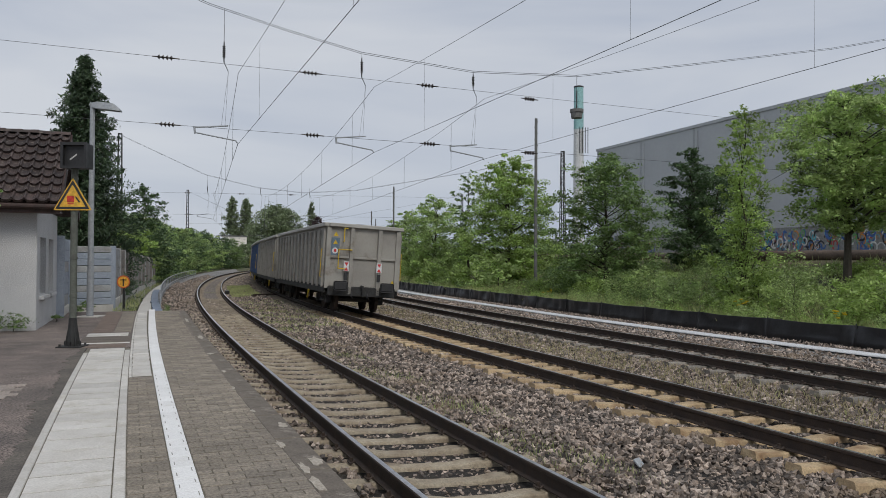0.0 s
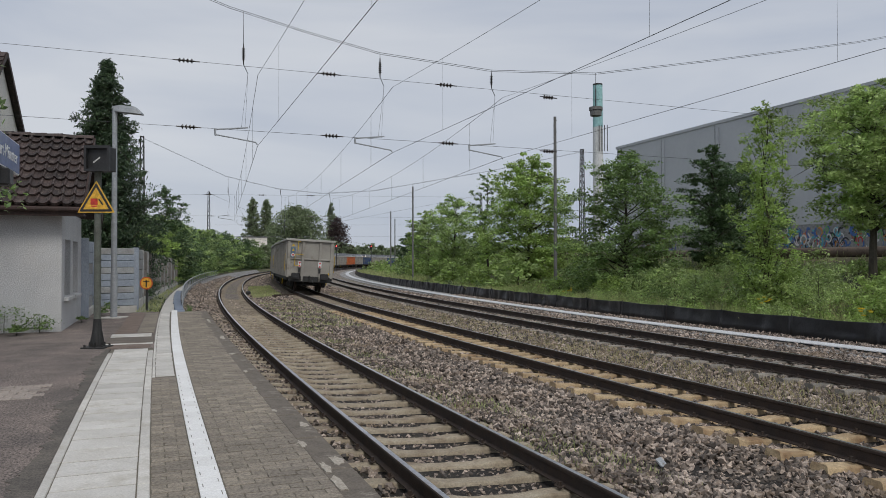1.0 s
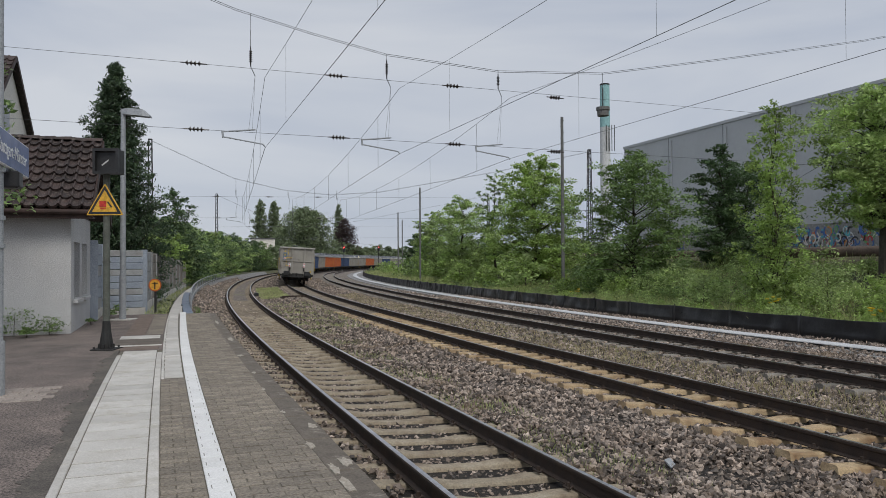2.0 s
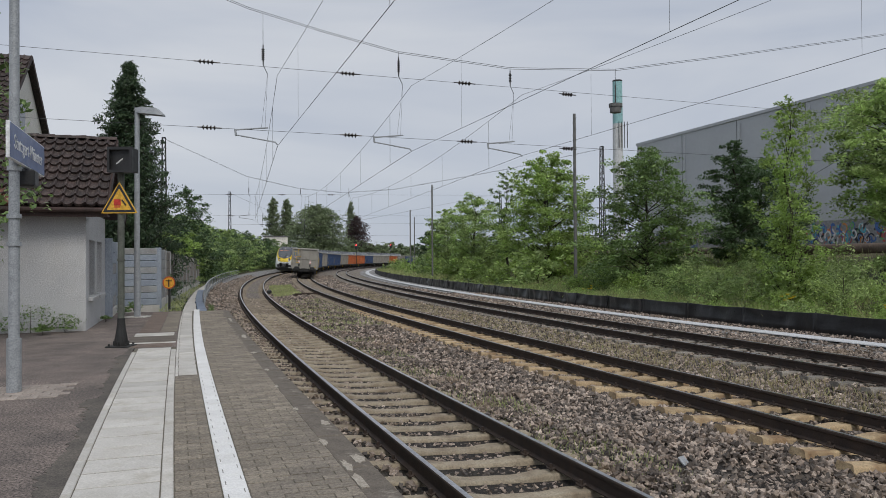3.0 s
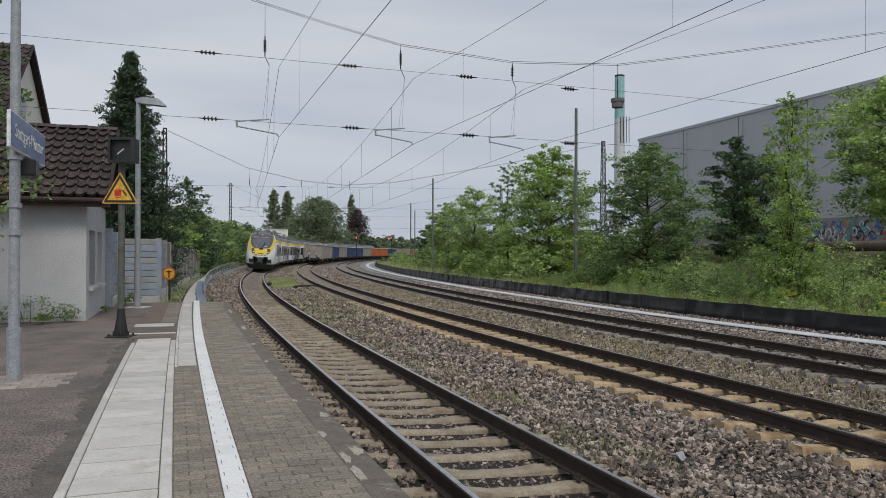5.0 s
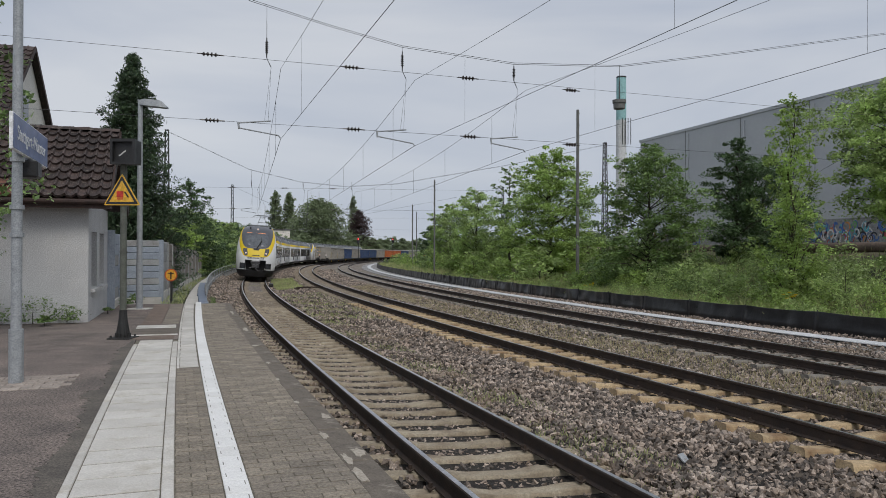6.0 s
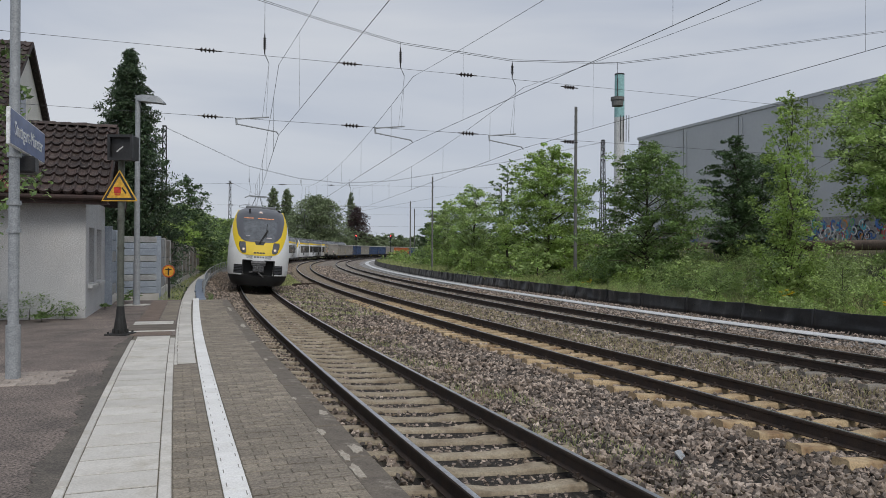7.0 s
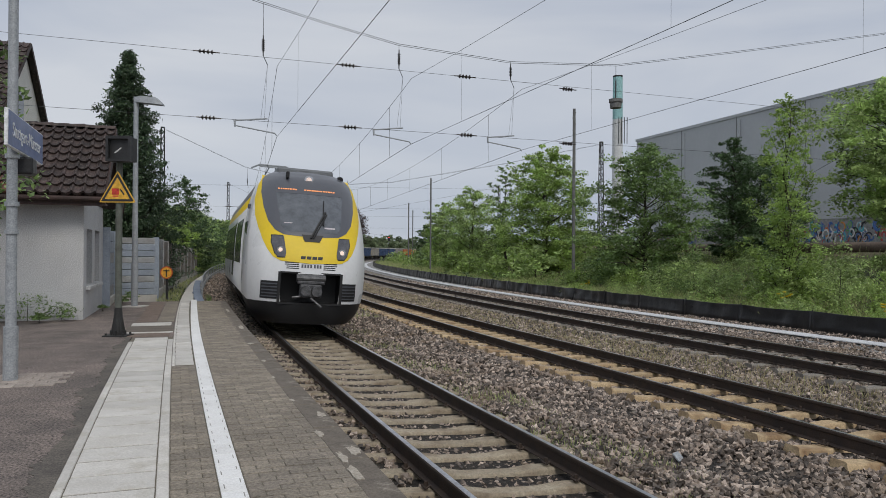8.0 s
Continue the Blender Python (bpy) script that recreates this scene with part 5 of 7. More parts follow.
# ---- grey hall, graffiti and pipeline behind the trees ----
def build_hall():
    m_c = mat("grey_cladding", (0.47, 0.485, 0.51), (0.44, 0.455, 0.48), 0.55, grain=0.3, fine=3, fine_amt=0.03, bump=0.0)
    m_b = mat("hall_base", (0.30, 0.30, 0.30), (0.24, 0.24, 0.24), 0.85, grain=0.5, fine=6, bump=0.1)
    a, b = Vector((20.5, 77.6)), Vector((44.0, 6.0))
    d = b - a
    L = d.length
    t = thing("warehouse", "long windowless grey clad hall with graffiti along its base", "warehouse", at=pose(a.x, a.y, 2.0, 0, 0, math.degrees(math.atan2(d.y, d.x))))
    z1 = 11.65
    n = 10
    for k in range(n):
        part("cladding_panel", boxed(L * k / n + 0.04, L * (k + 1) / n - 0.04, 0, 0.15, 2.6, z1, 0.02), m_c, t)
        part("joint", boxed(L * k / n - 0.035, L * k / n + 0.035, 0.03, 0.14, 2.6, z1), M_MASTGREY, t)
        part("downpipe", rod(bmesh.new(), (L * k / n + 0.5, -0.08, 2.0), (L * k / n + 0.5, -0.08, z1 - 0.3), 0.045, seg=8), m_c, t)
    part("base_wall", boxed(0, L, 0.02, 0.3, -2, 2.6), m_b, t)
    part("side_wall", boxed(0, 0.3, 0.3, 40, -2, z1), m_c, t)
    part("parapet", boxed(-0.1, L, -0.08, 0.3, z1, z1 + 0.25), m_c, t)
    part("roof", boxed(0, L, 0.3, 40, z1 - 0.4, z1 - 0.1), M_MASTGREY, t)
    rng = random.Random(21)
    cols = [mat("spray_%s" % nme, c, None, 0.6, grain=2, fine=10, bump=0) for nme, c in
            (("blue", (0.07, 0.16, 0.45)), ("cyan", (0.12, 0.45, 0.55)), ("red", (0.50, 0.08, 0.07)), ("white", (0.72, 0.72, 0.72)), ("black", (0.03, 0.03, 0.04)), ("green", (0.15, 0.42, 0.15)), ("orange", (0.65, 0.26, 0.06)))]
    for x0, x1, nn in ((1.0, 10.0, 90), (18.0, 48.0, 400)):
        for i in range(nn):
            x, z = rng.uniform(x0, x1), rng.uniform(0.9, 2.3)
            g = bmesh.new()
            r, w, ph, ar = rng.uniform(0.10, 0.34), rng.uniform(0.05, 0.16), rng.uniform(0, 6.28), rng.uniform(2.0, 5.5)
            y = 0.012 - 0.0004 * i * 0.2
            prev = None
            for k in range(13):
                q = ph + ar * k / 12
                pr = []
                for rr in (r, r + w):
                    pr.append(g.verts.new((x + rr * math.cos(q) * 0.8, y, z + rr * math.sin(q))))
                if prev:
                    g.faces.new((prev[0], prev[1], pr[1], pr[0]))
                prev = pr
            part("graffiti", g, cols[(rng.choice((0, 0, 1, 1, 2, 3, 3, 4, 5, 6, 0)) if x0 > 5 else rng.choice((0, 2, 3, 4, 3)))], t)
    # raised pipeline on concrete piers before it
    p = thing("pipeline", "rusty brown pipeline on low concrete piers", "pipeline")
    m_p = mat("rusty_pipe", (0.16, 0.115, 0.09), (0.10, 0.075, 0.06), 0.85, grain=1, fine=10, bump=0.2)
    q0, q1 = on_line(66, 32.0)[:2], on_line(-8, 33.0)[:2]
    part("pipe", rod(bmesh.new(), (*q0, 2.45), (*q1, 2.45), 0.3, seg=16), m_p, p, smooth=True)
    part("beam", rod(bmesh.new(), (*q0, 2.05), (*q1, 2.05), 0.09, seg=6), m_p, p)
    for k in range(12):
        x, y = [a_ + (b_ - a_) * k / 11 for a_, b_ in zip(q0, q1)]
        part("pier", boxed(x - 0.35, x + 0.35, y - 0.3, y + 0.3, 0.8, 2.14), M_SLAB, p)


build_hall()


# ---- trains ----
def paint(name, c, c2=None, rough=0.3, coat=0.3, spots=None):
    return mat(name, c, c2 or tuple(v * 0.93 for v in c), rough, grain=0.7, fine=12, fine_amt=0.03, bump=0.0, spots=spots, spot_scale=0.8, spot_amount=0.3, coat=coat)


M_TWHITE = paint("train_white", (0.74, 0.75, 0.76))
M_TYELLOW = paint("train_yellow", (0.78, 0.56, 0.015), rough=0.5, coat=0)
M_TGREY = paint("train_dark_grey", (0.085, 0.09, 0.105), rough=0.35)
M_TBLACK = paint("train_black", (0.012, 0.012, 0.013), rough=0.55, coat=0)
M_TGLASS = mat("train_glass", (0.11, 0.12, 0.135), (0.10, 0.11, 0.125), 0.06, grain=0.8, fine=4, bump=0.0, coat=0.6)
M_TROOF = paint("train_roof", (0.16, 0.17, 0.18), rough=0.5, coat=0)
M_LAMPGLASS = mat("lamp_glass", (0.10, 0.10, 0.11), (0.07, 0.07, 0.08), 0.1, grain=4, fine=20, bump=0, coat=0.8)
M_CHROME = mat("lamp_reflector", (0.65, 0.65, 0.66), (0.5, 0.5, 0.5), 0.2, metal=1.0, grain=30, fine=60, bump=0.1)

NOSE_Z = [0.22, 0.45, 0.73, 1.0, 1.4, 1.8, 2.2, 2.6, 3.0, 3.4, 3.7, 3.9, 4.02, 4.08]
NOSE_W = [1.10, 1.30, 1.40, 1.44, 1.46, 1.46, 1.45, 1.42, 1.37, 1.28, 1.18, 1.05, 0.82, 0.0]
NOSE_Y = [0.16, 0.06, 0.02, 0.0, 0.02, 0.10, 0.28, 0.54, 0.84, 1.16, 1.44, 1.72, 2.05, 2.35]
NOSE_K = [0.75, 0.80, 0.85, 0.85, 0.85, 0.85, 0.85, 0.80, 0.75, 0.68, 0.60, 0.50, 0.35, 0.05]
YEL_Z, YEL_X = [1.66, 1.70, 1.79, 1.95, 2.17, 2.5, 2.8, 3.2, 3.6, 3.82], [0.0, 0.72, 0.90, 1.02, 1.13, 1.24, 1.31, 1.32, 1.23, 1.13]
DRK_Z, DRK_X = [2.29, 2.33, 2.43, 2.65, 3.0, 3.4, 3.7, 3.8], [0.0, 0.66, 0.86, 1.02, 1.12, 1.17, 1.14, 1.13]


def nose_y(x, z):
    w = max(0.05, float(np.interp(z, NOSE_Z, NOSE_W)))
    u = min(1.0, abs(x) / w)
    e = min(0.16, z - NOSE_Z[0], NOSE_Z[-1] - z) if NOSE_Z[0] < z < NOSE_Z[-1] else 0.0
    return sum(float(np.interp(z + e * k / 3, NOSE_Z, NOSE_Y)) for k in range(-3, 4)) / 7 + float(np.interp(z, NOSE_Z, NOSE_K)) * (0.25 * u ** 2 + 0.75 * u ** 5)


SECTION = [(1.28, 0.42), (1.42, 0.75), (1.46, 1.1), (1.46, 2.2), (1.44, 2.6), (1.38, 3.1), (1.32, 3.4), (1.21, 3.72), (1.05, 3.9), (0.7, 3.98), (0.0, 4.0)]


def body_shell(y0, y1):
    """The straight part of a car: closed ring swept along y, coloured by height."""
    ring = [(-x, z) for x, z in SECTION] + [(x, z) for x, z in SECTION[::-1][1:]]
    bm = bmesh.new()
    rows = [[bm.verts.new((x, y, z)) for x, z in ring] for y in (y0, y1)]
    for i in range(len(ring)):
        j = (i + 1) % len(ring)
        f = bm.faces.new((rows[0][i], rows[0][j], rows[1][j], rows[1][i]))
        z = (ring[i][1] + ring[j][1]) / 2
        f.material_index = 1 if 3.15 < z < 3.55 else 2 if z >= 3.55 else 3 if z < 0.6 else 0
        f.smooth = True
    bm.faces.new(rows[0])
    bm.faces.new(rows[1][::-1])
    bmesh.ops.recalc_face_normals(bm, faces=bm.faces[:])
    return bm


def side_details(t, y0, y1, doors):
    """Window panes and doors on both sides."""
    for side in (-1, 1):
        def slab(name, a, b, z0, z1, out, material, parent, label=""):
            g = bmesh.new()
            zs = [z for z in (z0, 1.1, 2.2, 2.6, z1) if z0 <= z <= z1]
            zs = sorted(set(zs))
            vs = []
            for z in zs:
                x = float(np.interp(z, [q[1] for q in SECTION], [q[0] for q in SECTION])) + out
                vs.append([g.verts.new((side * x, a, z)), g.verts.new((side * x, b, z)), g.verts.new((side * (x - 0.05), b, z)), g.verts.new((side * (x - 0.05), a, z))])
            for u, v in zip(vs, vs[1:]):
                for k in range(4):
                    g.faces.new((u[k], u[(k + 1) % 4], v[(k + 1) % 4], v[k]))
            g.faces.new(vs[0])
            g.faces.new(vs[-1][::-1])
            bmesh.ops.recalc_face_normals(g, faces=g.faces[:])
            return part(name, g, material, parent, label)
        for a, b in doors:
            d = slab("door", a, b, 0.62, 3.0, 0.012, M_TYELLOW if side > 2 else M_TWHITE, t, "white sliding door with a tall pane")
            for c, e in ((a + 0.12, (a + b) / 2 - 0.06), ((a + b) / 2 + 0.06, b - 0.12)):
                slab("door_pane", c, e, 1.05, 2.85, 0.022, M_GLASSDARK, d)
        cuts = sorted([y0 + 0.3, *[v for ab in doors for v in (ab[0] - 0.2, ab[1] + 0.2)], y1 - 0.3])
        for a, b in zip(cuts[::2], cuts[1::2]):
            n = max(1, round((b - a) / 2.0))
            for k in range(n):
                slab("window", a + (b - a) * k / n + 0.04, a + (b - a) * (k + 1) / n - 0.04, 1.55, 2.82, 0.012, M_GLASSDARK, t)


def wheelset(parent, y, r, gauge=0.72):
    o = new("wheelset")
    o.parent = parent
    o.matrix_basis = pose(0, y, r)
    for sx in (-1, 1):
        part("wheel", disc_stack(bmesh.new(), (sx * (gauge - 0.02), 0, 0), (sx * (gauge + 0.12), 0, 0),
                                 [(0, r + 0.025), (0.2, r + 0.025), (0.25, r), (0.95, r - 0.005), (1.0, r - 0.05)], 24), M_RAIL, o)
    part("axle", rod(bmesh.new(), (-gauge, 0, 0), (gauge, 0, 0), 0.08, seg=10), M_DKSTEEL, o)
    return o


def bogie(parent, y, r, base, wide):
    b = part("bogie", bmesh.new(), M_DKSTEEL, parent)
    g = bmesh.new()
    for sx in (-1, 1):
        box(g, sx * wide - 0.07, sx * wide + 0.07, y - base / 2 - 0.3, y + base / 2 + 0.3, r + 0.05, r + 0.28, 0.02)
        for e in (-1, 1):
            box(g, sx * wide - 0.11, sx * wide + 0.11, y + e * base / 2 - 0.16, y + e * base / 2 + 0.16, r - 0.16, r + 0.16, 0.03)
            rod(g, (sx * wide, y + e * 0.3, r - 0.1), (sx * wide, y + e * 0.3, r + 0.2), 0.1, seg=8)
    box(g, -wide, wide, y - 0.25, y + 0.25, r, r + 0.3)
    g.to_mesh(b.data)
    g.free()
    return [wheelset(parent, y + e * base / 2, r) for e in (-1, 1)]


def on_nose(pts, off, thick=0.02):
    """A plate that follows the nose: points (x, z), raised by off; pushed out of the surface towards -y."""
    g = bmesh.new()
    a = [g.verts.new((x, nose_y(x, z) - off, z)) for x, z in pts]
    b = [g.verts.new((x, nose_y(x, z) - off + thick, z)) for x, z in pts]
    g.faces.new(a)
    g.faces.new(b[::-1])
    n = len(pts)
    for i in range(n):
        g.faces.new((a[i], b[i], b[(i + 1) % n], a[(i + 1) % n]))
    bmesh.ops.recalc_face_normals(g, faces=g.faces[:])
    return g


def nose_grid(x0, x1, z0, z1, off, nx=14, nz=8, shape=None):
    """A patch that lies on the nose."""
    g = bmesh.new()
    rows = []
    for k in range(nz + 1):
        z = z0 + (z1 - z0) * k / nz
        a, b = shape(z) if shape else (x0, x1)
        rows.append([g.verts.new((a + (b - a) * i / nx, nose_y(a + (b - a) * i / nx, z) - off, z)) for i in range(nx + 1)])
    for u, v in zip(rows, rows[1:]):
        for i in range(nx):
            f = g.faces.new((u[i], u[i + 1], v[i + 1], v[i]))
            f.smooth = True
    return g


def nose_rows(zs, shape, off, nx):
    g = bmesh.new()
    rows = []
    for z in zs:
        a, b = shape(z)
        rows.append([g.verts.new((a + (b - a) * i / nx, nose_y(a + (b - a) * i / nx, z) - off, z + off * 0.4)) for i in range(nx + 1)])
    for u, v in zip(rows, rows[1:]):
        for i in range(nx):
            f = g.faces.new((u[i], u[i + 1], v[i + 1], v[i]))
            f.smooth = True
    return g


CAR_L = 19.4


def build_lead_car():
    t = thing("railcar", "white electric railcar with a yellow framed front and dark windscreen", "train", group="cars of the passenger train")
    o = -CAR_L / 2     # the nose's foremost point
    T = Matrix.Translation((0, o, 0))

    def put(name, bm, material, parent, label="", smooth=False):
        bmesh.ops.transform(bm, matrix=T, verts=bm.verts[:])
        return part(name, bm, material, parent, label, smooth)
    # nose shell with the coupler's opening left out
    g = bmesh.new()
    zs = sorted({*np.round(np.linspace(0.22, 4.07, 78), 4), 0.73, 1.42})
    us = np.linspace(-1, 1, 71)
    us = np.sign(us) * np.abs(us) ** 0.85
    rows = []
    for z in zs:
        w = max(0.02, float(np.interp(z, NOSE_Z, NOSE_W)))
        wb = float(np.interp(z, [q[1] for q in SECTION], [q[0] for q in SECTION])) if z > 0.42 else 1.28
        if z > 3.99:
            wb = max(0.02, 0.6 * (4.09 - z) / 0.1)
        r = [g.verts.new((-wb, 3.2, min(z, 4.0)))]
        r += [g.verts.new((u * w, nose_y(u * w, z), z)) for u in us]
        r.append(g.verts.new((wb, 3.2, min(z, 4.0))))
        rows.append(r)
    for k in range(len(zs) - 1):
        zc = (zs[k] + zs[k + 1]) / 2
        for i in range(len(us) + 1):
            q = (rows[k][i], rows[k][i + 1], rows[k + 1][i + 1], rows[k + 1][i])
            xc = sum(v.co.x for v in q) / 4
            if 0.73 <= zc <= 1.42 and abs(xc) < 0.70 and 0 < i < len(us):
                continue
            f = g.faces.new(q)
            f.smooth = True
            if i in (0, len(us)):
                f.material_index = 1 if zc < 0.73 else 0
            else:
                f.material_index = 1 if zc < 0.73 else 0
    nose = put("nose", g, [M_TWHITE, M_TBLACK], t, "rounded front, white below, yellow frame, dark grey windscreen surround")
    # yellow frame and dark windscreen surround, laid on the shell
    def yel(z):
        a = float(np.interp(z, YEL_Z, YEL_X))
        return -a, a

    def drk(z):
        a = min(float(np.interp(z, DRK_Z, DRK_X)), float(np.interp(z, NOSE_Z, NOSE_W)) * 0.995) if z < 3.82 else float(np.interp(z, NOSE_Z, NOSE_W)) * 0.995
        return -a, a
    yz = sorted({*np.linspace(1.66, 1.74, 14), *np.linspace(1.74, 3.9, 50)})
    put("yellow_frame", nose_rows(yz, yel, 0.012, 60), M_TYELLOW, nose, "yellow front frame")
    dz = sorted({*np.linspace(2.29, 2.37, 14), *np.linspace(2.37, 4.055, 50)})
    put("screen_surround", nose_rows(dz, drk, 0.018, 60), M_TGREY, nose, "dark grey windscreen surround")
    # coupler bay
    bay = bmesh.new()
    for a in ((-0.74, 0.74, 0.62, 0.66, 0.70, 1.45), (-0.76, -0.70, 0.04, 0.62, 0.70, 1.45), (0.70, 0.76, 0.04, 0.62, 0.70, 1.45), (-0.72, 0.72, 0.04, 0.62, 1.42, 1.46), (-0.72, 0.72, 0.04, 0.62, 0.69, 0.73)):
        box(bay, *a)
    put("coupler_bay", bay, M_TBLACK, nose, "black opening")
    c = bmesh.new()
    box(c, -0.26, 0.26, -0.12, 0.10, 0.86, 1.18, 0.03)
    rod(c, (0, 0.1, 1.0), (0, 0.6, 1.0), 0.12, seg=12)
    rod(c, (-0.13, -0.22, 1.03), (-0.13, -0.10, 1.03), 0.12, 0.13, seg=16)
    rod(c, (0.13, -0.20, 1.02), (0.13, -0.10, 1.02), 0.12, seg=16)
    rod(c, (-0.34, 0.0, 1.32), (0.34, 0.0, 1.32), 0.09, seg=12)
    box(c, -0.32, 0.32, -0.10, 0.05, 1.18, 1.26, 0.02)
    rod(c, (0.0, -0.12, 0.86), (0.25, -0.22, 0.66), 0.03, seg=8)
    rod(c, (-0.42, -0.05, 0.86), (-0.1, -0.08, 0.90), 0.03, seg=8)
    put("coupler", c, mat("coupler_steel", (0.15, 0.15, 0.155), (0.07, 0.07, 0.073), 0.5, metal=0.5, grain=8, fine=40), nose, "grey automatic coupler")
    # windscreen and its display
    ws = put("windscreen", nose_grid(0, 0, 2.42, 3.66, 0.026, 24, 20, lambda z: (-float(np.interp(z, [2.42, 2.54, 3.66], [0.62, 0.72, 0.87])), float(np.interp(z, [2.42, 2.54, 3.66], [0.62, 0.72, 0.87])))),
             M_TGLASS, nose, "large sloping windscreen")
    put("display_band", nose_grid(-0.84, 0.84, 3.40, 3.62, 0.032, 24, 4), M_TGREY, ws, "dark destination display")
    am = glow("display_amber", (1.0, 0.36, 0.12), 0.35)
    x = -0.78
    rng = random.Random(9)
    while x < 0.62:
        w = rng.uniform(0.03, 0.055)
        if not -0.36 < x < -0.18:
            put("display_bar", on_nose([(x, 3.49), (x + w, 3.495), (x + w, 3.525), (x, 3.525)], 0.038, 0.003), am, ws, "amber display bar")
        x += w + 0.018
    put("sticker", on_nose([(0.32, 2.53), (0.58, 2.53), (0.58, 2.57), (0.32, 2.57)], 0.034, 0.004), mat("sticker_pale", (0.6, 0.55, 0.58), None, 0.5, bump=0), ws)
    put("sticker", on_nose([(-0.66, 2.62), (-0.46, 2.62), (-0.46, 2.64), (-0.66, 2.64)], 0.034, 0.004), mat("sticker_pale", (0.6, 0.55, 0.58), None, 0.5, bump=0), ws)
    w = bmesh.new()

    def npt(x, z, off):
        return (x, nose_y(x, z) - off, z)
    for a, b, r in (((-0.02, 2.28), (0.36, 2.95), 0.026), ((0.04, 2.28), (0.39, 2.90), 0.016), ((0.28, 2.62), (0.33, 3.25), 0.014), ((0.33, 2.95), (0.30, 2.6), 0.012)):
        rod(w, npt(*a, 0.05), npt(*b, 0.06), r, seg=6)
    put("wiper", w, M_TBLACK, nose, "black windscreen wiper")
    put("wiper_base", on_nose([(-0.24, 2.36), (-0.17, 2.19), (0.19, 2.19), (0.28, 2.36)], 0.03, 0.02), M_TBLACK, nose)
    # lamps
    for sx in (-1, 1):
        def lamp_edge(z):
            a, b = float(np.interp(z, [1.80, 1.90, 2.30], [0.62, 0.60, 0.66])), float(np.interp(z, [1.80, 1.86, 2.14, 2.30], [0.78, 0.85, 0.94, 0.93]))
            return (a, b) if sx > 0 else (-b, -a)
        put("headlight_rim", nose_grid(0, 0, 1.78, 2.32, 0.022, 6, 12, lambda z: tuple(v * 1.02 for v in lamp_edge(z))), M_TBLACK, nose)
        hl = put("headlight", nose_grid(0, 0, 1.80, 2.30, 0.032, 6, 12, lamp_edge), M_LAMPGLASS, nose, "dark glass headlight with a lit round lamp")
        xc, zc = sx * 0.735, 1.965
        p = Vector((xc, nose_y(xc, zc) - 0.048, zc))
        put("lamp", rod(bmesh.new(), p, p + Vector((sx * 0.004, 0.04, 0)), 0.085, seg=20), M_CHROME, hl)
        put("lamp_glow", rod(bmesh.new(), p + Vector((0, -0.008, 0)), p + Vector((0, 0.01, 0)), 0.05, seg=16), glow("headlamp_light", (1.0, 0.78, 0.66), 0.35), hl)
    p = Vector((0, nose_y(0, 3.80) - 0.045, 3.80))
    tl = put("top_light", rod(bmesh.new(), p, p + Vector((0, 0.08, 0.0)), 0.115, seg=20), M_CHROME, nose, "round upper headlight")
    put("lamp_glow", rod(bmesh.new(), p + Vector((0, -0.01, 0)), p + Vector((0, 0.02, 0)), 0.07, seg=16), glow("toplamp_light", (1.0, 0.8, 0.72), 0.15), tl)
    # lettering and number as plain bars, vents
    for i in range(4):
        a = -0.26 + 0.135 * i
        put("lettering_bar", on_nose([(a, 1.77), (a + 0.11, 1.77), (a + 0.12, 1.84), (a + 0.01, 1.84)], 0.02, 0.006), M_TBLACK, nose, "dark lettering bar")
    for i in range(7):
        a = -0.235 + 0.068 * i + (0.02 if i > 3 else 0)
        put("number_bar", on_nose([(a, 1.565), (a + 0.045, 1.565), (a + 0.045, 1.645), (a, 1.645)], 0.008, 0.006), M_TGREY, nose, "grey number bar")
    for sx in (-1, 1):
        for k in range(4):
            z = 1.53 + 0.045 * k
            a, b = sorted((sx * 0.29, sx * (0.58 if k < 2 else 0.62)))
            put("slot", on_nose([(a, z), (b, z), (b, z + 0.022), (a, z + 0.022)], 0.008, 0.01), M_TBLACK, nose)
        a, b = sorted((sx * 0.75, sx * 1.14))
        gr = put("grille", nose_grid(a, b, 0.80, 1.22, 0.012, 6, 4), M_TBLACK, nose, "black slatted grille")
        for k in range(5):
            z = 0.84 + 0.075 * k
            put("grille_slat", nose_grid(a + 0.02, b - 0.02, z, z + 0.03, 0.03, 6, 1), M_TGREY, gr)
    for sx in (-1, 1):
        m = put("side_camera", boxed(sx * 1.40 - 0.04, sx * 1.40 + 0.04, 2.2, 2.4, 3.0, 3.12, 0.02), M_TGREY, t)
        put("cab_window", boxed(sx * 1.435 - 0.012, sx * 1.435 + 0.012, 1.9, 2.9, 1.75, 2.65, m=Matrix.Identity(4)), M_TGLASS, t, "dark cab side window")
    put("roof_unit", boxed(-0.75, 0.75, 2.4, 4.6, 3.96, 4.18, 0.05), M_TROOF, t, "grey roof unit")
    put("horn", rod(bmesh.new(), (0.9, 2.1, 3.94), (0.9, 2.3, 3.96), 0.08, seg=10), M_TBLACK, t)
    put("horn", boxed(-0.58, -0.50, 1.52, 1.72, 3.80, 3.98, 0.02), M_TBLACK, t)
    body = part("body", body_shell(o + 3.2, CAR_L / 2 - 0.15), [M_TWHITE, M_TYELLOW, M_TROOF, M_TBLACK], t, "white body with a yellow roof line")
    side_details(t, o + 4.0, CAR_L / 2 - 0.2, [(o + 8.4, o + 9.8)])
    put("apron_underside", boxed(-0.9, 0.9, 0.4, 3.0, 0.3, 0.5), M_TBLACK, t)
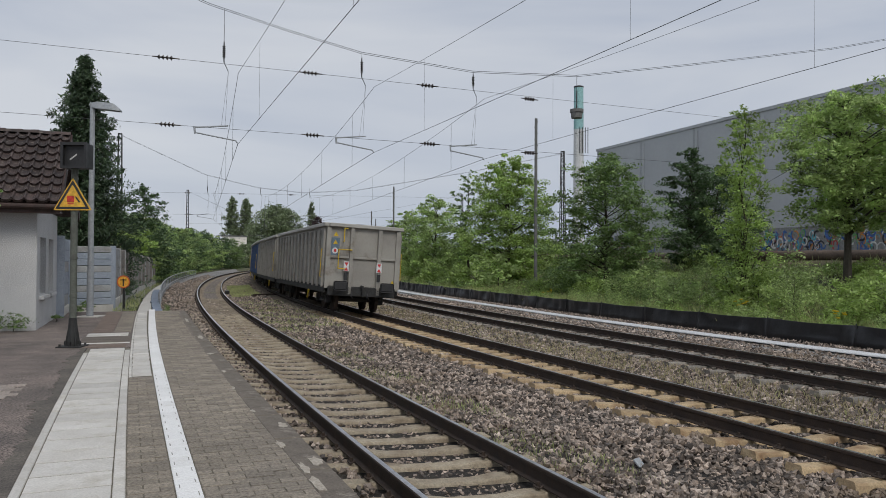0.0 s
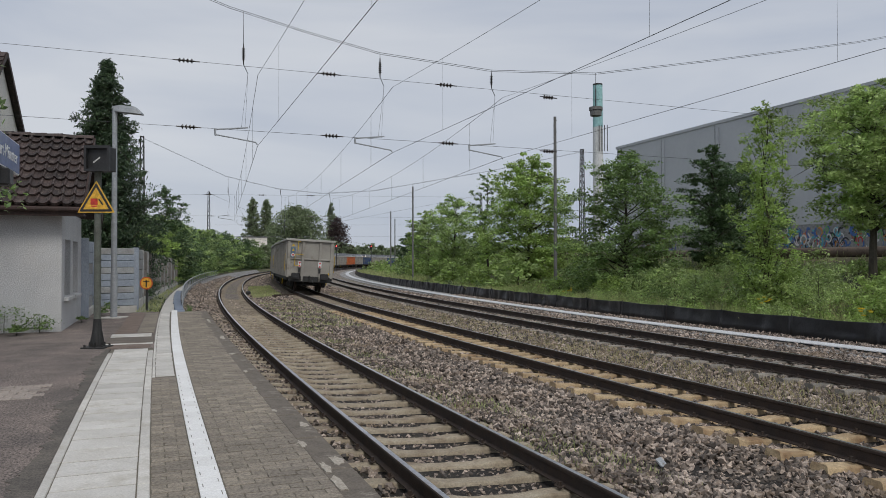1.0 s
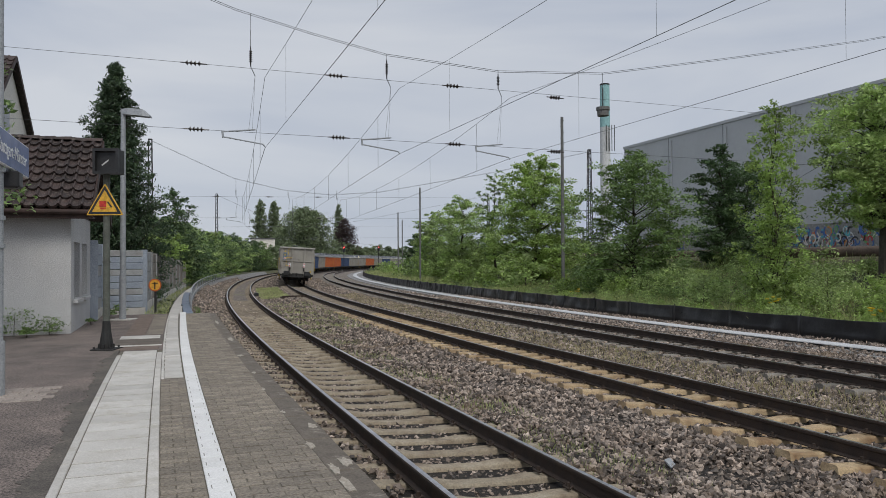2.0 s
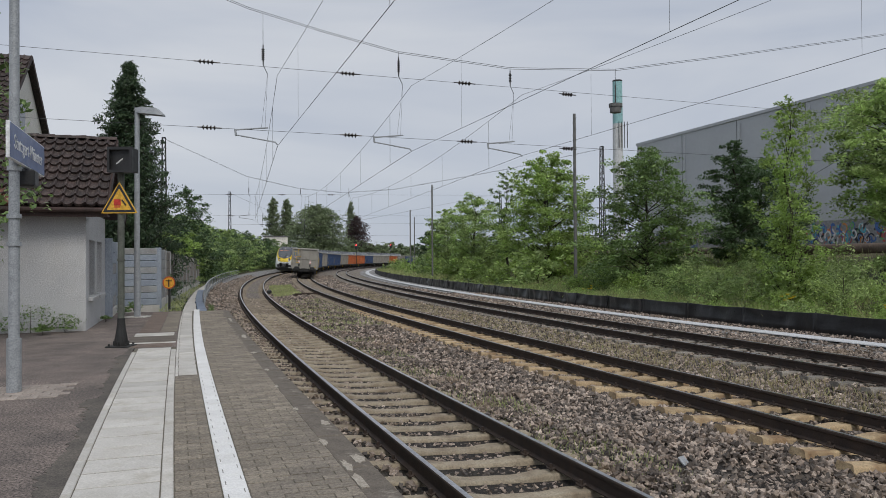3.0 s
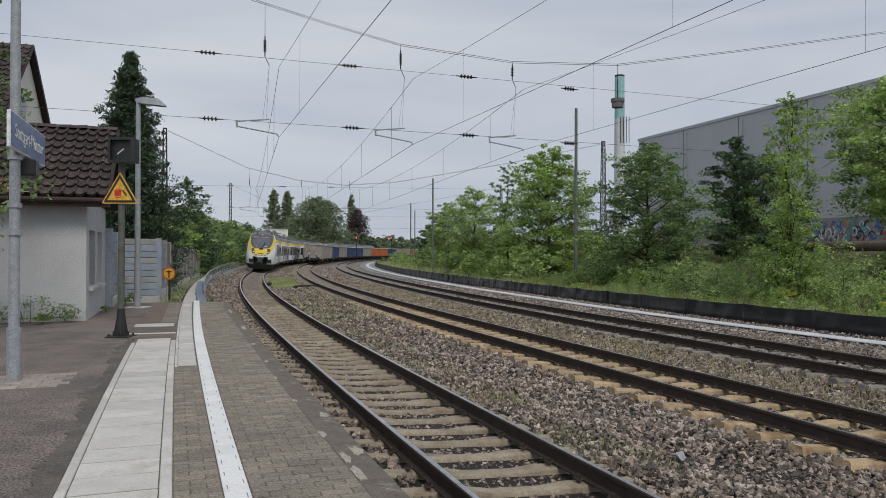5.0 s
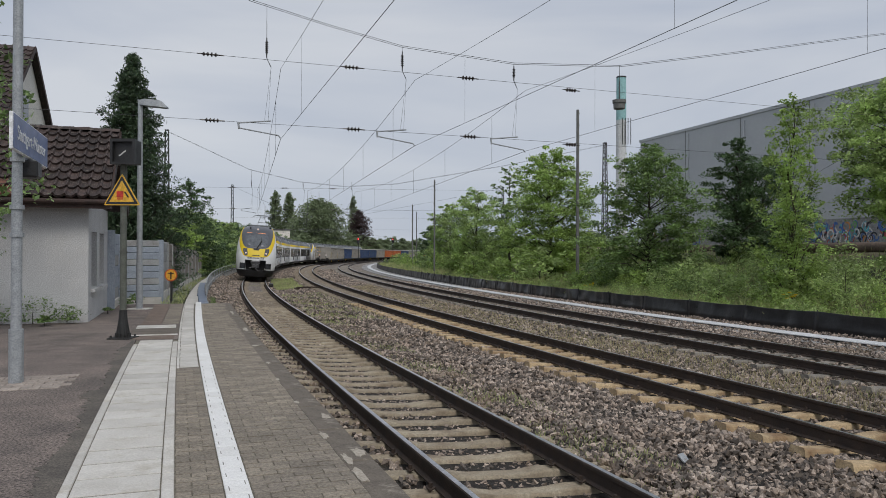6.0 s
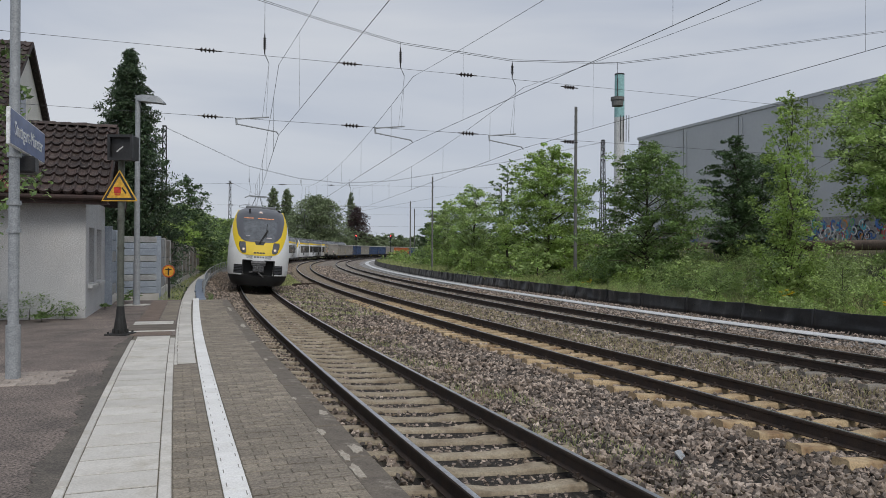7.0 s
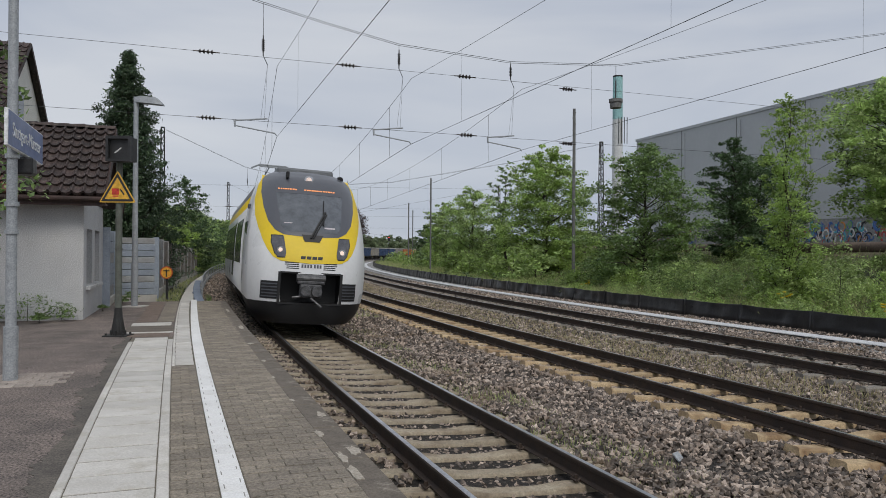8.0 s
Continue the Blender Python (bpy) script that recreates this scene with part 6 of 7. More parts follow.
    for k in range(4):
        part("roof_box", boxed(-0.85, 0.85, o + 5.6 + 3.4 * k, o + 8.2 + 3.4 * k, 3.9, 4.22, 0.05), M_TROOF, t)
    bogie(t, o + 4.6, 0.42, 2.3, 1.0)
    bogie(t, CAR_L / 2 - 1.2, 0.42, 2.3, 1.0)
    return t


def build_middle_car():
    t = thing("railcar", "white middle car with dark windows and a yellow roof line", "train", group="cars of the passenger train")
    part("body", body_shell(-CAR_L / 2 + 0.3, CAR_L / 2 - 0.15), [M_TWHITE, M_TYELLOW, M_TROOF, M_TBLACK], t)
    part("bellows", boxed(-1.25, 1.25, -CAR_L / 2 - 0.14, -CAR_L / 2 + 0.29, 0.6, 3.6), M_TBLACK, t, "black gangway bellows")
    side_details(t, -CAR_L / 2 + 0.6, CAR_L / 2 - 0.4, [(-4.6, -3.2), (3.6, 5.0)])
    for k in range(4):
        part("roof_box", boxed(-0.85, 0.85, -8.4 + 4.3 * k, -5.6 + 4.3 * k, 3.95, 4.28, 0.05), M_TROOF, t)
    bogie(t, CAR_L / 2 - 1.2, 0.42, 2.3, 1.0)
    return t


def add_pantograph(t, y):
    p = part("pantograph", bmesh.new(), M_GALV, t, "raised grey pantograph")
    g = bmesh.new()
    for sx in (-1, 1):
        rod(g, (sx * 0.45, y, 4.25), (sx * 0.35, y + 1.3, 4.85), 0.03, seg=6)
        rod(g, (sx * 0.35, y + 1.3, 4.85), (sx * 0.12, y + 0.1, 5.42), 0.022, seg=6)
        rod(g, (sx * 0.55, y - 0.15, 5.46), (sx * 0.85, y - 0.15, 5.30), 0.02, seg=6)
        rod(g, (sx * 0.55, y + 0.2, 5.46), (sx * 0.85, y + 0.2, 5.30), 0.02, seg=6)
    rod(g, (-0.35, y + 1.3, 4.85), (0.35, y + 1.3, 4.85), 0.025, seg=6)
    for dy in (-0.15, 0.2):
        rod(g, (-0.56, y + dy, 5.46), (0.56, y + dy, 5.46), 0.028, seg=6)
    rod(g, (-0.5, y + 0.03, 5.40), (0.5, y + 0.03, 5.40), 0.02, seg=6)
    box(g, -0.6, 0.6, y - 0.1, y + 1.5, 4.2, 4.27)
    g.to_mesh(p.data)
    g.free()


# ---- freight wagons ----
WAG_L = 14.2
M_WGREY = mat("wagon_grey", (0.34, 0.325, 0.29), (0.27, 0.255, 0.23), 0.7, grain=1.0, fine=25, fine_amt=0.07, bump=0.05, spots=(0.17, 0.14, 0.11), spot_scale=1.6, spot_amount=0.3)
M_WBLUE = mat("wagon_blue", (0.045, 0.085, 0.19), (0.035, 0.065, 0.14), 0.6, grain=1.0, fine=25, fine_amt=0.07, bump=0.05, spots=(0.09, 0.085, 0.09), spot_scale=1.6, spot_amount=0.3)
M_WORANGE = mat("wagon_orange", (0.52, 0.15, 0.045), (0.43, 0.115, 0.035), 0.6, grain=1.0, fine=25, fine_amt=0.07, bump=0.05, spots=(0.3, 0.09, 0.04), spot_scale=1.6, spot_amount=0.3)
M_WRIM = mat("wagon_rim", (0.42, 0.41, 0.38), (0.36, 0.35, 0.32), 0.6, grain=1, fine=25, fine_amt=0.07, bump=0.05)
M_LOAD = mat("pale_rubble", (0.42, 0.40, 0.37), (0.32, 0.30, 0.27), 0.95, grain=2, fine=10, bump=0.6, dist=0.05)
M_SAFETY = mat("safety_yellow", (0.62, 0.43, 0.03), (0.5, 0.34, 0.03), 0.5, grain=3, fine=20, bump=0)


def build_wagon(paint_m, label):
    t = thing("freight_wagon", label, "freight wagon", group="wagons of the freight train")
    L, W, z0, z1 = WAG_L / 2 - 0.62, 1.37, 0.98, 3.14
    for sx in (-1, 1):
        w = part("side_wall", boxed(sx * W - 0.03, sx * W + 0.03, -L, L, z0, z1), paint_m, t)
        for k in range(14):
            y = -L + 0.12 + (2 * L - 0.24) * k / 13
            a, b = sorted((sx * W + sx * 0.032, sx * W + sx * 0.12))
            part("rib", boxed(a, b, y - 0.05, y + 0.05, z0 - 0.06, z1 - 0.1, 0.015), paint_m, w)
        a, b = sorted((sx * (W - 0.05), sx * (W + 0.14)))
        part("top_rim", boxed(a, b, -L - 0.1, L + 0.1, z1, z1 + 0.14, 0.02), M_WRIM, w, "pale top rail")
        part("sole_bar", boxed(sx * W - 0.05, sx * W + 0.05, -L, L, z0 - 0.26, z0 - 0.07, 0.01), M_DKSTEEL, t)
        part("handrail", rod(rod(rod(bmesh.new(), (sx * (W + 0.16), -L + 0.15, 1.3), (sx * (W + 0.16), -L + 0.15, 2.3), 0.014, seg=6), (sx * (W + 0.16), -L + 0.15, 1.3), (sx * W, -L + 0.15, 1.3), 0.014, seg=6),
                                 (sx * (W + 0.16), -L + 0.15, 2.3), (sx * W, -L + 0.15, 2.3), 0.014, seg=6), M_SAFETY, t, "yellow handrail")
        part("step", boxed(sx * (W - 0.1), sx * (W + 0.05), -L + 0.2, -L + 0.55, 0.42, 0.46) if sx > 0 else boxed(-(W + 0.05), -(W - 0.1), -L + 0.2, -L + 0.55, 0.42, 0.46), M_DKSTEEL, t)
        part("brake_lever", rod(bmesh.new(), (sx * (W + 0.06), -L + 2.9, 0.72), (sx * (W + 0.06), -L + 3.1, 0.40), 0.04, seg=6), M_SAFETY, t, "yellow brake lever")
    for e in (-1, 1):
        w = part("end_wall", boxed(-W + 0.032, W - 0.032, e * L - 0.03, e * L + 0.03, z0, z1), paint_m, t)
        for x in (-0.46, 0.60):
            a, b = sorted((e * L + e * 0.032, e * L + e * 0.15))
            part("end_post", boxed(x - 0.07, x + 0.07, a, b, z0 - 0.3, z1 - 0.02, 0.015), paint_m, w)
        a, b = sorted((e * L + e * 0.032, e * L + e * 0.10))
        for c, d in ((-W + 0.03, -0.54), (-0.38, 0.52), (0.68, W - 0.03)):
            part("cross_rib", boxed(c, d, a, b, 2.0, 2.08, 0.01), paint_m, w)
        for sx in (-1, 1):
            c, d = sorted((sx * (W - 0.14), sx * (W + 0.03)))
            part("corner_post", boxed(c, d, a, b, z0 - 0.1, z1 - 0.02, 0.01), paint_m, w)
        a, b = sorted((e * (L - 0.05), e * (L + 0.17)))
        part("top_rim", boxed(-W + 0.052, W - 0.052, a, b, z1, z1 + 0.14, 0.02), M_WRIM, w, "pale top rail")
        part("head_stock", boxed(-W + 0.1, W - 0.1, e * L - 0.15, e * L + 0.028, z0 - 0.36, z0 - 0.01, 0.02), M_DKSTEEL, t, "dark buffer beam")
        for x in (-0.87, 0.87):
            bf = part("buffer", rod(bmesh.new(), (x, e * (L + 0.03), 1.0), (x, e * (L + 0.45), 1.0), 0.12, seg=12), M_DKSTEEL, t)
            c, d = sorted((e * (L + 0.45), e * (L + 0.50)))
            part("buffer_head", boxed(x - 0.26, x + 0.26, c, d, 0.83, 1.17, 0.05), M_DARK, bf)
        part("hook", rod(rod(bmesh.new(), (0, e * L, 1.0), (0, e * (L + 0.3), 0.98), 0.05, seg=8), (0, e * (L + 0.28), 1.0), (0.03, e * (L + 0.25), 0.62), 0.035, seg=8), M_DKSTEEL, t, "screw coupling")
        for x in (-0.35, 0.25):
            part("brake_hose", rod(rod(bmesh.new(), (x, e * (L + 0.03), 0.95), (x - 0.06, e * (L + 0.2), 0.62), 0.025, seg=6), (x - 0.06, e * (L + 0.2), 0.62), (x + 0.05, e * (L + 0.1), 0.55), 0.025, seg=6), M_DARK, t)
    part("floor", boxed(-W + 0.05, W - 0.05, -L + 0.05, L - 0.05, z0 - 0.05, z0 + 0.02), M_DKSTEEL, t)
    part("underframe", boxed(-0.35, 0.35, -L, L, 0.62, z0 - 0.06), M_DKSTEEL, t)
    # load: low heaps that show over the rim
    g = bmesh.new()
    nx, ny = 8, 30
    rows = []
    for j in range(ny + 1):
        y = -L + 0.05 + (2 * L - 0.1) * j / ny
        rows.append([g.verts.new((-W + 0.04 + (2 * W - 0.08) * i / nx, y, z1 - 0.42 + 0.58 * max(0, math.sin(math.pi * i / nx)) * (0.5 + 0.5 * math.sin(y * 1.75)) + 0.1 * noise.noise((i * 0.9, y * 1.5, 2)))) for i in range(nx + 1)])
    for u, v in zip(rows, rows[1:]):
        for i in range(nx):
            g.faces.new((u[i], u[i + 1], v[i + 1], v[i]))
    part("load", g, M_LOAD, t, "pale rubble heaps", True)
    for y in (-L + 1.9, L - 1.9):
        bogie(t, y, 0.46, 1.8, 1.0)
    return t


def add_tail(t):
    """Tail plates, signs and handrails on the last wagon's end."""
    L = WAG_L / 2 - 0.62
    m_w = mat("plate_white", (0.75, 0.75, 0.75), None, 0.5, bump=0)
    m_r = mat("plate_red", (0.65, 0.04, 0.04), None, 0.5, bump=0)
    for x in (-0.64, 0.60):
        p = part("tail_plate", boxed(x - 0.10, x + 0.10, -L - 0.19, -L - 0.155, 1.53, 1.89, 0.01), m_w, t, "white tail plate with red triangles")
        for s in (1, -1):
            g = bmesh.new()
            v = [g.verts.new((x + a, -L - 0.193, 1.71 + s * b)) for a, b in ((-0.075, 0.15), (0.075, 0.15), (0, 0.02))]
            w = [g.verts.new((x + a, -L - 0.190, 1.71 + s * b)) for a, b in ((-0.075, 0.15), (0.075, 0.15), (0, 0.02))]
            g.faces.new(v)
            g.faces.new(w[::-1])
            for i in range(3):
                g.faces.new((v[i], w[i], w[(i + 1) % 3], v[(i + 1) % 3]))
            bmesh.ops.recalc_face_normals(g, faces=g.faces[:])
            part("triangle", g, m_r, p)
        part("lamp_bracket", boxed(x - 0.06, x + 0.06, -L - 0.2, -L - 0.15, 1.2, 1.48), M_DARK, t)
    m_b = mat("notice_blue", (0.14, 0.20, 0.26), None, 0.5, bump=0)
    b = part("notice", boxed(-1.22, -0.91, -L - 0.045, -L - 0.034, 1.98 + 0.12, 2.75, 0.002), m_b, t, "blue notice with a yellow triangle")

    def tri(x, z, s, off, par):
        g = bmesh.new()
        v = [g.verts.new((x + a, -L - off, z + c)) for a, c in ((-s, -s * 0.8), (s, -s * 0.8), (0, s))]
        w = [g.verts.new((x + a, -L - off + 0.004, z + c)) for a, c in ((-s, -s * 0.8), (s, -s * 0.8), (0, s))]
        g.faces.new(v)
        g.faces.new(w[::-1])
        for i in range(3):
            g.faces.new((v[i], w[i], w[(i + 1) % 3], v[(i + 1) % 3]))
        bmesh.ops.recalc_face_normals(g, faces=g.faces[:])
        part("triangle", g, M_SAFETY, par, "yellow warning triangle")
    tri(-1.065, 2.58, 0.09, 0.05, b)
    part("disc", rod(bmesh.new(), (-1.065, -L - 0.05, 2.27), (-1.065, -L - 0.046, 2.27), 0.11, seg=16), m_w, b)
    part("pictogram", boxed(-1.11, -1.02, -L - 0.054, -L - 0.051, 2.22, 2.33), m_r, b)
    tri(-1.06, 2.88, 0.09, 0.04, t)
    tri(1.18, 1.18, 0.1, 0.04, t)
    for pts in ([(-0.95, 2.32), (-0.95, 1.62), (-0.70, 1.62)], [(-0.95, 2.32), (-0.46, 2.32)], [(-0.78, 2.62), (-0.78, 3.1), (-0.66, 3.1)]):
        g = bmesh.new()
        for a, c in zip(pts, pts[1:]):
            rod(g, (a[0], -L - 0.2, a[1]), (c[0], -L - 0.2, c[1]), 0.02, seg=6)
        for a in (pts[0], pts[-1]):
            rod(g, (a[0], -L - 0.2, a[1]), (a[0], -L - 0.02, a[1]), 0.02, seg=6)
        part("grab_rail", g, M_SAFETY, t, "yellow grab rail")


LEAD = build_lead_car()
MID = build_middle_car()
EMU = [(LEAD, 0, 0)]      # thing, place along the train, turned about
for k in range(3):
    EMU.append((MID if k == 0 else copy_thing(MID, Matrix.Identity(4)), 1 + k, 0))
EMU.append((copy_thing(LEAD, Matrix.Identity(4)), 4, 1))
EMU.append((copy_thing(LEAD, Matrix.Identity(4)), 5, 0))
for k in range(2):
    EMU.append((copy_thing(MID, Matrix.Identity(4)), 6 + k, 0))
EMU.append((copy_thing(LEAD, Matrix.Identity(4)), 8, 1))
add_pantograph(LEAD, -CAR_L / 2 + 13.4)

W_G = build_wagon(M_WGREY, "grey ribbed open freight wagon loaded with pale rubble")
W_B = build_wagon(M_WBLUE, "dark blue ribbed open freight wagon loaded with pale rubble")
W_O = build_wagon(M_WORANGE, "orange ribbed open freight wagon loaded with pale rubble")
FREIGHT = [W_G]
FIRST = {"b": W_B, "o": W_O}
for ch in "gbgbbgoobggogbggbggobgg":
    FREIGHT.append(FIRST.pop(ch) if ch in FIRST else copy_thing({"g": W_G, "b": W_B, "o": W_O}[ch], Matrix.Identity(4)))
add_tail(W_G)


# ---- plants ----
def leaf_mat(name, c1, c2, vary=0.45, light=0.35):
    m = bpy.data.materials.new(name)
    m.use_nodes = True
    n, l = m.node_tree.nodes, m.node_tree.links
    b, out = n["Principled BSDF"], n["Material Output"]
    g = n.new("ShaderNodeNewGeometry")
    mx = n.new("ShaderNodeMix")
    mx.data_type = "RGBA"
    mx.inputs["A"].default_value, mx.inputs["B"].default_value = rgba(c1), rgba(c2)
    l.new(g.outputs["Random Per Island"], mx.inputs["Factor"])
    co, no = n.new("ShaderNodeTexCoord"), n.new("ShaderNodeTexNoise")
    no.inputs["Scale"].default_value, no.inputs["Detail"].default_value = 0.9, 3
    l.new(co.outputs["Object"], no.inputs["Vector"])
    mr = n.new("ShaderNodeMapRange")
    mr.inputs["From Min"].default_value, mr.inputs["From Max"].default_value = 0.3, 0.7
    mr.inputs["To Min"].default_value, mr.inputs["To Max"].default_value = 1 - vary, 1 + vary
    l.new(no.outputs["Fac"], mr.inputs["Value"])
    hs_ = n.new("ShaderNodeHueSaturation")
    l.new(mr.outputs["Result"], hs_.inputs["Value"])
    l.new(mx.outputs["Result"], hs_.inputs["Color"])
    l.new(hs_.outputs["Color"], b.inputs["Base Color"])
    b.inputs["Roughness"].default_value = 0.42
    b.inputs["Specular IOR Level"].default_value = 0.5
    tr, ms = n.new("ShaderNodeBsdfTranslucent"), n.new("ShaderNodeMixShader")
    l.new(hs_.outputs["Color"], tr.inputs["Color"])
    ms.inputs["Fac"].default_value = light
    l.new(b.outputs["BSDF"], ms.inputs[1])
    l.new(tr.outputs["BSDF"], ms.inputs[2])
    l.new(ms.outputs["Shader"], out.inputs["Surface"])
    return m


L_MID = leaf_mat("leaf_green", (0.115, 0.19, 0.06), (0.25, 0.36, 0.12), 0.5, light=0.26)
L_DARK = leaf_mat("leaf_dark", (0.065, 0.115, 0.05), (0.13, 0.205, 0.085), light=0.26)
L_LIGHT = leaf_mat("leaf_light", (0.23, 0.335, 0.085), (0.44, 0.58, 0.18), light=0.42)
L_CONIFER = leaf_mat("needle_green", (0.03, 0.058, 0.032), (0.095, 0.145, 0.07), 0.4, 0.2)
L_BEECH = leaf_mat("leaf_purple", (0.055, 0.035, 0.038), (0.10, 0.065, 0.06), 0.3)
L_GRASS = leaf_mat("grass_blade", (0.27, 0.35, 0.12), (0.50, 0.50, 0.25), 0.4)
L_DRY = leaf_mat("dry_grass", (0.36, 0.31, 0.17), (0.48, 0.42, 0.25), 0.3)
L_BUSH = leaf_mat("leaf_bush", (0.26, 0.37, 0.12), (0.50, 0.62, 0.25), 0.55, light=0.42)
L_PALE = leaf_mat("leaf_pale", (0.24, 0.34, 0.10), (0.46, 0.57, 0.20), 0.5, light=0.42)
# haze over the far trees is put into this paler, greyer leaf green
L_HAZE = leaf_mat("leaf_haze", (0.17, 0.22, 0.12), (0.30, 0.36, 0.20), 0.4, 0.42)
M_BARK = mat("bark", (0.075, 0.062, 0.05), (0.045, 0.038, 0.03), 0.95, grain=5, fine=30, bump=0.6, stretch=(1, 1, 0.3))


def mesh_from(name, V, F, material):
    me = bpy.data.meshes.new(name)
    V, F = np.asarray(V, float), np.asarray(F, np.int32)
    k = F.shape[1]
    me.vertices.add(len(V))
    me.vertices.foreach_set("co", V.reshape(-1))
    me.loops.add(F.size)
    me.loops.foreach_set("vertex_index", F.reshape(-1))
    me.polygons.add(len(F))
    me.polygons.foreach_set("loop_start", np.arange(0, F.size, k, dtype=np.int32))
    me.polygons.foreach_set("use_smooth", np.zeros(len(F), dtype=bool))
    me.update(calc_edges=True)
    me.materials.append(material)
    return me


def leaves(rng, C, size, up=0.6, narrow=0.5):
    """Leaf blades, each two bent triangles, at the places C."""
    n = len(C)
    N = rng.normal(size=(n, 3)) + np.array([0, 0, up])
    N /= np.linalg.norm(N, axis=1)[:, None]
    A = np.cross(N, rng.normal(size=(n, 3)))
    A /= np.linalg.norm(A, axis=1)[:, None]
    B = np.cross(N, A)
    s = (size * rng.uniform(0.6, 1.35, n))[:, None]
    bend = N * s * 0.18
    V = np.stack([C - A * s * 0.5, C + B * s * narrow * 0.5 - bend * 0.3, C + A * s * 0.5 - bend, C - B * s * narrow * 0.5 - bend * 0.3], 1).reshape(-1, 3)
    F = (np.array([(0, 1, 2), (0, 2, 3)])[None] + (np.arange(n) * 4)[:, None, None]).reshape(-1, 3)
    return V, F


SHAPES = {"round": ([0, 0.12, 0.35, 0.6, 0.8, 0.93, 1.0], [0.55, 0.85, 1.0, 0.95, 0.75, 0.45, 0.12]),
          "cone": ([0, 0.1, 0.4, 0.7, 0.9, 1.0], [0.9, 1.0, 0.78, 0.48, 0.2, 0.03]),
          "column": ([0, 0.15, 0.5, 0.75, 0.9, 1.0], [0.7, 1.0, 0.95, 0.75, 0.5, 0.12]),
          "spread": ([0, 0.2, 0.5, 0.75, 0.9, 1.0], [0.45, 0.85, 1.0, 0.92, 0.65, 0.2])}


def grow(seed, H, R, base, shape, n_limb, n_leaf, size, trunk_r, puff=0.16, rise=0.25, droop=0.0, up=1.8, narrow=0.5, flat=0.42):
    """Trunk and limbs as one mesh's bmesh, and the leaves' places, about the foot at the origin."""
    rng = np.random.default_rng(seed)
    bm = bmesh.new()
    top = H * 0.93
    pts = [Vector((0, 0, 0))]
    for k in range(1, 7):
        pts.append(Vector((rng.normal(0, 0.02 * H) * k / 6, rng.normal(0, 0.02 * H) * k / 6, top * k / 6)))
    for k in range(6):
        rod(bm, pts[k], pts[k + 1], trunk_r * (1 - k / 6.6), trunk_r * (1 - (k + 1) / 6.6), seg=7)

    def stem(z):
        q = min(5.999, max(0, z / top * 6))
        return pts[int(q)].lerp(pts[int(q) + 1], q - int(q))
    tips, wts, puffs = [], [], []
    hs_, rs_ = SHAPES[shape]
    az = rng.uniform(0, 6.28)
    for i in range(n_limb):
        f = (i + rng.uniform(0, 0.9)) / n_limb
        az += 2.4 + rng.normal(0, 0.35)
        zt = base + (H - base) * f
        r = R * float(np.interp(f, hs_, rs_)) * rng.uniform(0.72, 1.12)
        tip = Vector((math.cos(az) * r, math.sin(az) * r, zt))
        z0 = max(base * 0.5, zt - r * rise - 0.1 * (H - base) * rng.uniform(0.3, 1))
        foot = stem(z0)
        mid = foot.lerp(tip, 0.5) + Vector((0, 0, 0.12 * r * (1 - droop * 2)))
        tip.z -= droop * r
        lr = trunk_r * 0.35 * (1 - 0.6 * f)
        rod(bm, foot, mid, lr, lr * 0.6, seg=4)
        rod(bm, mid, tip, lr * 0.6, lr * 0.15, seg=3)
        for k in range(5):
            q = 0.22 + 0.78 * k / 4
            p = foot.lerp(mid, q * 2) if q < 0.5 else mid.lerp(tip, q * 2 - 1)
            off = Vector(rng.normal(0, 1, 3)) * (0.13 * (0.2 * R + 0.8 * r))
            off.z *= 0.6
            tips.append(p + off)
            wts.append((0.5 + q) * (0.25 + r / R))
            puffs.append(0.3 + 0.7 * r / R)
        for k in range(2):
            p = mid.lerp(tip, rng.uniform(0.2, 0.8))
            e = p + Vector(rng.normal(0, 1, 3)) * (0.2 * (0.2 * R + 0.8 * r))
            rod(bm, p, e, lr * 0.3, lr * 0.08, seg=3)
            tips.append(e)
            wts.append(1.1 * (0.25 + r / R))
            puffs.append(0.3 + 0.7 * r / R)
    tips, wts = np.array([tuple(t) for t in tips]), np.array(wts)
    pick = rng.choice(len(tips), n_leaf, p=wts / wts.sum())
    spread = puff * R * rng.uniform(0.5, 1.3, len(tips)) * np.array(puffs)
    ball = rng.normal(0, 1, (n_leaf, 3))
    ball *= (rng.uniform(0, 1, n_leaf) ** 0.45 / np.linalg.norm(ball, axis=1))[:, None]
    C = tips[pick] + ball * 1.5 * spread[pick][:, None] * np.array([1, 1, flat])
    C[:, 2] = np.maximum(C[:, 2], 0.1)
    return bm, leaves(rng, C, size, up, narrow)


def tree(name, label, x, y, seed, H, R, base, shape, n_limb, n_leaf, size, leaf_m, trunk_r=0.14, category="tree", sink=0.05, group="", z=None, **k):
    z = ground_height(x, y) if z is None else z
    t = thing(name, label, category, group=group, at=pose(x, y, z - sink))
    bm, (V, F) = grow(seed, H, R, base, shape, n_limb, n_leaf, size, trunk_r, **k)
    part("trunk", bm, M_BARK, t)
    c = new("crown", mesh_from("crown", V, F, leaf_m))
    c.parent = t
    return t


def top_over(x, y, z):
    return z - ground_height(x, y)


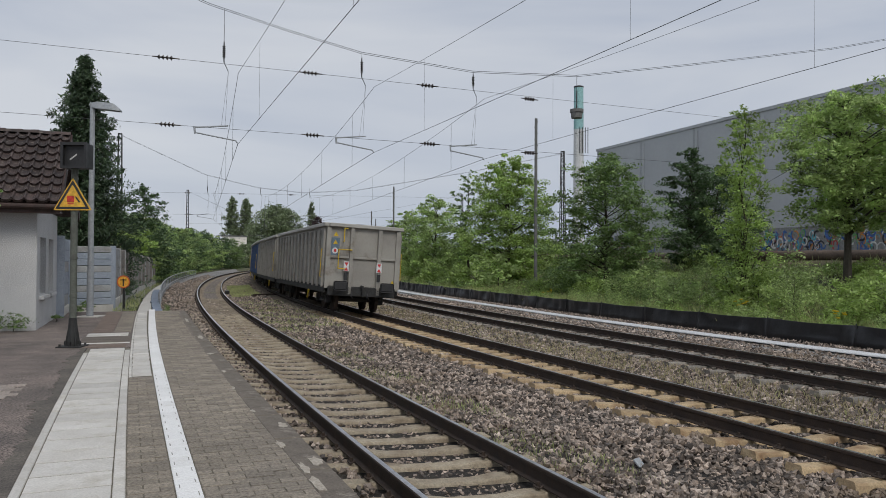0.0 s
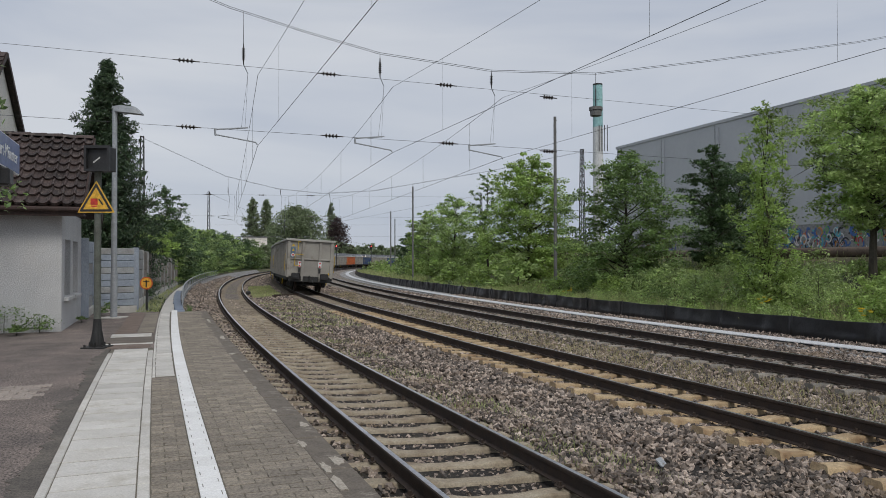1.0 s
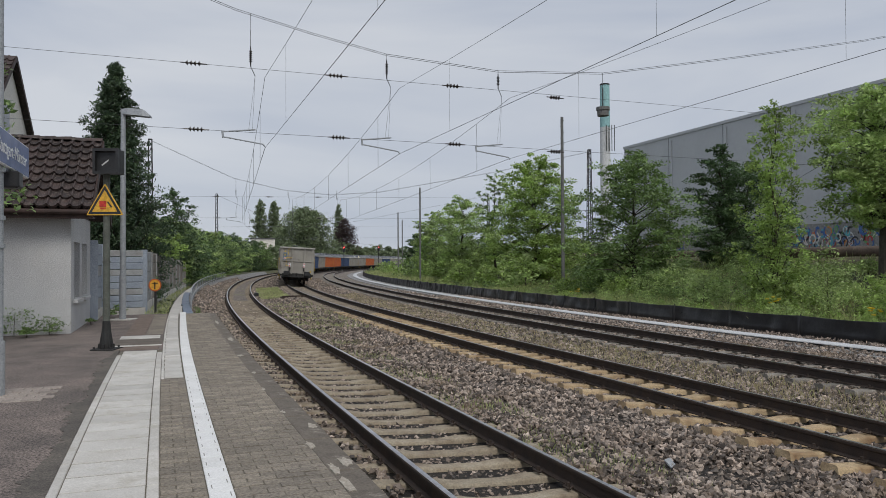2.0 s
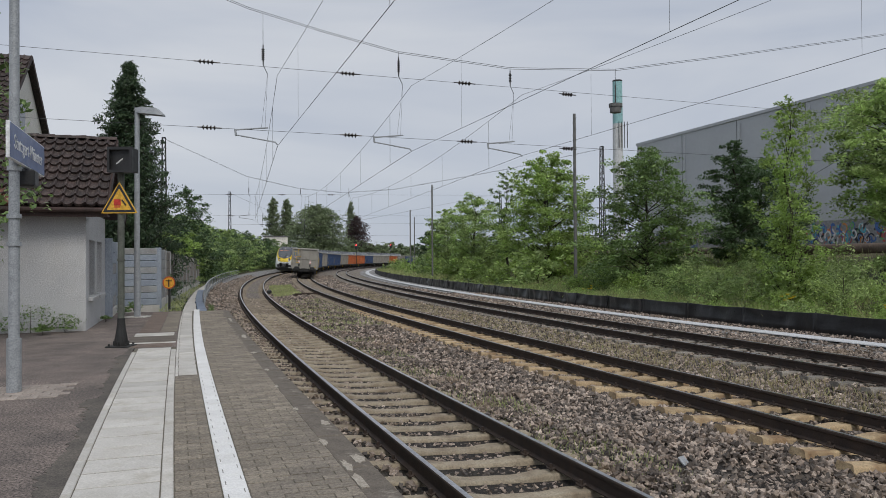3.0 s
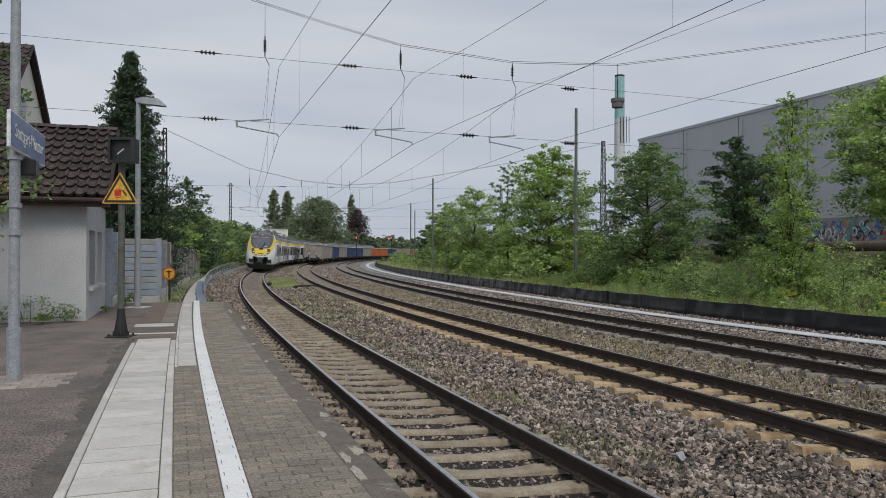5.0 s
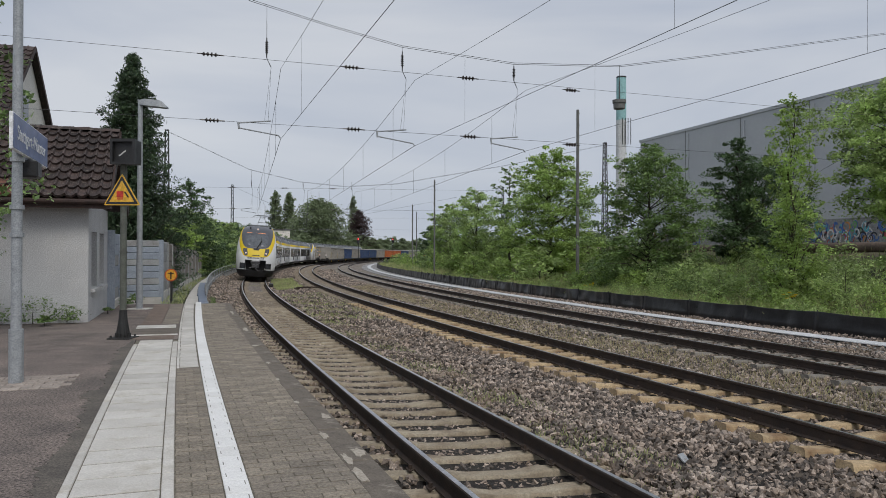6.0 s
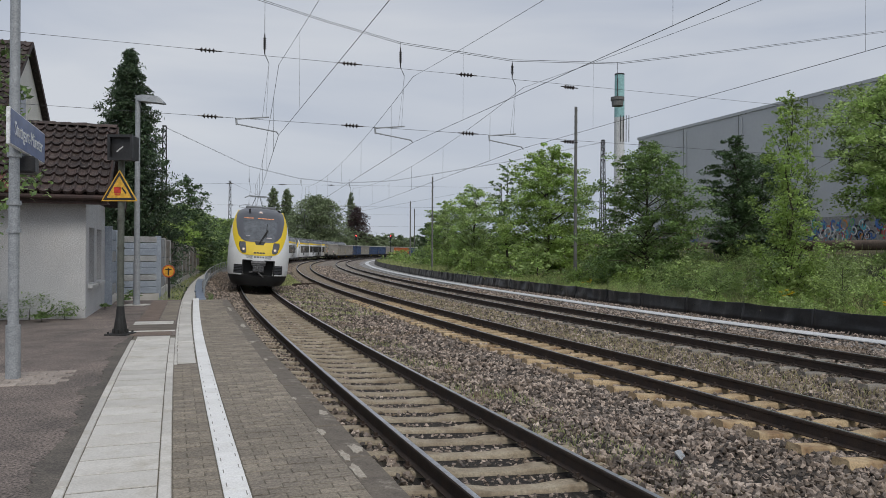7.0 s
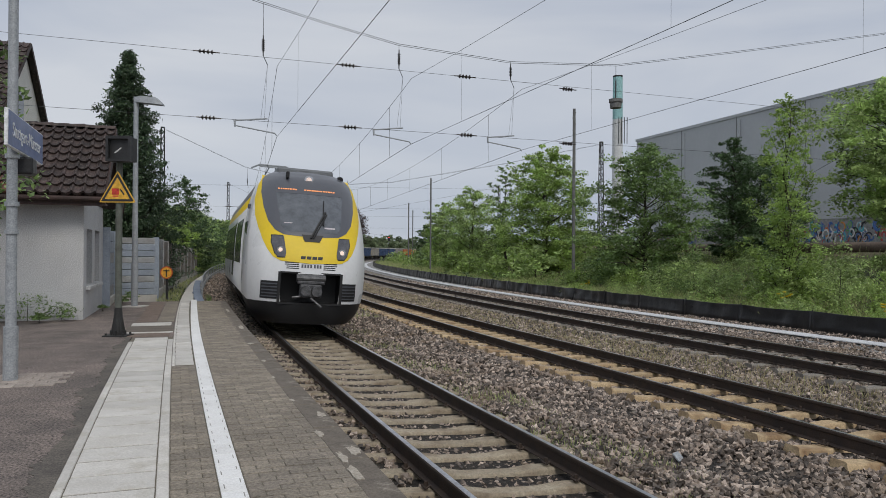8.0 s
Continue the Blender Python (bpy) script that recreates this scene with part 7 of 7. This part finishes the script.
def build_trees():
    for name, label, x, y, ztop, R, base, shape, limb, leaf, size, m, tr, kw in (
        ("tree", "broad mid-green deciduous tree with a dark trunk", 19.7, 32.0, 9.7, 3.1, 3.0, "spread", 56, 34000, 0.18, L_BUSH, 0.2, dict(puff=0.17)),
        ("tree", "tall broad tree with hanging green foliage", 23.5, 33.5, 10.4, 3.6, 2.8, "spread", 44, 24000, 0.18, L_BUSH, 0.2, dict(puff=0.17)),
        ("tree", "slender light-green tree with upright leafy branches", 13.5, 29.0, 8.3, 1.2, 0.5, "column", 46, 13000, 0.14, L_LIGHT, 0.09, dict(puff=0.22, rise=1.5, flat=0.7)),
        ("tree", "dense dark-green cherry tree with an uneven top", 11.6, 42.0, 8.3, 3.3, 0.7, "round", 64, 30000, 0.18, L_MID, 0.16, dict(puff=0.16, droop=0.1)),
        ("tree", "bushy dark-green tree before the hall", 18.5, 47.0, 9.5, 1.9, 0.5, "column", 40, 17000, 0.18, L_DARK, 0.14, dict(puff=0.2)),
        ("tree", "ivy-covered dark-green tree beside the hall", 20.9, 48.5, 8.4, 2.4, 0.3, "round", 40, 17000, 0.18, L_DARK, 0.14, dict(puff=0.2)),
        ("tree", "large light-green leafy tree beside the line", 8.4, 58.0, 10.1, 3.7, 0.4, "round", 72, 40000, 0.21, L_LIGHT, 0.2, dict(puff=0.16)),
        ("tree", "sparse tree with an open top", 5.7, 64.0, 9.9, 1.9, 2.5, "round", 24, 2600, 0.24, L_MID, 0.12, dict(puff=0.14)),
        ("tree", "grey-green tree on the embankment", 3.2, 72.0, 8.2, 3.2, 0.5, "round", 50, 24000, 0.21, L_BUSH, 0.15, dict(puff=0.17)),
        ("tree", "grey-green tree on the embankment", 0.8, 84.0, 7.6, 2.8, 0.5, "round", 44, 18000, 0.23, L_BUSH, 0.15, dict(puff=0.17)),
        ("tree", "low bushy tree beside the far curve", -1.9, 118.0, 6.6, 2.0, 0.4, "round", 24, 4500, 0.35, L_DARK, 0.15, dict(puff=0.18)),
    ):
        tree(name, label, x, y, int(abs(x * 13 + y * 7)), top_over(x, y, ztop), R, base, shape, limb, leaf, size, m, tr, **kw)
    # conifer behind the barrier
    x, y = -12.55, 30.0
    tree("conifer", "tall dark-green cypress behind the noise barrier", x, y, 77, 10.1, 2.0, 0.1, "cone", 330, 75000, 0.16, L_CONIFER, 0.15, z=0.0, puff=0.15, rise=0.6, droop=-0.15, narrow=0.3, up=0.8, flat=0.6)
    # near twigs by the hut
    tree("shrub", "leafy shrub with large leaves before the hut", -8.15, 12.6, 31, 5.9, 1.15, 1.8, "round", 30, 2000, 0.13, L_MID, 0.05, category="shrub", z=PLAT, puff=0.2, up=1.2, flat=0.7)
    # thicket along the outer side of the curve
    rng = random.Random(14)
    base = [tree("shrub_tree", "dense green thicket tree beside the barrier", -13.2 - 0.0, 36.0, 100 + k, 5.6, 2.3, 0.2, "round", 34, 9000, 0.21, (L_DARK, L_MID, L_BUSH)[k], 0.1, "tree", group="thicket along the curve", z=0.1, puff=0.2)
            for k in range(3)]
    spots = [(24.5, -8.2, 0.8), (28.5, -7.4, 1.12), (31, -6.9, 0.72), (35, -8.0, 1.05), (38, -6.9, 0.78), (42, -6.8, 0.95), (47, -6.2, 0.98), (52, -5.4, 0.9), (57, -5.8, 1.0), (62, -5.3, 0.95), (67, -5.6, 1.05),
             (72, -5.6, 1.0), (78, -5.6, 1.05), (84, -5.8, 1.05), (91, -5.8, 1.1), (98, -6.0, 1.1), (106, -6.4, 1.15), (115, -6.8, 1.2), (125, -7.2, 1.25), (45, -9.0, 1.15), (58, -9.0, 1.2), (75, -9.5, 1.25), (95, -10, 1.3), (136, -8, 1.3), (148, -8.5, 1.3), (160, -8.5, 1.3)]
    for k, (s, d, f) in enumerate(spots):
        xx, yy, h = on_line(s, d)
        m = pose(xx, yy, 0.05, 0, 0, rng.uniform(0, 360))
        if k < 3:
            o = base[k]
            o.matrix_basis = m
        else:
            o = copy_thing(base[k % 3], m)
        o.scale = (f, f, f * rng.uniform(0.92, 1.05))
    tree("shrub", "bright yellow-green bush behind the barrier", -15.9, 46.0, 55, 4.0, 1.2, 0.2, "round", 24, 5200, 0.15, L_LIGHT, 0.05, category="shrub", z=0.1, puff=0.2)
    tree("tree", "feathery dark-green tree behind the barrier", -19.0, 56.0, 57, 7.6, 2.0, 0.3, "column", 44, 11000, 0.2, L_DARK, 0.12, z=0.1, puff=0.2, rise=0.9)


build_trees()


def build_distance():
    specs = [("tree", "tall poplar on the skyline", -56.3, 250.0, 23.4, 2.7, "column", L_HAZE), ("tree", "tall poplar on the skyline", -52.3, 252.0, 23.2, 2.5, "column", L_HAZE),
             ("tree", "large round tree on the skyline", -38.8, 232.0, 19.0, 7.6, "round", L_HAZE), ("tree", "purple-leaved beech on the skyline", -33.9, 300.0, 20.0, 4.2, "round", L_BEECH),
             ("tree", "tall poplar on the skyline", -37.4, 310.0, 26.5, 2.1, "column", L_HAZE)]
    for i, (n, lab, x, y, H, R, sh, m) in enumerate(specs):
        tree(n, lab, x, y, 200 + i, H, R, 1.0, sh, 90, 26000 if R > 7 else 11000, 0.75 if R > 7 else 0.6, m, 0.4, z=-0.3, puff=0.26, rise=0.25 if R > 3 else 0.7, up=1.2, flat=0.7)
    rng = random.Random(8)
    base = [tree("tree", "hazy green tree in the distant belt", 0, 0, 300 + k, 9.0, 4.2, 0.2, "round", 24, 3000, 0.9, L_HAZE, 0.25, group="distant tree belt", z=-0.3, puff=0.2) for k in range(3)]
    k = 0
    places = []
    for i in range(26):       # outer side, behind the trains
        s = 170 + i * 11
        places.append((*on_line(s, -9.5 - rng.uniform(0, 9) - (4 if i > 9 else 0))[:2], rng.uniform(0.75, 1.1)))
    for i in range(26):
        px = -0.11 + 0.014 * i
        y = 430 + rng.uniform(-20, 40)
        places.append((px * y, y, rng.uniform(1.0, 1.35)))
    for i in range(16):       # behind the inner side's bushes
        y = 120 + i * 14
        places.append((0.02 * y + rng.uniform(4, 26) + 2, y, rng.uniform(0.55, 0.8)))
    for i in range(14):       # left, behind the thicket
        y = 130 + i * 9
        places.append((-0.215 * y - 12 - rng.uniform(0, 14), y, rng.uniform(0.7, 1.0)))
    for x, y, f in places:
        if y < 205 and -0.25 < x / y < -0.19:        # lower trees before the white building
            f = 0.7
        m = pose(x, y, -0.3, 0, 0, rng.uniform(0, 360))
        if k < 3:
            o = base[k]
            o.matrix_basis = m
        else:
            o = copy_thing(base[k % 3], m)
        o.scale = (f, f, f)
        k += 1
    b = thing("white_building", "low white building among the distant trees", "building", at=pose(-45.5, 205.0, 0, 0, 0, 12))
    part("wall", boxed(-3.2, 3.2, -2, 2, -0.5, 8.3), M_RENDER_B, b)
    part("roof", boxed(-3.4, 3.4, -2.2, 2.2, 8.3, 8.6), M_MASTGREY, b)
    # distant hill; the blue-grey of its surface paints in the haze
    vs, fs = [], []
    for i in range(41):
        a = radians(-60 + 3.0 * i)
        for r, z in ((1500, -5), (1900, 22 + 14 * noise.noise((i * 0.25, 0, 0)) + 6 * noise.noise((i * 0.9, 4, 0))), (2600, 10)):
            vs.append((r * math.sin(a), r * math.cos(a), z))
    for i in range(40):
        for j in range(2):
            fs.append((i * 3 + j, i * 3 + j + 1, i * 3 + j + 4, i * 3 + j + 3))
    tagged(make("backdrop", vs, fs, mat("hazy_hill", (0.20, 0.26, 0.29), (0.17, 0.225, 0.25), 1.0, grain=0.01, fine=0.1, bump=0)), "low hazy wooded hills on the horizon", "hills", kind="structure")


build_distance()


def build_undergrowth():
    rng = random.Random(17)
    kinds = []
    forms = ((1.6, 1.05, 2300, 0.11, L_BUSH, "mid-green"), (1.3, 0.95, 2000, 0.105, L_LIGHT, "light-green"), (1.9, 1.2, 2500, 0.10, L_BUSH, "tall green"), (1.0, 0.9, 1500, 0.115, L_PALE, "low light-green"),
             (1.5, 1.1, 2000, 0.125, L_MID, "dark-green"), (1.6, 1.05, 1000, 0.18, L_BUSH, "mid-green"), (1.3, 0.95, 900, 0.17, L_LIGHT, "light-green"), (1.6, 1.2, 1000, 0.19, L_MID, "dark-green"), (1.2, 1.1, 1000, 0.17, L_PALE, "pale-green"))
    for k, (H, R, n, sz, m, hue) in enumerate(forms):
        kinds.append(tree("shrub", hue + " wild bush behind the film fence", 0, 0, 400 + k, H, R, 0.05, "round", 22 if k < 5 else 12, n, sz, m, 0.03,
                          category="shrub", group="wild bushes along the line", z=0.0, puff=0.2, up=1.5 if k < 5 else 2.4, flat=0.6))
    used = set()
    s = -4.0
    while s < 125:
        dd = fence_d(s) + 1.3
        far = s > 38
        while dd < (30 if s < 60 else 26):
            edge = dd < fence_d(s) + 3.0
            k = rng.choice((5, 6, 6, 6, 7, 8)) if far else rng.choice((3, 1, 3, 0)) if edge else rng.choice((0, 1, 1, 2, 3, 4, 3, 1))
            x, y, h = on_line(s + rng.uniform(-0.9, 0.9), dd + rng.uniform(-0.3, 0.5))
            f = rng.uniform(0.45, 0.75) if edge else rng.choice((0.55, 0.7, 0.9, 1.1, 1.35)) * (0.62 if dd > 22.5 and s < 50 else 1.0) * (1.3 if far else 1.0)
            m = pose(x, y, ground_height(x, y) - 0.06, 0, 0, rng.uniform(0, 360))
            if k not in used:
                used.add(k)
                o = kinds[k]
                o.matrix_basis = m
            else:
                o = copy_thing(kinds[k], m)
            o.scale = (f * rng.uniform(0.9, 1.2), f * rng.uniform(0.9, 1.2), f)
            dd += rng.uniform(1.3, 2.0) * max(0.75, f) * (1.75 if far else 1.15)
        s += 1.9 if s < 38 else 3.8
    g = np.random.default_rng(23)

    def blades(name, zone, n, hgt, wid, m, label, top=None):
        ss = g.uniform(zone[0], zone[1], n)
        dd = g.uniform(zone[2], zone[3], n)
        P = []
        for a, b in zip(ss, dd):
            x, y, h = on_line(a, b + (fence_d(a) - 14.55 if b > 14 else 0))
            P.append((x, y, top if top is not None else ground_height(x, y) if b > 13 else bed_z(b)))
        P = np.array(P)
        az = g.uniform(0, 6.283, n)
        A = np.c_[np.cos(az), np.sin(az), np.zeros(n)]
        lean = np.c_[g.normal(0, 0.28, (n, 2)), np.ones(n)]
        H = (hgt * g.uniform(0.4, 1.2, n))[:, None]
        W = (wid * g.uniform(0.6, 1.3, n))[:, None]
        V = np.stack([P - A * W, P + A * W, P + lean * H * np.array([0.45, 0.45, 0.6]) + A * W * 0.7, P + lean * H], 1).reshape(-1, 3)
        F = (np.array([(0, 1, 2), (0, 2, 3)])[None] + (np.arange(n) * 4)[:, None, None]).reshape(-1, 3)
        o = new(name, mesh_from(name, V, F, m))
        tagged(o, label, "grass", kind="stuff")
    blades("tall_grass", (-6, 60, 14.95, 19.0), 24000, 0.62, 0.011, L_GRASS, "tall green and straw-coloured grass behind the film fence")
    blades("tall_grass", (-6, 55, 20.0, 32.0), 9000, 0.55, 0.018, L_GRASS, "tall green and straw-coloured grass on the slope")
    blades("dry_reeds", (-4, 5, 16.2, 22.0), 5000, 1.35, 0.013, L_DRY, "dry pale reeds behind the film fence")
    blades("tall_grass", (60, 125, 15.0, 19.0), 9000, 0.9, 0.03, L_GRASS, "tall green and straw-coloured grass behind the film fence")
    blades("weeds", (-3.5, 20, 0.95, 2.0), 6500, 0.09, 0.005, L_GRASS, "short weeds growing through the ballast")
    blades("weeds", (16, 33, 1.2, 3.4), 4500, 0.13, 0.010, L_GRASS, "short weeds growing through the ballast")
    blades("weeds", (38, 56, 1.2, 2.9), 7000, 0.2, 0.014, L_GRASS, "green weed patch between two tracks")
    blades("dry_weeds", (-3, 45, 6.5, 7.9), 16000, 0.12, 0.009, L_DRY, "dry straw weeds between the tracks")
    blades("weeds", (-2, 30, 6.6, 7.8), 1500, 0.10, 0.007, L_GRASS, "short green weeds between the tracks")
    blades("weeds", (16.2, 45, -3.7, -3.05), 2000, 0.11, 0.007, L_GRASS, "grass along the foot of the noise barrier", top=0.1 + 0.3)
    blades("weeds", (16.2, 24, -2.35, -2.05), 600, 0.2, 0.008, L_MID, "grass tufts beyond the platform's end", top=0.1)
    rng = random.Random(61)
    m_fl = mat("yellow_petals", (0.75, 0.55, 0.03), (0.65, 0.45, 0.03), 0.6, bump=0)
    for s, d in ((6.2, 17.2), (6.6, 17.0), (9.5, 17.5), (14.2, 17.6), (27.5, 16.6)):
        x, y, h = on_line(s, d)
        z = ground_height(x, y)
        t = thing("flower", "yellow wild flower among the weeds", "flower", group="yellow wild flowers", at=pose(x, y, z))
        g, st = bmesh.new(), bmesh.new()
        for k in range(6):
            a, hh = Vector((rng.uniform(-0.2, 0.2), rng.uniform(-0.2, 0.2), 0)), rng.uniform(0.7, 1.05)
            tip = a * 1.4 + Vector((0, 0, hh))
            rod(st, a, tip, 0.007, 0.004, seg=4)
            rod(g, tip, tip + Vector((0, 0, 0.035)), 0.05, 0.07, seg=7)
        part("stem", st, L_GRASS, t)
        part("blossom", g, m_fl, t, "yellow blossoms")
    # weeds along the foot of the hut
    for k, (s, d, f) in enumerate(((10.05, -5.25, 0.55), (10.05, -5.9, 0.8), (10.02, -6.5, 0.6), (9.6, -5.6, 0.28), (12.6, -4.72, 0.2), (15.0, -4.5, 0.3), (16.8, -4.4, 0.35))):
        x, y, h = on_line(s, d)
        tree("weed", "leafy wild weed at the foot of the hut", x, y, 500 + k, 0.62 * f * 1.2, 0.5 * f * 1.3, 0.02, "round", 12, 420, 0.06, L_MID, 0.008, category="weed", group="weeds by the hut", z=PLAT, sink=0.0, puff=0.3)


build_undergrowth()


# ---- what moves ----
EMU_T = [0.0, 3.0, 4.0, 4.5, 6.0, 6.5, 7.0, 7.5, 8.0]
EMU_S = [186.0, 117.5, 94.5, 83.2, 49.6, 39.2, 29.3, 19.6, 10.2]


def emu_front(t):
    """How far along the line the passenger train's nose is: it slows a little as it comes."""
    c = np.polyfit(EMU_T, EMU_S, 3)
    return float(np.polyval(c, t))


def freight_tail(t):
    return 19.1 + 19.8 * t


def car_pose(n, s, half, turned=0):
    a, b = on_line(s - half, track_offset(n, s - half)), on_line(s + half, track_offset(n, s + half))
    h = math.atan2(b[0] - a[0], b[1] - a[1])
    m = Matrix.Translation(((a[0] + b[0]) / 2, (a[1] + b[1]) / 2, TILT[n] * 0.7525)) @ Matrix.Rotation(-h, 4, "Z") @ Matrix.Rotation(math.atan(TILT[n]), 4, "Y")
    return m @ Matrix.Rotation(math.pi, 4, "Z") if turned else m


def spin(car, radius, way):
    """Turn a car's wheelsets as it rolls."""
    for o in car.children:
        if o.name.startswith("wheelset"):
            p = o.matrix_basis.translation.copy()
            walk(o, [(k / 30, Matrix.Translation(p) @ Matrix.Rotation(way(k / 30) / radius, 4, "X")) for k in range(241)])


def motions():
    times = [0.25 * k for k in range(33)]
    for car, k, turned in EMU:
        gap = 0.9 if k > 4 else 0.0
        walk(car, [(t, car_pose(0, emu_front(t) + CAR_L / 2 + k * (CAR_L + 0.0) + gap, 7.0, turned)) for t in times])
    for k, w in enumerate(FREIGHT):
        walk(w, [(t, car_pose(1, freight_tail(t) + WAG_L / 2 - 0.2 + k * WAG_L, 4.8)) for t in times])
    spin(LEAD, 0.42, lambda t: emu_front(0) - emu_front(t))
    spin(W_G, 0.46, lambda t: -19.8 * t)


motions()
